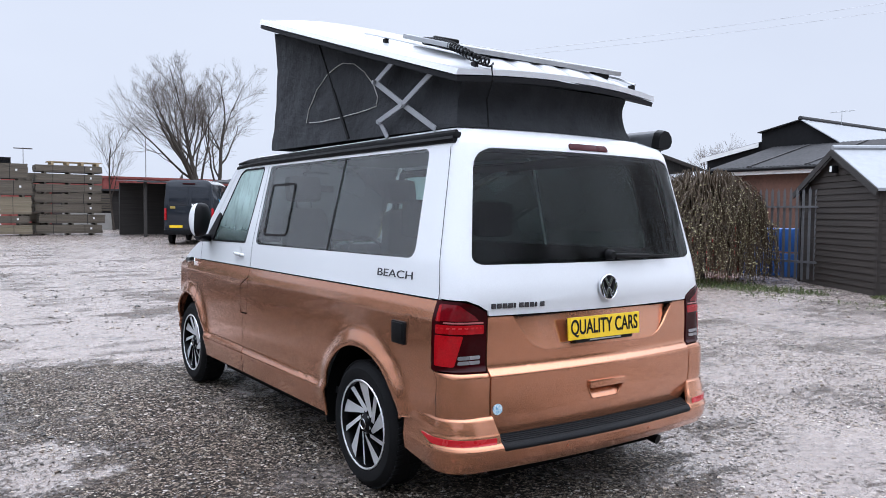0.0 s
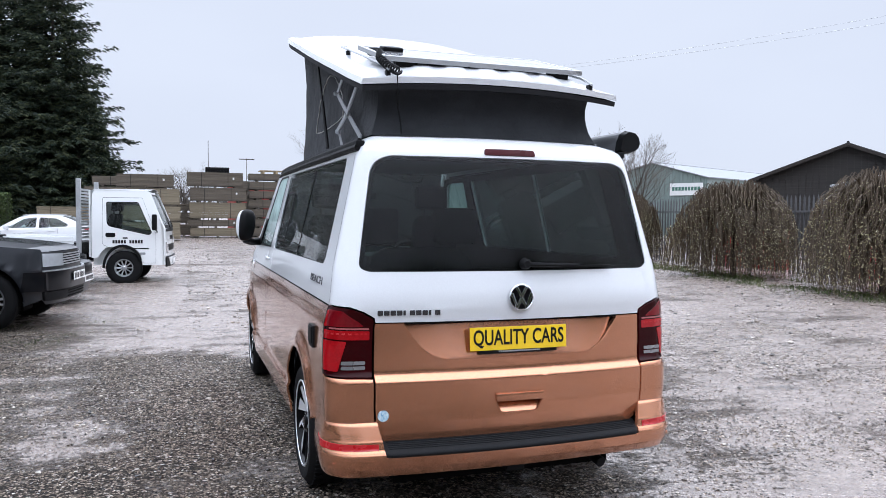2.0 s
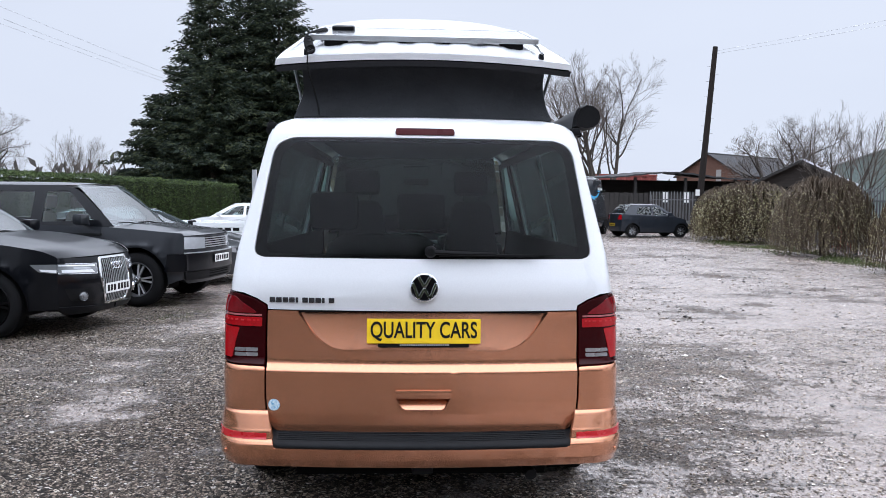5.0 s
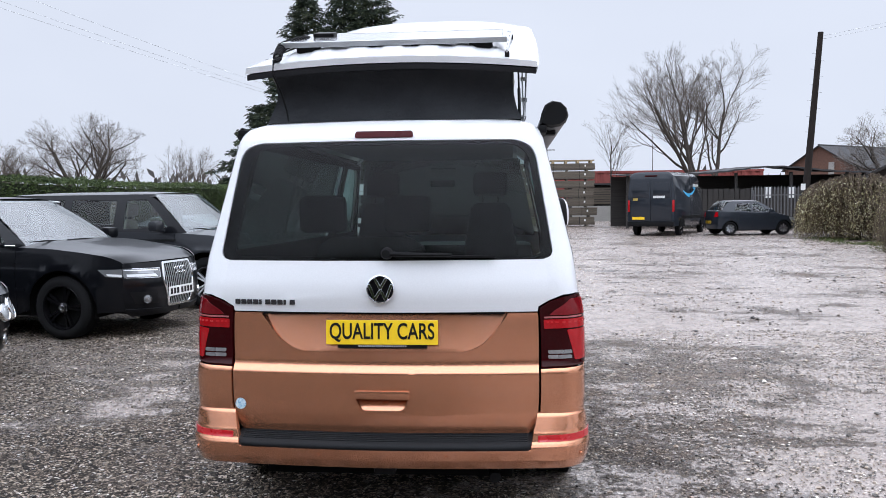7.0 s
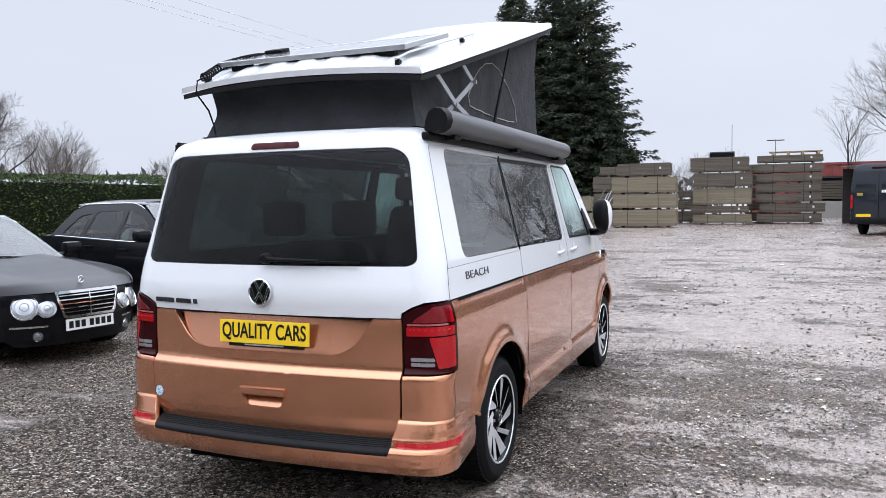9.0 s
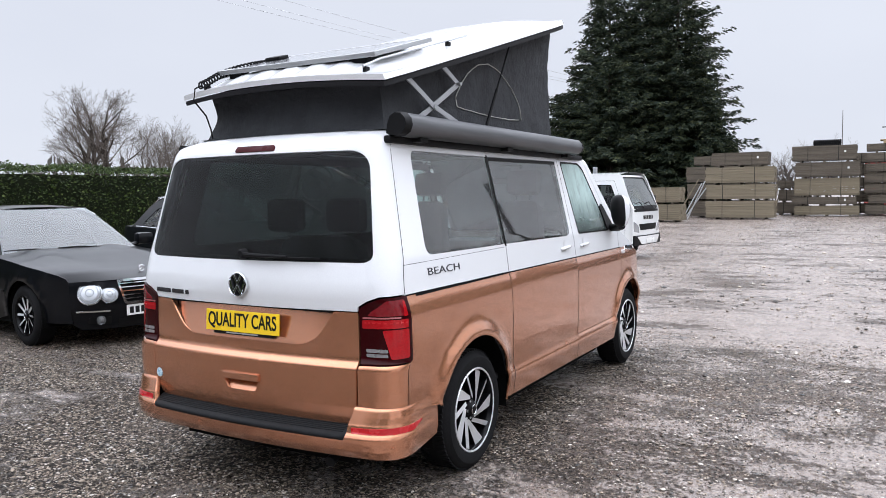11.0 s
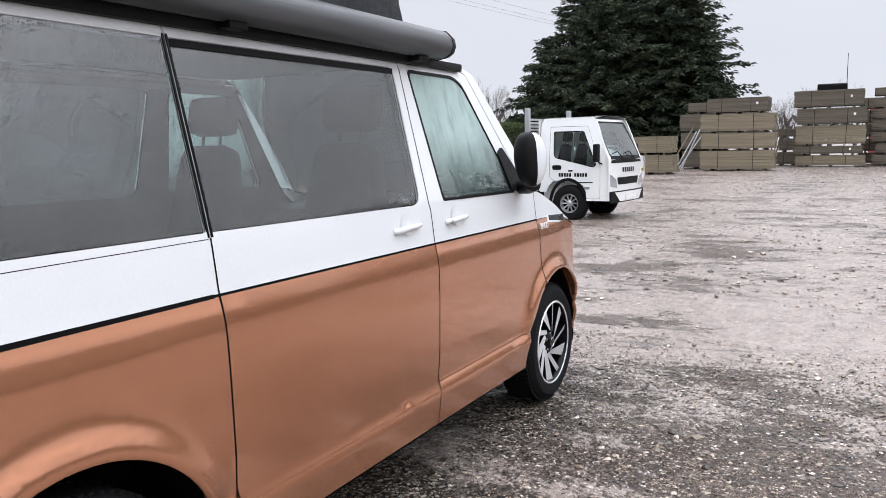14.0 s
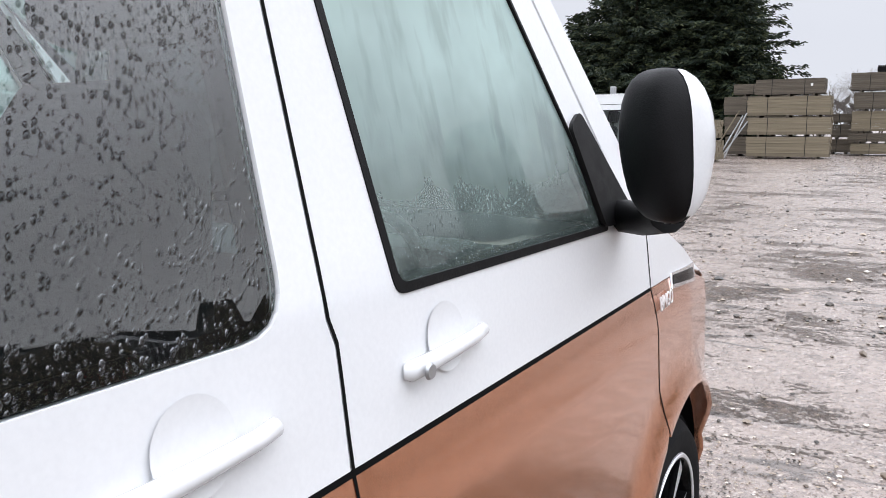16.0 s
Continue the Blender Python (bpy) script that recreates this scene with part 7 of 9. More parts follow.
for s in (-1, 1):
    bm = bmesh.new()
    box(bm, s * 0.005, s * 0.86, -0.025, 0.01, 0.62, 2.42, None, 0.02)
    dr = part("rear_door", bm, NAVYPAINT, dv, "", True)
    bm = bmesh.new()
    box(bm, s * 0.10, s * 0.80, -0.034, -0.02, 1.62, 2.25, None, 0.015)
    part("pressed_panel", bm, NAVYPAINT, dr, "", True)
    bm = bmesh.new()
    box(bm, s * 0.90, s * 0.99, -0.03, 0.06, 1.02, 1.52, None, 0.02)
    part("tail_lamp", bm, RED, dv, "", True)
    bm = bmesh.new()
    box(bm, s * 1.025, s * 1.045, 0.9, 5.0, 0.72, 0.86, None, 0.01)
    part("side_moulding", bm, BLACK, dv)
    bm = bmesh.new()
    box(bm, s * 0.985, s * 1.012, 3.75, 4.45, 1.50, 2.12, None, 0.02)
    part("cab_window", bm, CARGLASS, dv)
    for y in (1.05, 4.75):
        road_wheel("wheel", dv, pose(s * 0.90, y, 0.35, 0, 0, 0 if s > 0 else 180), 0.35, 0.21, 0.215, 5, 0.0, STEEL, BLACK, False)
        bm = bmesh.new()
        lathe(bm, [(0.0, 0.02), (0.43, 0.02), (0.44, 0.0)], 28)
        bmesh.ops.transform(bm, matrix=Matrix.Translation((s * 1.02, y, 0.38)) @ Matrix.Diagonal((s, 1, 1, 1)), verts=bm.verts)
        bmesh.ops.delete(bm, geom=[v for v in bm.verts if v.co.z < 0.40 - 0.1], context="VERTS")
        part("wheel_arch", bm, DARK, dv)
    bm = bmesh.new()
    sm = []
    for i in range(25):
        t = i / 24
        y, z = 1.25 + 2.0 * t, 2.0 - 0.28 * math.sin(math.pi * (0.08 + 0.80 * t)) + 0.10 * t
        th = 0.035 + 0.075 * math.sin(math.pi * min(1, t * 0.95 + 0.05))
        x = s * (1.044 - 0.092 * max(0, (z - 1.65)) / 0.8)
        sm.append((bm.verts.new((x, y, z - th)), bm.verts.new((x - s * 0.01, y, z + th * 0.3))))
    for a, b in zip(sm, sm[1:]):
        bm.faces.new((a[0], b[0], b[1], a[1]))
    box(bm, s * 1.0 - 0.014, s * 1.0 + 0.014, 3.02, 3.34, 2.02, 2.09)
    part("curved_mark", bm, plain("pale_blue_vinyl", (0.05, 0.36, 0.62), 0.4), dv, "pale blue curved vinyl mark")
    for i, (a, b) in enumerate(bars(5, 0.45, 0.1)):
        bm = bmesh.new()
        box(bm, s * 0.992 - 0.012, s * 0.992 + 0.012, 3.30 + a, 3.62 + b, 2.10, 2.22)
        part("side_bar", bm, PLATEWHITE, dv)
bm = bmesh.new()
box(bm, -0.98, 0.98, -0.10, 0.06, 0.42, 0.62, None, 0.03)
part("rear_bumper", bm, BLACK, dv, "", True)
for a, b in bars(6, 0.48, 0.09):
    bm = bmesh.new()
    box(bm, 0.35 + a, 0.35 + b, -0.042, -0.03, 1.60, 1.70)
    part("rear_bar", bm, PLATEWHITE, dv)
bm = bmesh.new()
box(bm, -0.78, -0.26, -0.045, -0.02, 0.70, 0.81)
part("number_plate", bm, YELLOW, dv)
bm = bmesh.new()
box(bm, -0.75, -0.55, -0.045, -0.02, 1.50, 1.60)
part("sticker", bm, plain("dull_yellow_sticker", (0.35, 0.26, 0.06), 0.5), dv)
bm = bmesh.new()
box(bm, -0.25, 0.25, -0.03, 0.02, 2.50, 2.56, None, 0.01)
part("brake_light", bm, DARKRED, dv)

TRUCKPAINT = paint("truck_white_paint", (0.78, 0.79, 0.78), 0.0, 0.35, 0.02, 0.3)
GALV = plain("galvanised_steel", (0.45, 0.46, 0.47), 0.5, 0.7, grain=30, vary=0.15)
tk = thing("tipper_truck", Matrix.Translation((0.33, 17.7, 0.0)) @ Matrix.Rotation(radians(-95), 4, "Z"), "white cab truck with steel headboard and dark bars of lettering", "truck", "parked cars")
cab_hw = 0.86


def cab_side(s):
    def f(y, z):
        lean = 0.09 * max(0.0, (z - 1.15) / 0.85) ** 1.4
        nose_in = 0.10 * max(0.0, (y - 0.75) / 0.35) ** 2
        return (s * (cab_hw - lean - nose_in), y * 0.81, z)
    return f


def cab_front(x, z):
    y = 1.10 - 0.05 * max(0, (z - 0.9)) - 0.42 * max(0.0, (z - 1.22) / 0.78) - 0.06 * (x / 0.86) ** 2
    return (x * (1 - 0.105 * max(0.0, (z - 1.15) / 0.85) ** 1.4), y * 0.81, z)


tc = (0, 0.2, 1.2)
cab_out = [(-0.78, 0.92), (-0.78, 1.93), (-0.70, 2.02), (0.58, 2.02), (0.66, 1.98), (1.02, 1.24), (1.06, 0.92), (1.05, 0.42), (0.46, 0.42), (0.44, 0.60), (0.36, 0.72), (0.20, 0.80), (-0.20, 0.82), (-0.42, 0.80), (-0.55, 0.70), (-0.62, 0.58), (-0.78, 0.58)]
cwin = rounded([(-0.40, 1.26), (-0.42, 1.76), (0.36, 1.76), (0.70, 1.12), (0.62, 1.07)], [0.10, 0.05, 0.05, 0.04, 0.04])
for s in (-1, 1):
    f = cab_side(s)
    panel("cab_side", cab_out, [cwin], f, TRUCKPAINT, tk, 0.08, 0.03, centre=tc)
    dseam = rounded([(-0.52, 0.86), (-0.52, 1.86), (0.46, 1.86), (0.80, 1.10), (0.80, 0.46), (0.48, 0.46)], 0.04)
    panel("door_seam", dseam, [inset(dseam, 0.006)], f, DARK, tk, 0.1, 0.004, centre=tc, lift=0.002)
    panel("door_window", inset(cwin, 0.004), [], f, CARGLASS, tk, 0.1, 0.005, centre=tc, lift=-0.005)
    panel("window_rubber", inset(cwin, -0.008), [inset(cwin, 0.012)], f, BLACK, tk, 0.1, 0.005, centre=tc, lift=0.003)
    panel("door_handle", rounded([(-0.44, 1.02), (-0.20, 1.02), (-0.20, 1.11), (-0.44, 1.11)], 0.035), [], f, BLACK, tk, 0.1, 0.01, centre=tc, lift=0.008)
    arch = [(0.50 * math.cos(radians(a)) - 0.02, 0.36 + 0.50 * math.sin(radians(a))) for a in range(20, 181, 10)]
    panel("arch_flare", arch + [(0.44 * math.cos(radians(a)) - 0.02, 0.36 + 0.44 * math.sin(radians(a))) for a in range(180, 19, -10)], [], f, BLACK, tk, 0.1, 0.04, centre=tc, lift=0.02)
    for i, (a, b) in enumerate(bars(11, 0.74, 0.1)):
        if i != 5:
            panel("door_bar", [(0.10 + a, 0.885), (0.10 + b, 0.885), (0.10 + b, 0.955), (0.10 + a, 0.955)], [], f, INK, tk, 0.2, 0.003, centre=tc, lift=0.004)
    panel("small_bar", [(-0.02, 0.985), (0.10, 0.985), (0.10, 1.015), (-0.02, 1.015)], [], f, INK, tk, 0.2, 0.003, centre=tc, lift=0.004)
    panel("small_bar", [(0.20, 0.765), (0.62, 0.765), (0.62, 0.785), (0.20, 0.785)], [], f, INK, tk, 0.2, 0.003, centre=tc, lift=0.004)
    panel("side_repeater", rounded([(0.40, 0.64), (0.54, 0.64), (0.54, 0.69), (0.40, 0.69)], 0.02), [], f, HEADLAMP, tk, 0.2, 0.006, centre=tc, lift=0.006)
    panel("headlamp", rounded([(s * 0.56, 0.66), (s * 0.83, 0.70), (s * 0.84, 0.93), (s * 0.60, 0.82)], 0.03), [], cab_front, HEADLAMP, tk, 0.06, 0.02, centre=tc, lift=0.008)
    bm = bmesh.new()
    box(bm, -0.07, 0.07, -0.05, 0.05, -0.17, 0.17, Matrix.Translation((s * 1.02, 0.64, 1.34)), 0.03)
    pipe_path(bm, [(s * 0.80, 0.68, 1.12), (s * 0.98, 0.67, 1.16), (s * 1.0, 0.65, 1.25)], 0.014, 6)
    part("door_mirror", bm, BLACK, tk, "", True)
    road_wheel("wheel", tk, pose(s * 0.76, 0.0, 0.36, 0, 0, 0 if s > 0 else 180), 0.36, 0.20, 0.185, 10, 0.0, GALV, STEEL, False)
    road_wheel("wheel", tk, pose(s * 0.76, -2.5, 0.36, 0, 0, 0 if s > 0 else 180), 0.36, 0.20, 0.185, 10, 0.0, GALV, STEEL, False)
fp = [(-0.86, 0.42), (0.86, 0.42), (0.86, 1.26), (0.82, 1.985), (-0.82, 1.985), (-0.86, 1.26)]
ws = rounded([(-0.78, 1.26), (0.78, 1.26), (0.76, 1.93), (-0.76, 1.93)], 0.07)
panel("cab_front", fp, [ws], cab_front, TRUCKPAINT, tk, 0.08, 0.03, centre=tc)
panel("windscreen", inset(ws, 0.004), [], cab_front, SCREENGLASS, tk, 0.1, 0.006, "pale wet windscreen", centre=tc, lift=-0.005)
panel("windscreen_rubber", inset(ws, -0.012), [inset(ws, 0.016)], cab_front, BLACK, tk, 0.08, 0.005, centre=tc, lift=0.003)
panel("cowl", [(-0.78, 1.14), (0.78, 1.14), (0.78, 1.25), (-0.78, 1.25)], [], cab_front, BLACK, tk, 0.08, 0.01, centre=tc, lift=0.006)
panel("grille", rounded([(-0.50, 0.72), (0.50, 0.72), (0.56, 0.86), (-0.56, 0.86)], 0.04), [], cab_front, BLACK, tk, 0.08, 0.01, centre=tc, lift=0.008)
for a, b in bars(6, 0.62, 0.1):
    panel("front_bar", [(a, 0.96), (b, 0.96), (b, 1.05), (a, 1.05)], [], cab_front, INK, tk, 0.1, 0.003, centre=tc, lift=0.004)
panel("bumper_trim", [(-0.86, 0.38), (0.86, 0.38), (0.86, 0.60), (-0.86, 0.60)], [], cab_front, BLACK, tk, 0.08, 0.04, centre=tc, lift=0.035)
panel("bumper_blade", rounded([(-0.50, 0.40), (0.50, 0.40), (0.72, 0.58), (-0.72, 0.58)], 0.03), [], cab_front, TRUCKPAINT, tk, 0.08, 0.01, centre=tc, lift=0.045)
panel("number_plate", [(-0.26, 0.42), (0.26, 0.42), (0.26, 0.53), (-0.26, 0.53)], [], cab_front, PLATEWHITE, tk, 0.1, 0.006, centre=tc, lift=0.055)
for x in (-0.3, 0.3):
    bm = bmesh.new()
    q = Vector(cab_front(x, 1.26))
    pipe_path(bm, [q + Vector((0, 0.03, -0.03)), q + Vector((0.2, 0.0, 0.10)), q + Vector((0.42, -0.02, 0.06))], 0.010, 6)
    part("windscreen_wiper", bm, BLACK, tk)
bm = bmesh.new()
rows = [[bm.verts.new((a * 0.775, y, 2.012 + 0.05 * (1 - a * a))) for a in np.linspace(-1, 1, 9)] for y in np.linspace(-0.63, 0.54, 6)]
for ra, rb_ in zip(rows, rows[1:]):
    for j in range(8):
        bm.faces.new((ra[j], ra[j + 1], rb_[j + 1], rb_[j]))
part("cab_roof", bm, TRUCKPAINT, tk, "", True)
bm = bmesh.new()
box(bm, -0.80, 0.80, -0.69, -0.655, 0.6, 2.0)
box(bm, -0.70, 0.70, -0.62, 0.8, 0.42, 0.75)
part("cab_back", bm, TRUCKPAINT, tk)
for sx in (-0.40, 0.40):
    seat_part(sx, -0.35, 0.95, 0.55, 0.46, tk, "cab_seat")
bm = bmesh.new()
box(bm, -0.12, 0.12, 0.22, 0.36, 2.05, 2.075, None, 0.01)
part("roof_marker", bm, BLACK, tk)
bm = bmesh.new()
box(bm, -0.38, -0.30, -4.6, 0.3, 0.50, 0.66)
box(bm, 0.30, 0.38, -4.6, 0.3, 0.50, 0.66)
box(bm, -0.8, 0.8, -1.15, -0.82, 0.42, 0.9, None, 0.03)
part("chassis", bm, BLACK, tk)
hb = new("headboard")
hb.parent = tk
for x in (-0.95, 0.95):
    bm = bmesh.new()
    box(bm, x - 0.045, x + 0.045, -0.90, -0.81, 0.67, 2.24, None, 0.008)
    part("post", bm, GALV, hb)
for i in range(16):
    bm = bmesh.new()
    z = 0.98 + i * 0.068
    box(bm, -0.90, 0.90, -0.87, -0.84, z, z + 0.042, None, 0.004)
    part("slat", bm, GALV, hb)
bm = bmesh.new()
box(bm, -0.96, 0.96, -4.7, -0.9, 0.67, 0.72, None, 0.01)
part("bed_floor", bm, GALV, tk)
for s in (-1, 1):
    for y0, y1 in ((-2.75, -0.95), (-4.65, -2.80)):
        bm = bmesh.new()
        box(bm, s * 0.96, s * 0.99, y0, y1, 0.60, 1.03, None, 0.006)
        side_board = part("drop_side", bm, TRUCKPAINT, tk, "white aluminium drop side")
        for z in (0.70, 0.82, 0.94):
            bm = bmesh.new()
            box(bm, s * 0.985, s * 0.996, y0 + 0.02, y1 - 0.02, z - 0.008, z + 0.008, None, 0.003)
            part("side_rib", bm, TRUCKPAINT, side_board)
        for a, b in bars(7, 1.3, 0.1):
            bm = bmesh.new()
            box(bm, s * 0.99 - 0.008, s * 0.99 + 0.008, (y0 + y1) / 2 + a, (y0 + y1) / 2 + b, 0.845, 0.915)
            part("side_bar", bm, INK, side_board)

# ---------------- stacked timber ----------------
def timber(name, c1, c2):
    k = Mat(name)
    g = k.noise(3.0, 6, 0.65, stretch=(0.25, 3, 12))
    r = k.n.new("ShaderNodeNewGeometry").outputs["Random Per Island"]
    col = k.mix(k.ramp(g, [(0.3, 0.0), (0.7, 1.0)]), c1, c2)
    col = k.mix(k.ramp(r, [(0.0, 0.0), (1.0, 0.55)]), col, tuple(0.55 * c for c in c1))
    k.bump(g, 0.4, 0.01)
    return k.set(color=col, rough=0.8)


TIMBER = [timber("treated_timber", (0.155, 0.128, 0.084), (0.27, 0.226, 0.156)), timber("weathered_timber", (0.082, 0.067, 0.050), (0.155, 0.129, 0.096)), timber("fresh_timber", (0.40, 0.30, 0.17), (0.52, 0.42, 0.26))]
WHITEBOARD = plain("white_board", (0.72, 0.72, 0.70), 0.6, vary=0.08)
STRAP = plain("black_strap", (0.02, 0.02, 0.02), 0.5)


def timber_pack(x0, x1, y0, y1, z0, h, mat, rows, rng, shift=0.0):
    tp = thing("timber_pack", Matrix.Translation(((x0 + x1) / 2, (y0 + y1) / 2, z0)), "strapped pack of %s boards stacked in the yard" % ("weathered grey" if mat == 1 else "pale treated"), "timber", "timber packs")
    w, d = (x1 - x0) / 2, (y1 - y0) / 2
    bm = bmesh.new()
    lay = (h - 0.09) / rows
    for i in range(rows):
        cols = 5
        for j in range(cols):
            yy0, yy1 = -d + 2 * d * j / cols, -d + 2 * d * (j + 1) / cols
            o = rng.uniform(-0.025, 0.025)
            oy = rng.uniform(-0.010, 0.0) if j == 0 else 0
            box(bm, -w + o, w + o, yy0 + oy + 0.004, yy1 - 0.004, 0.09 + i * lay, 0.09 + (i + 1) * lay - 0.006)
    tagged(part("plank_pack", bm, TIMBER[mat], tp), kind="stuff")
    for k in (-0.72, 0.0, 0.72):
        bm = bmesh.new()
        box(bm, k * w - 0.045, k * w + 0.045, -d, d, 0.0, 0.088)
        part("bearer", bm, TIMBER[1], tp)
    for k in (-0.5, 0.45):
        bm = bmesh.new()
        box(bm, k * w - 0.012, k * w + 0.012, -d - 0.014, -d - 0.010, 0.05, h + 0.004)
        box(bm, k * w - 0.012, k * w + 0.012, -d - 0.014, d, h - 0.002, h + 0.004)
        part("strap", bm, STRAP, tp)
    if mat == 1:
        bm = bmesh.new()
        box(bm, 0.62 * w, 0.62 * w + 0.09, -d - 0.016, -d - 0.011, h * 0.55, h * 0.55 + 0.11)
        part("paper_tag", bm, WHITEBOARD, tp, "white paper tag")
    return tp


rng = random.Random(5)
STACKS = [(-1.75, 1.45, 39.9, [(0.92, 0, 6), (0.80, 0, 6), (0.86, 0, 7), (0.72, 1, 10)], 0.0), (1.95, 4.95, 43.9, [(0.55, 0, 4), (0.45, 1, 4), (0.98, 0, 8), (0.82, 1, 8), (0.85, 1, 9)], 0.0),
          (5.35, 8.55, 44.6, [(0.55, 1, 3), (0.55, 1, 4), (0.52, 1, 4), (0.55, 1, 4), (0.50, 1, 4), (0.55, 1, 4), (0.45, 1, 4)], 0.0), (-4.4, -2.2, 36.2, [(0.85, 0, 8), (0.80, 0, 8)], 0.0),
          (4.75, 6.2, 46.6, [(0.6, 1, 4), (0.7, 1, 5), (0.7, 1, 5), (0.7, 1, 5), (0.6, 1, 5)], 0.0), (-3.1, 0.9, 42.2, [(0.9, 1, 6), (0.9, 1, 6), (0.9, 1, 6), (0.55, 1, 6)], 0.0), (1.0, 2.6, 46.0, [(0.7, 1, 5), (0.7, 1, 5), (0.5, 1, 5)], 0.0)]
for x0, x1, y0, packs, _ in STACKS:
    z = ground_z(0, y0)
    for i, (h, mat, rows) in enumerate(packs):
        sh = rng.uniform(-0.10, 0.10)
        cut = 0.35 if (i == len(packs) - 1 and x1 - x0 > 2.5 and mat == 1 and x0 < 0) else 0.0
        timber_pack(x0 + sh + cut, x1 + sh - cut * 0.6, y0 + rng.uniform(-0.05, 0.05), y0 + 1.25, z, h, mat, rows, rng)
        z += h + 0.004
    TOP = z
pal = thing("pallet", Matrix.Translation((7.2, 45.2, ground_z(0, 44.6) + 3.70)), "pale new wooden pallet lying on the timber", "pallet")
for i in range(6):
    bm = bmesh.new()
    box(bm, -1.3, 1.3, -0.55 + i * 0.2, -0.42 + i * 0.2, 0.16, 0.20)
    part("deck_board", bm, TIMBER[2], pal)
for x in (-1.1, -0.35, 0.35, 1.1):
    bm = bmesh.new()
    box(bm, x - 0.06, x + 0.06, -0.55, 0.6, 0.0, 0.16)
    part("pallet_bearer", bm, TIMBER[2], pal)
cr = thing("plastic_crate", Matrix.Translation((3.5, 44.5, ground_z(0, 44) + 3.67)), "black slotted plastic crate on the timber stack", "crate")
for i in range(15):
    bm = bmesh.new()
    box(bm, -0.62 + i * 0.086, -0.565 + i * 0.086, -0.4, 0.4, 0.0, 0.30)
    part("crate_rib", bm, BLACK, cr)
bm = bmesh.new()
box(bm, -0.64, 0.64, -0.38, 0.38, 0.06, 0.22)
part("crate_body", bm, BLACK, cr)
for i, (x, z, r) in enumerate(((-2.0, 1.6, 12), (-2.15, 1.5, 16), (-1.95, 1.25, 9), (-2.3, 1.7, 20))):
    bm = bmesh.new()
    tube(bm, (x - 0.55 - 0.1 * i, 39.6, 0.17), (x + 0.25, 39.9, 0.2 + z + 0.3), 0.03, n=6)
    tagged(part("leaning_pole", bm, GALV if i < 3 else TIMBER[0]), "thin pole leaning against the timber stack", "pole", "leaning poles")

# ---------------- trees and hedge ----------------
def leaf_mesh(name, P, D, L, W, mat, parent=None, droop=0.15, seed=1):
    """Many small folded leaf shapes at places P along directions D."""
    r = np.random.RandomState(seed)
    P, D = np.asarray(P, float), np.asarray(D, float)
    n = len(P)
    D = D / np.maximum(np.linalg.norm(D, axis=1, keepdims=True), 1e-6)
    R = r.normal(size=(n, 3))
    S = np.cross(D, R)
    S /= np.maximum(np.linalg.norm(S, axis=1, keepdims=True), 1e-6)
    L = np.asarray(L)[:, None] if np.ndim(L) else np.full((n, 1), L)
    W = np.asarray(W)[:, None] if np.ndim(W) else np.full((n, 1), W)
    mid = P + D * L * 0.45
    tip = P + D * L
    tip[:, 2] -= droop * L[:, 0]
    V = np.stack([P, mid + S * W, tip, mid - S * W], 1).reshape(-1, 3)
    F = (np.arange(n)[:, None] * 4 + np.array([0, 1, 2, 3])).tolist()
    me = bpy.data.meshes.new(name)
    me.from_pydata(V.tolist(), [], F)
    me.materials.append(mat)
    ob = new(name, me)
    ob.parent = parent
    return ob


def leaf_material(name, c1, c2, c3, rough=0.6):
    k = Mat(name)
    r = k.n.new("ShaderNodeNewGeometry").outputs["Random Per Island"]
    col = k.ramp(r, [(0.0, c1), (0.5, c2), (1.0, c3)])
    col = k.mix(k.ramp(k.noise(0.8, 3), [(0.35, 0.0), (0.65, 0.5)]), col, c1)
    return k.set(color=col, rough=rough, spec=0.25)


CONIFER = leaf_material("conifer_spray", (0.010, 0.018, 0.013), (0.026, 0.040, 0.022), (0.085, 0.095, 0.042))
HEDGE = leaf_material("hedge_leaf", (0.018, 0.031, 0.009), (0.046, 0.076, 0.019), (0.115, 0.155, 0.040))
BARK = plain("wet_bark", (0.060, 0.050, 0.042), 0.85, grain=12, vary=0.35, bump=0.6)
TWIG = plain("twig_bark", (0.12, 0.10, 0.085), 0.85, grain=8, vary=0.3)


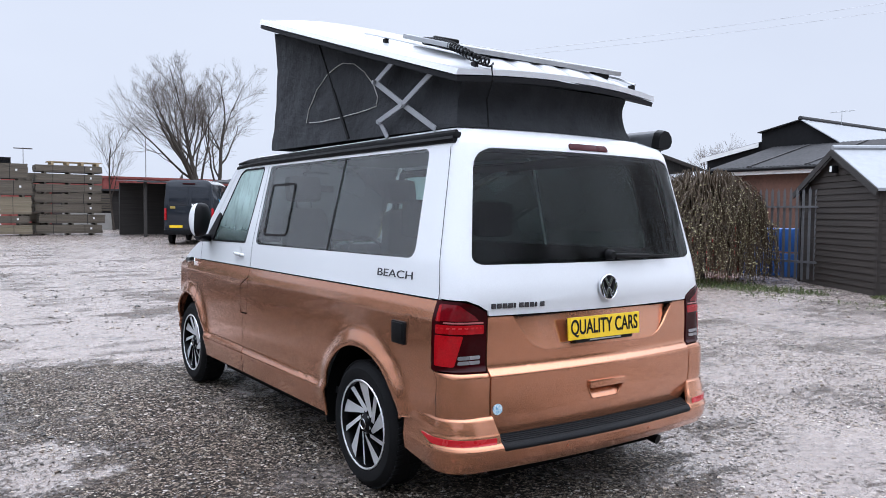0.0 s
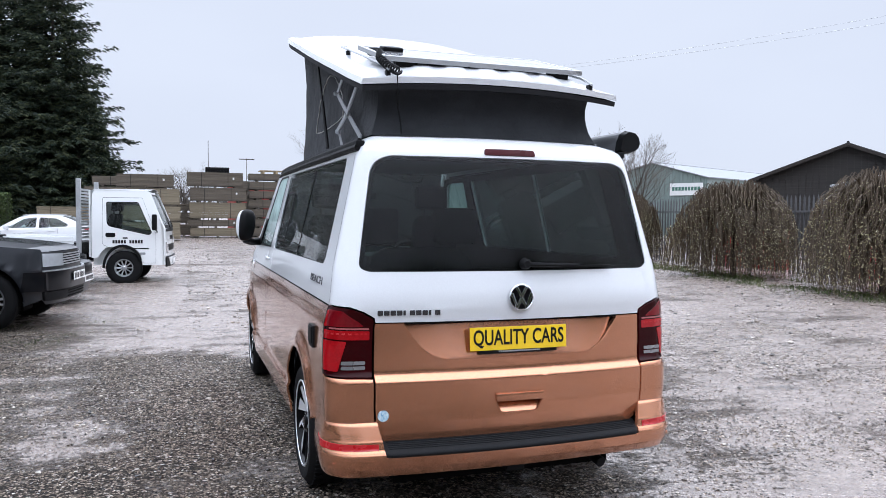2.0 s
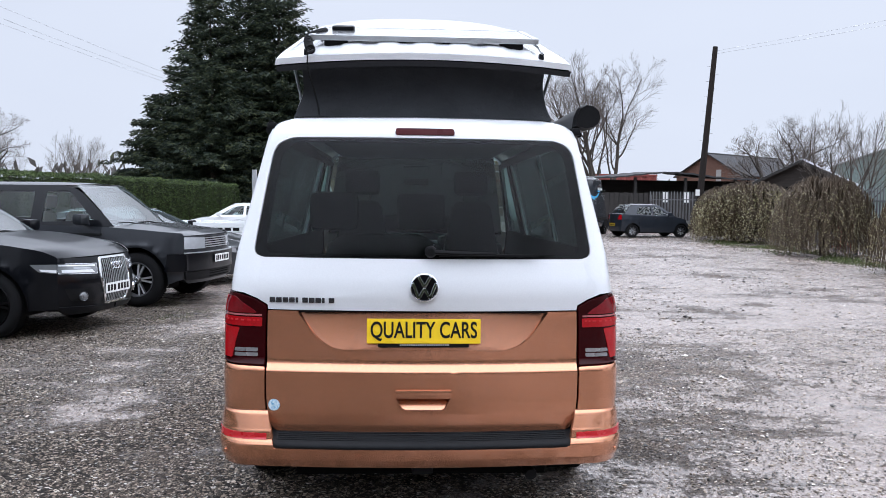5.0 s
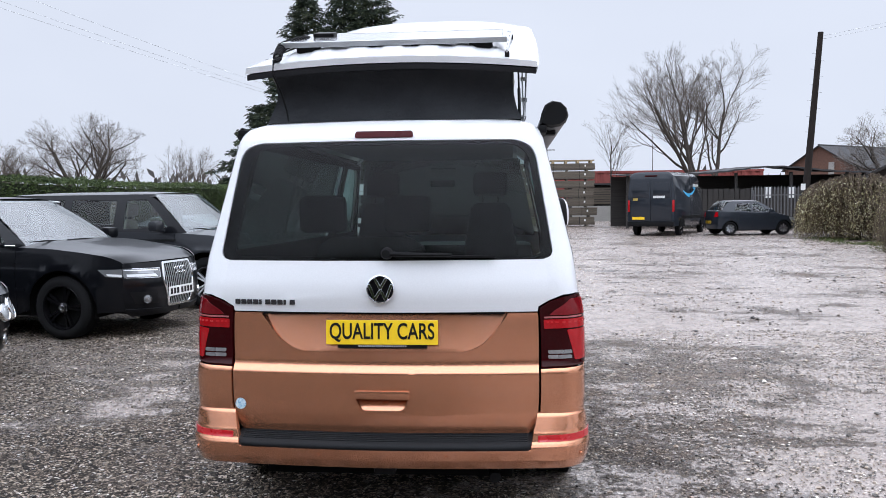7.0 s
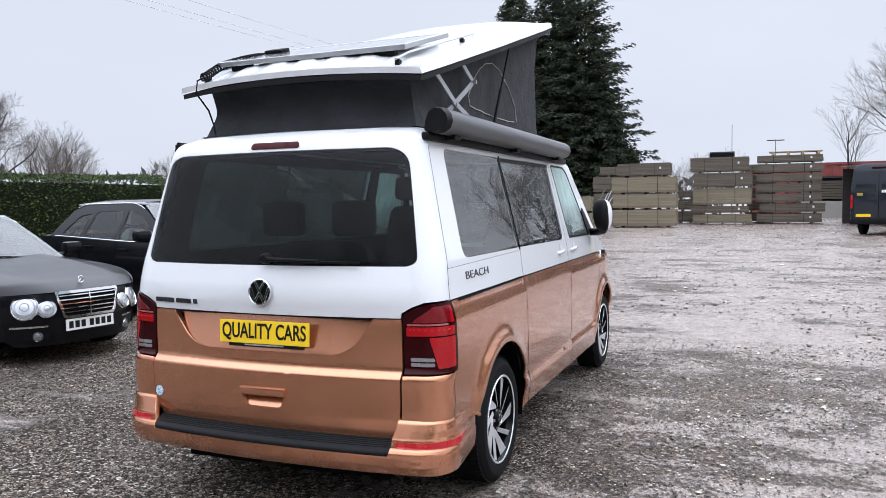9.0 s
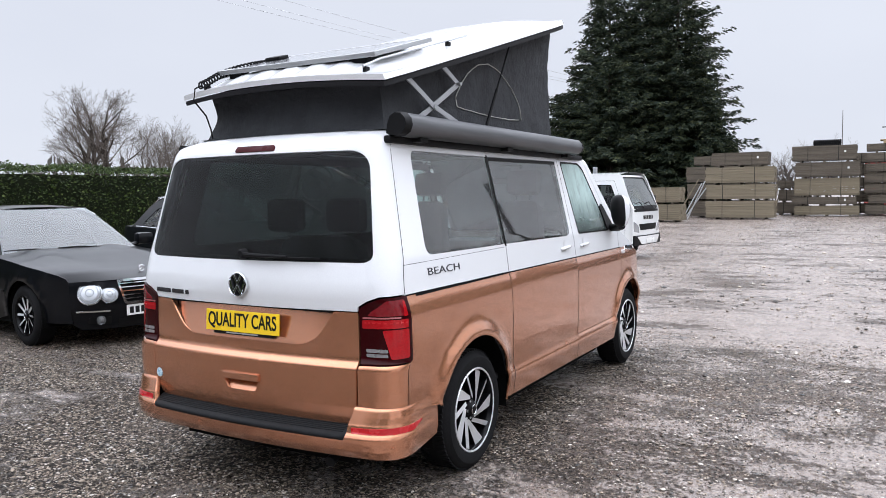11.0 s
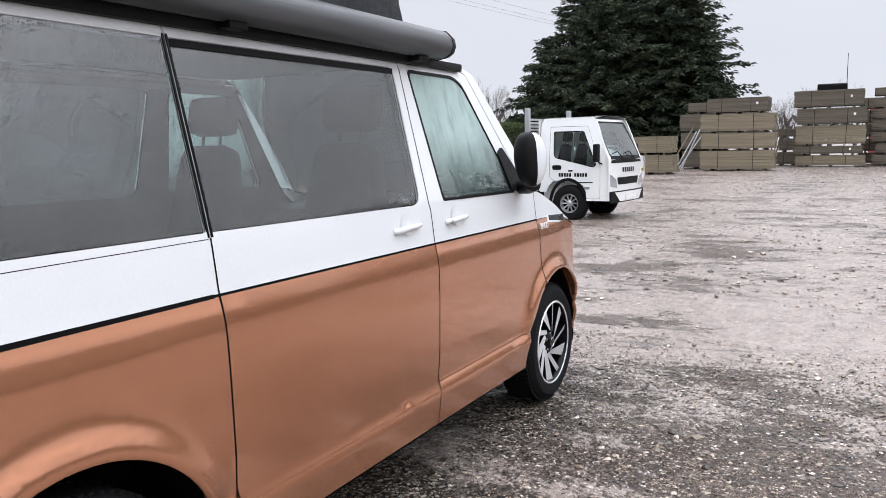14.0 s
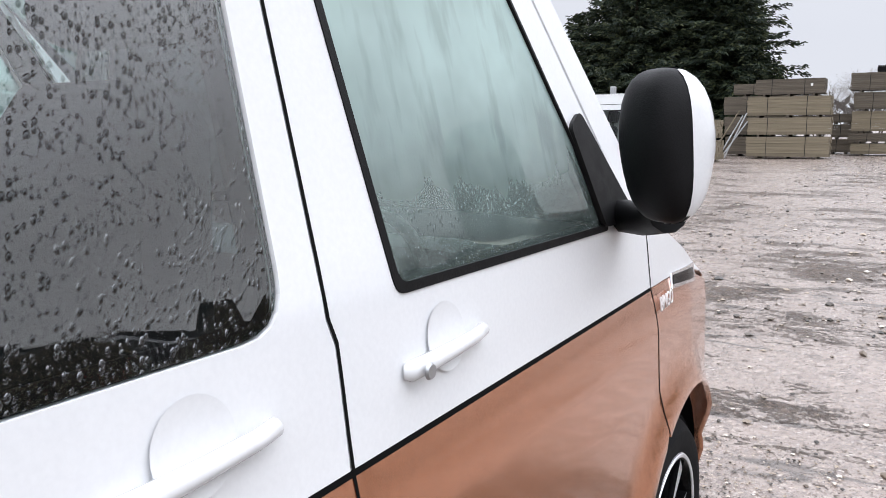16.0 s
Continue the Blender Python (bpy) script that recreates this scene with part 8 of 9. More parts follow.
def conifer(x, y, h, r, seed, low=0.0):
    g = random.Random(seed)
    z0 = ground_z(x, y)
    t = thing("conifer", Matrix.Translation((x, y, z0)), "tall dark green conifer with ragged drooping sprays", "tree", "conifers")
    bm = bmesh.new()
    pipe_path(bm, [(0, 0, 0), (0.05, 0, h * 0.4), (0, 0.05, h * 0.97)], [0.32, 0.20, 0.03], 8)
    part("trunk", bm, BARK, t, "", True)
    P, D, L = [], [], []
    nb = int(60 * h)
    for i in range(nb):
        f = (i + g.random()) / nb
        z = low + (h - low) * f ** 1.05
        up = 1 - f
        reach = r * (up ** 0.62) * min(1.0, 0.72 + f * 1.6) * g.uniform(0.5, 1.08) + 0.3
        if g.random() < 0.10:
            reach *= 1.35
        az = g.uniform(0, 2 * math.pi)
        d = Vector((math.cos(az), math.sin(az), 0))
        lift = g.uniform(0.05, 0.35) + 0.3 * f
        n = max(4, int(reach * 4.4))
        for k in range(n):
            u = (k + g.random()) / n
            u = 0.28 + 0.72 * u
            p = d * reach * u + Vector((0, 0, z + lift * reach * u - 0.22 * reach * u * u))
            for q in range(7):
                a2 = az + g.uniform(-1.3, 1.3)
                dd = Vector((math.cos(a2), math.sin(a2), g.uniform(-0.35, 0.45)))
                P.append(p + Vector((g.uniform(-.16, .16), g.uniform(-.16, .16), g.uniform(-.12, .12))))
                D.append(dd)
                L.append(g.uniform(0.20, 0.46) * (0.7 + 0.3 * up))
    leaf_mesh("crown", P, D, L, np.array(L) * 0.15, CONIFER, t, 0.28, seed)
    return t


for args in ((-10.2, 51.0, 15.4, 4.2, 1), (-7.9, 52.2, 16.0, 4.2, 2), (-5.7, 51.0, 16.2, 4.3, 3), (-13.0, 50.0, 8.0, 3.7, 4), (-4.3, 50.2, 8.8, 3.3, 6), (-9.6, 49.0, 10.0, 4.6, 7)):
    conifer(*args)


def bare_tree_mesh(name, h, seed, spread=0.55, levels=6, kids=3, stem=0.24, lean=0.0, multi=1):
    """Trunk and limbs, then a crown of fine twigs, as two meshes."""
    g = random.Random(seed)
    limbs, twigs = ([], []), ([], [])

    def seg(store, a, b, r0, r1, n):
        V, F = store
        d = (b - a).normalized()
        q = d.to_track_quat("Z", "Y").to_matrix()
        k = len(V)
        for p, r in ((a, r0), (b, r1)):
            for i in range(n):
                V.append(p + q @ Vector((r * math.cos(2 * math.pi * i / n), r * math.sin(2 * math.pi * i / n), 0)))
        for i in range(n):
            F.append((k + i, k + (i + 1) % n, k + n + (i + 1) % n, k + n + i))

    def grow(p, d, length, r, lev):
        steps = (8, 6, 5, 4, 3, 2)[lev]
        for i in range(steps):
            bend = Vector((g.uniform(-1, 1), g.uniform(-1, 1), g.uniform(-0.7, 0.7))) * (0.13 + 0.03 * lev)
            d = (d + bend + Vector((0, 0, 0.05))).normalized()
            q = p + d * length / steps
            r1 = max(0.0045, r * (1 - 0.8 / steps))
            seg(limbs if lev < 2 else twigs, p, q, r, r1, 6 if lev < 2 else 3)
            if lev < levels and i >= (2, 1, 1, 0, 0)[lev]:
                for _ in range(1 if g.random() < 0.6 else 2):
                    ax = d.cross(Vector((g.uniform(-1, 1), g.uniform(-1, 1), g.uniform(-1, 1)))).normalized()
                    grow(q, (d + ax * spread * g.uniform(0.75, 1.35)).normalized(), length * (0.66 - 0.34 * i / steps) * g.uniform(0.75, 1.2), max(0.0045, r1 * g.uniform(0.46, 0.66)), lev + 1)
            p, r = q, r1
    for i in range(multi):
        d = Vector((-0.5 + 1.0 * i / (multi - 1) + g.uniform(-0.12, 0.12) if multi > 1 else lean, g.uniform(-0.5, 0.5) if multi > 1 else 0, 1)).normalized()
        grow(Vector((g.uniform(-.2, .2) * (multi > 1), 0, 0)), d, h * (0.66 if multi > 1 else 0.72), stem, 0)
    out = []
    top = max(v.z for v in (twigs[0] or limbs[0]))
    for nm, (V, F), mat in (("trunk", limbs, BARK), ("twig_crown", twigs, TWIG)):
        me = bpy.data.meshes.new(nm)
        me.from_pydata([tuple(v * (h / top)) for v in V], [], F)
        me.materials.append(mat)
        out.append(me)
    return out


def bare_tree(meshes, x, y, turn, scale, label, group="bare trees"):
    t = thing("bare_tree", Matrix.Translation((x, y, ground_z(x, min(y, 70)))) @ Matrix.Rotation(radians(turn), 4, "Z") @ Matrix.Scale(scale, 4), label, "tree", group)
    for me in meshes:
        ob = new(me.name.split(".")[0], me)
        ob.parent = t
    return t


BIG = bare_tree_mesh("big", 11.8, 12, 0.62, 4, 3, 0.20, multi=4)
SMALL = bare_tree_mesh("small", 8.0, 7, 0.55, 3, 3, 0.09)
MULTI = bare_tree_mesh("multi", 7.0, 21, 0.55, 3, 2, 0.08, multi=5)
ROUND = bare_tree_mesh("round", 8.0, 33, 0.95, 4, 3, 0.22, multi=3)
bare_tree(BIG, 16.4, 50.5, 40, 1.0, "large leafless tree with many fine upright twigs")
bare_tree(SMALL, 10.8, 53.0, 0, 1.0, "slim leafless young tree behind the yard")
bare_tree(ROUND, 25.2, 44.0, 10, 0.86, "leafless spreading tree behind the fence")
bare_tree(MULTI, 22.6, 32.5, 0, 0.88, "leafless many-stemmed tree behind the palisade fence")
bare_tree(ROUND, -27.5, 52.5, 80, 1.05, "broad leafless oak beyond the hedge")
bare_tree(MULTI, -22.0, 58.0, 60, 0.95, "leafless many-stemmed tree beyond the hedge")
bare_tree(ROUND, -37.0, 58.0, 200, 0.85, "leafless tree beyond the hedge")
bare_tree(MULTI, -31.0, 40.0, 120, 0.75, "leafless many-stemmed tree beyond the hedge")
bare_tree(MULTI, 2.5, 60.0, 150, 0.75, "leafless scrub tree behind the timber")
bare_tree(MULTI, -1.0, 62.0, 10, 0.65, "leafless scrub tree behind the timber")
bare_tree(MULTI, 42.0, 29.5, 40, 0.95, "leafless tree behind the low roofs")
bare_tree(ROUND, -40.0, 33.0, 20, 1.15, "bushy leafless tree beyond the hedge")
bare_tree(MULTI, -34.0, 33.0, 75, 0.95, "leafless many-stemmed tree beyond the hedge")
bare_tree(MULTI, -46.0, 44.0, 150, 1.2, "leafless many-stemmed tree beyond the hedge")
bare_tree(MULTI, -40.0, 40.0, 100, 0.95, "leafless many-stemmed tree beyond the hedge")
# far woods on the horizon
wp, wd, wl_ = [], [], []
rr = random.Random(9)
for i in range(5200):
    a = radians(rr.uniform(-75, 60))
    dist = rr.uniform(95, 150)
    x, y = 3 + dist * math.sin(a), dist * math.cos(a)
    hgt = 4.2 + 2.2 * noise.noise((a * 9, 0.3, 0.1)) + (1.5 if a < -0.35 else 0)
    wp.append((x, y, rr.uniform(0, 1) ** 0.7 * hgt))
    wd.append((rr.uniform(-.4, .4), rr.uniform(-.4, .4), rr.uniform(0.3, 1)))
    wl_.append(rr.uniform(0.9, 2.0))
WOOD = leaf_material("far_wood", (0.055, 0.050, 0.048), (0.095, 0.090, 0.085), (0.13, 0.125, 0.11), 0.9)
tagged(leaf_mesh("far_woods", wp, wd, wl_, np.array(wl_) * 0.16, WOOD), "hazy grey-brown line of distant woods", "woods", kind="stuff")

# hedge, in clipped lengths
def hedge(x0, y0, x1, y1, h, d, seed):
    ln = math.hypot(x1 - x0, y1 - y0)
    ang = math.atan2(y1 - y0, x1 - x0)
    t = thing("hedge", Matrix.Translation((x0, y0, ground_z(x0, y0))) @ Matrix.Rotation(ang, 4, "Z"), "dense clipped green hedge along the yard's edge", "hedge", "hedges")
    g = random.Random(seed)
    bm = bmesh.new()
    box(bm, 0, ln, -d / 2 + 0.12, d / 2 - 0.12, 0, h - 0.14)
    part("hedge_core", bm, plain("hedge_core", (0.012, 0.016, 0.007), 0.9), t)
    P, D, L = [], [], []
    for i in range(int(ln * 2300)):
        u = g.uniform(0, ln)
        side = g.random()
        wob = 0.10 * noise.noise((u * 0.9, seed, side)) + 0.05 * noise.noise((u * 3.1, seed, 0.2))
        if side < 0.62:
            z = g.uniform(0.05, h)
            p = (u, -d / 2 + wob + 0.06 * noise.noise((u * 2, z * 2, 1)), z)
            dd = (g.uniform(-1, 1), -1, g.uniform(-0.6, 0.9))
        else:
            p = (u, g.uniform(-d / 2, d / 2), h + wob + g.uniform(-0.06, 0.05))
            dd = (g.uniform(-1, 1), g.uniform(-1, 1), g.uniform(0.2, 1.2))
        P.append(p)
        D.append(dd)
        L.append(g.uniform(0.03, 0.072))
    leaf_mesh("foliage", P, D, L, np.array(L) * 0.36, HEDGE, t, 0.1, seed)


for i, (y0, y1) in enumerate(((-4, 6), (6, 16), (16, 26))):
    hedge(-9.0, y0, -9.0, y1, 2.25, 1.2, 40 + i)
hedge(-9.0, 26.0, -6.8, 41.0, 2.3, 1.2, 45)

# weeping willow shrubs
WILLOW = plain("willow_stem", (0.080, 0.056, 0.034), 0.75, grain=3, vary=0.45)
CATKIN = leaf_material("catkin", (0.20, 0.17, 0.08), (0.34, 0.31, 0.17), (0.55, 0.52, 0.36))


def willow_meshes(h, r, seed, inner=0.5, big=1.0):
    g = random.Random(seed)
    V, F, P, D, L = [], [], [], [], []
    for i in range(1150):
        az = g.uniform(0, 2 * math.pi)
        out = r * math.sqrt(g.uniform(0.05, 1.0)) * (1 + 0.12 * math.sin(az * 3 + seed))
        top = h * (0.42 + 0.58 * math.sqrt(max(0.0, 1 - 0.97 * min(1.0, out / r) ** 2.4))) + g.uniform(-0.22, 0.10)
        end = g.uniform(0.02, 0.35) if g.random() < 0.75 else g.uniform(0.35, 1.4)
        pts = []
        n = 9
        sway = g.uniform(-0.25, 0.25)
        for k in range(n + 1):
            u = k / n
            if u < 0.3:
                q = u / 0.3
                rad = out * (0.15 + 0.85 * math.sin(q * math.pi / 2))
                z = h * 0.72 + (top - h * 0.72) * math.sin(q * math.pi * 0.62) / math.sin(math.pi * 0.62)
            else:
                q = (u - 0.3) / 0.7
                rad = out * (1 + 0.10 * q)
                z = top + (end - top) * q ** 1.15
            a = az + sway * u * 0.6 + 0.04 * math.sin(u * 9 + i)
            pts.append(Vector((rad * math.cos(a), rad * math.sin(a), z)))
        rad0 = g.uniform(0.006, 0.013)
        base = len(V)
        for k, p in enumerate(pts):
            rr_ = rad0 * (1.3 - 0.8 * k / n)
            for j in range(3):
                an = 2 * math.pi * j / 3
                V.append((p.x + rr_ * math.cos(an), p.y + rr_ * math.sin(an), p.z))
        for k in range(n):
            for j in range(3):
                F.append((base + 3 * k + j, base + 3 * k + (j + 1) % 3, base + 3 * k + 3 + (j + 1) % 3, base + 3 * k + 3 + j))
        if out > inner * r and g.random() < 0.9:
            for k in range(3, n):
                for _ in range(3 if g.random() < 0.5 else 2):
                    P.append(pts[k].lerp(pts[k + 1], g.random()))
                    D.append((g.uniform(-1, 1), g.uniform(-1, 1), g.uniform(-0.3, 0.9)))
                    L.append(g.uniform(0.022, 0.046) * big)
    me = bpy.data.meshes.new("stem_crown")
    me.from_pydata(V, [], F)
    me.materials.append(WILLOW)
    cat = leaf_mesh("catkin_crown", P, D, L, np.array(L) * 0.48, CATKIN, None, 0.0, seed)
    mc = cat.data
    bpy.data.objects.remove(cat)
    return me, mc


WA, WB, WC = willow_meshes(2.55, 1.55, 3), willow_meshes(2.7, 1.7, 4), willow_meshes(2.5, 1.9, 5, 0.1, 1.7)
for i, (x, y, me, sc) in enumerate(((15.1, 11.1, WA, 0.98), (15.1, 15.6, WB, 0.90), (15.5, 21.8, WA, 0.92), (16.5, 28.9, WC, 0.95), (17.0, 31.6, WC, 0.92))):
    t = thing("weeping_willow", Matrix.Translation((x, y, ground_z(x, y))) @ Matrix.Rotation(i * 1.3, 4, "Z") @ Matrix.Scale(sc, 4), "weeping willow shrub with brown stems and pale catkins", "shrub", "weeping willows")
    bm = bmesh.new()
    pipe_path(bm, [(0, 0, -0.05), (0.04, 0.02, 0.8), (0, 0, 1.6), (0.02, 0, 2.0)], [0.10, 0.075, 0.07, 0.03], 8)
    part("trunk", bm, BARK, t, "", True)
    for m_ in me:
        ob = new(m_.name.split(".")[0], m_)
        ob.parent = t


# ---------------- sheds, barns and fences ----------------
SHEDWOOD = timber("shed_boards", (0.016, 0.0115, 0.0085), (0.040, 0.029, 0.022))
BARNWOOD = timber("barn_boards", (0.022, 0.019, 0.017), (0.058, 0.052, 0.046))
ROOFSHEET = plain("dark_roof_sheet", (0.055, 0.054, 0.055), 0.75, grain=5, vary=0.3, bump=0.2)
GREYSHEET = plain("grey_green_cladding", (0.20, 0.25, 0.23), 0.5, grain=6, vary=0.12)
PALEROOF = plain("pale_metal_roof", (0.27, 0.28, 0.29), 0.55, 0.1, grain=6, vary=0.12)
BRICK = plain("red_brick", (0.115, 0.058, 0.040), 0.85, grain=9, vary=0.35, bump=0.3)
REDSHEET = plain("dull_red_sheet", (0.24, 0.055, 0.045), 0.6, grain=4, vary=0.25)
PALE = plain("palisade_steel", (0.13, 0.13, 0.135), 0.55, 0.4, grain=8, vary=0.25)
DULLGREY = plain("concrete", (0.28, 0.27, 0.25), 0.9, grain=20, vary=0.2, bump=0.3)


def gable_house(name, m, w, ln, eave, apex, wall, roof, label, category, corrugated=True, boards=0, over=0.25, barge=None):
    """A gabled building: its gable stands in the x-z plane of m, facing -y; it runs back along +y."""
    b = thing(name, m, label, category)
    bm = bmesh.new()
    v = [bm.verts.new(p) for p in ((-w / 2, 0, 0), (w / 2, 0, 0), (w / 2, 0, eave), (0, 0, apex), (-w / 2, 0, eave), (-w / 2, ln, 0), (w / 2, ln, 0), (w / 2, ln, eave), (0, ln, apex), (-w / 2, ln, eave))]
    for f in ((0, 1, 2, 3, 4), (5, 9, 8, 7, 6), (0, 4, 9, 5), (1, 6, 7, 2)):
        bm.faces.new([v[i] for i in f])
    part("wall", bm, wall, b)
    slope = math.hypot(w / 2, apex - eave)
    for s in (-1, 1):
        bm = bmesh.new()
        ux, uz = s * (w / 2) / slope, (eave - apex) / slope
        n = max(8, int(ln / 0.14)) if corrugated else 2
        rows = []
        for k in range(n + 1):
            y = -over + (ln + 2 * over) * k / n
            h = 0.03 + (0.03 * (k % 2) if corrugated else 0)
            row = []
            for d in (0.0, (slope + over) * 0.5, slope + over):
                row.append(bm.verts.new((ux * d - uz * 0 + s * 0, y, apex + uz * d + h)))
            for d in (slope + over, 0.0):
                row.append(bm.verts.new((ux * d, y, apex + uz * d - 0.03)))
            rows.append(row)
        for ra, rb_ in zip(rows, rows[1:]):
            for j in range(5):
                bm.faces.new((ra[j], ra[(j + 1) % 5], rb_[(j + 1) % 5], rb_[j]))
        bm.faces.new(rows[0][::-1])
        bm.faces.new(rows[-1])
        part("roof_slope", bm, roof, b)
        if barge:
            bm = bmesh.new()
            m2 = Matrix.Translation(((ux * (slope + over)) / 2, -over - 0.012, apex + uz * (slope + over) / 2 - 0.05)) @ Matrix.Rotation(-math.atan2(uz, ux), 4, "Y")
            box(bm, -(slope + over) / 2, (slope + over) / 2, -0.012, 0.012, -0.075, 0.06, m2)
            part("barge_board", bm, barge, b)
    bm = bmesh.new()
    tube(bm, (0, -over, apex + 0.05), (0, ln + over, apex + 0.05), 0.06, n=8)
    part("ridge", bm, roof, b, "", True)
    if boards:
        n = boards
        for k in range(n):
            z0, z1 = apex * k / n, apex * (k + 1) / n
            hw0 = w / 2 if z0 <= eave else w / 2 * (apex - z0) / (apex - eave)
            hw1 = w / 2 if z1 <= eave else w / 2 * (apex - z1) / (apex - eave)
            bm = bmesh.new()
            a = [bm.verts.new(p) for p in ((-hw0, -0.030, z0), (hw0, -0.030, z0), (hw1, -0.010, z1 - 0.004), (-hw1, -0.010, z1 - 0.004))]
            c = [bm.verts.new((q.co.x, 0.0, q.co.z)) for q in a]
            bm.faces.new(a)
            for j in range(4):
                bm.faces.new((a[j], c[j], c[(j + 1) % 4], a[(j + 1) % 4]))
            part("board", bm, wall, b)
        for s in (-1, 1):
            for k in range(int(n * eave / apex)):
                z0, z1 = apex * k / n, apex * (k + 1) / n
                bm = bmesh.new()
                a = [bm.verts.new(p) for p in ((s * (w / 2 + 0.030), 0, z0), (s * (w / 2 + 0.030), ln, z0), (s * (w / 2 + 0.010), ln, z1 - 0.004), (s * (w / 2 + 0.010), 0, z1 - 0.004))]
                c = [bm.verts.new((s * w / 2, q.co.y, q.co.z)) for q in a]
                bm.faces.new(a)
                for j in range(4):
                    bm.faces.new((a[j], c[j], c[(j + 1) % 4], a[(j + 1) % 4]))
                part("board", bm, wall, b)
    return b


def facing(x, y, ang, z=None):
    """A building's pose: its gable faces the compass direction ang (degrees from +x)."""
    return Matrix.Translation((x, y, ground_z(x, min(y, 70)) if z is None else z)) @ Matrix.Rotation(radians(ang + 90), 4, "Z")


shed = gable_house("garden_shed", facing(16.10, 8.48, 144), 3.34, 3.4, 2.10, 2.92, SHEDWOOD, PALEROOF, "dark stained timber shed with pale felt roof and barge boards", "shed", False, 22, 0.14, BARNWOOD)
bm = bmesh.new()
box(bm, -0.06, 0.06, -0.16, -0.03, 2.44, 2.60, None, 0.02)
lampo = part("flood_light", bm, BLACK, shed, "small black flood light", True)
bm = bmesh.new()
box(bm, -0.045, 0.045, -0.167, -0.16, 2.46, 2.58)
part("lamp_glass", bm, WHITEBOARD, lampo)
for s in (-1, 1):
    bm = bmesh.new()
    box(bm, s * 1.60, s * 1.70, -0.05, 0.02, 0, 2.10)
    part("corner_post", bm, SHEDWOOD, shed)
# low brick workshop with a long corrugated slope, and the dark gable that rises behind it
def sloping_roof(name, parent, x0, x1, y0, y1, z0, z1, mat, pitch=0.15, depth=0.03, thick=0.05):
    """A corrugated sheet rising from z0 at x0 to z1 at x1, its ridges running up the slope."""
    bm = bmesh.new()
    n = int((y1 - y0) / (pitch / 2))
    prev = None
    for k in range(n + 1):
        y = y0 + (y1 - y0) * k / n
        h = depth if k % 2 else 0.0
        ring = [bm.verts.new(q) for q in ((x0, y, z0 + h), (x1, y, z1 + h), (x1, y, z1 - thick), (x0, y, z0 - thick))]
        if prev:
            for j in range(4):
                bm.faces.new((prev[j], prev[(j + 1) % 4], ring[(j + 1) % 4], ring[j]))
        else:
            bm.faces.new(ring)
        prev = ring
    bm.faces.new(prev[::-1])
    return part(name, bm, mat, parent)


low = thing("low_workshop", Matrix.Translation((24.0, 17.4, 0)), "low brick workshop with dark corrugated roof and white fascia", "building")
bm = bmesh.new()
box(bm, 0.30, 3.9, -14.0, -0.12, 0, 3.08)
part("wall", bm, BRICK, low)
sloping_roof("roof_slope", low, -0.05, 4.05, -14.0, 0.0, 3.20, 4.26, ROOFSHEET)
bm = bmesh.new()
box(bm, -0.02, 0.05, -14.0, 0.0, 2.95, 3.13, None, 0.01)
part("fascia", bm, WHITEBOARD, low, "white painted fascia board")
bm = bmesh.new()
tube(bm, (-0.09, -14.0, 3.13), (-0.09, 0.05, 3.13), 0.06, n=8)
part("gutter", bm, BLACK, low, "", True)
bm = bmesh.new()
tube(bm, (-0.02, -0.08, 0), (-0.02, -0.08, 3.1), 0.04, n=8)
part("downpipe", bm, BLACK, low, "", True)
for i in range(6):
    bm = bmesh.new()
    y = -1.6 - i * 2.1
    box(bm, -0.04, 4.02, y - 0.05, y + 0.05, 0.0, 0.03, Matrix.Translation((0, 0, 3.235)) @ Matrix.Shear("XY", 4, (0, 0)) @ Matrix.Rotation(-math.atan2(1.06, 4.1), 4, "Y"))
    part("roof_lap", bm, ROOFSHEET, low)
tall = thing("tall_workshop", Matrix.Translation((28.0, 16.2, 0)), "black-clad gable rising over the low corrugated roof, pale roof slope", "building")
bm = bmesh.new()
prof = [(4.2, 0), (4.2, 3.98), (1.68, 4.44), (1.68, 4.86), (0.0, 5.2), (-1.7, 4.12), (-1.7, 0)]
ends = [[bm.verts.new((x, y, z)) for y, z in prof] for x in (0.0, 9.0)]
bm.faces.new(ends[0])
bm.faces.new(ends[1][::-1])
for k in range(len(prof)):
    a, b = k, (k + 1) % len(prof)
    bm.faces.new((ends[0][a], ends[1][a], ends[1][b], ends[0][b]))
part("wall", bm, plain("black_cladding", (0.012, 0.012, 0.013), 0.7, grain=7, vary=0.3), tall)
for nm, (y0, z0), (y1, z1), mat in (("roof_slope", (-1.95, 3.96), (0.0, 5.2), PALEROOF), ("upper_roof", (0.0, 5.2), (1.78, 4.84), ROOFSHEET), ("side_roof", (1.70, 4.44), (4.4, 3.95), ROOFSHEET)):
    bm = bmesh.new()
    n = 60
    prev = None
    for k in range(n + 1):
        x = -0.15 + 9.3 * k / n
        h = 0.04 + (0.03 if k % 2 else 0)
        ring = [bm.verts.new(q) for q in ((x, y0, z0 + h), (x, y1, z1 + h), (x, y1, z1 + 0.005), (x, y0, z0 + 0.005))]
        if prev:
            for j in range(4):
                bm.faces.new((prev[j], prev[(j + 1) % 4], ring[(j + 1) % 4], ring[j]))
        else:
            bm.faces.new(ring)
        prev = ring
    bm.faces.new(prev[::-1])
    part(nm, bm, mat, tall)
bm = bmesh.new()
tube(bm, (-0.15, 0.0, 5.27), (9.1, 0.0, 5.27), 0.09, n=8)
part("ridge", bm, ROOFSHEET, tall, "", True)
bm = bmesh.new()
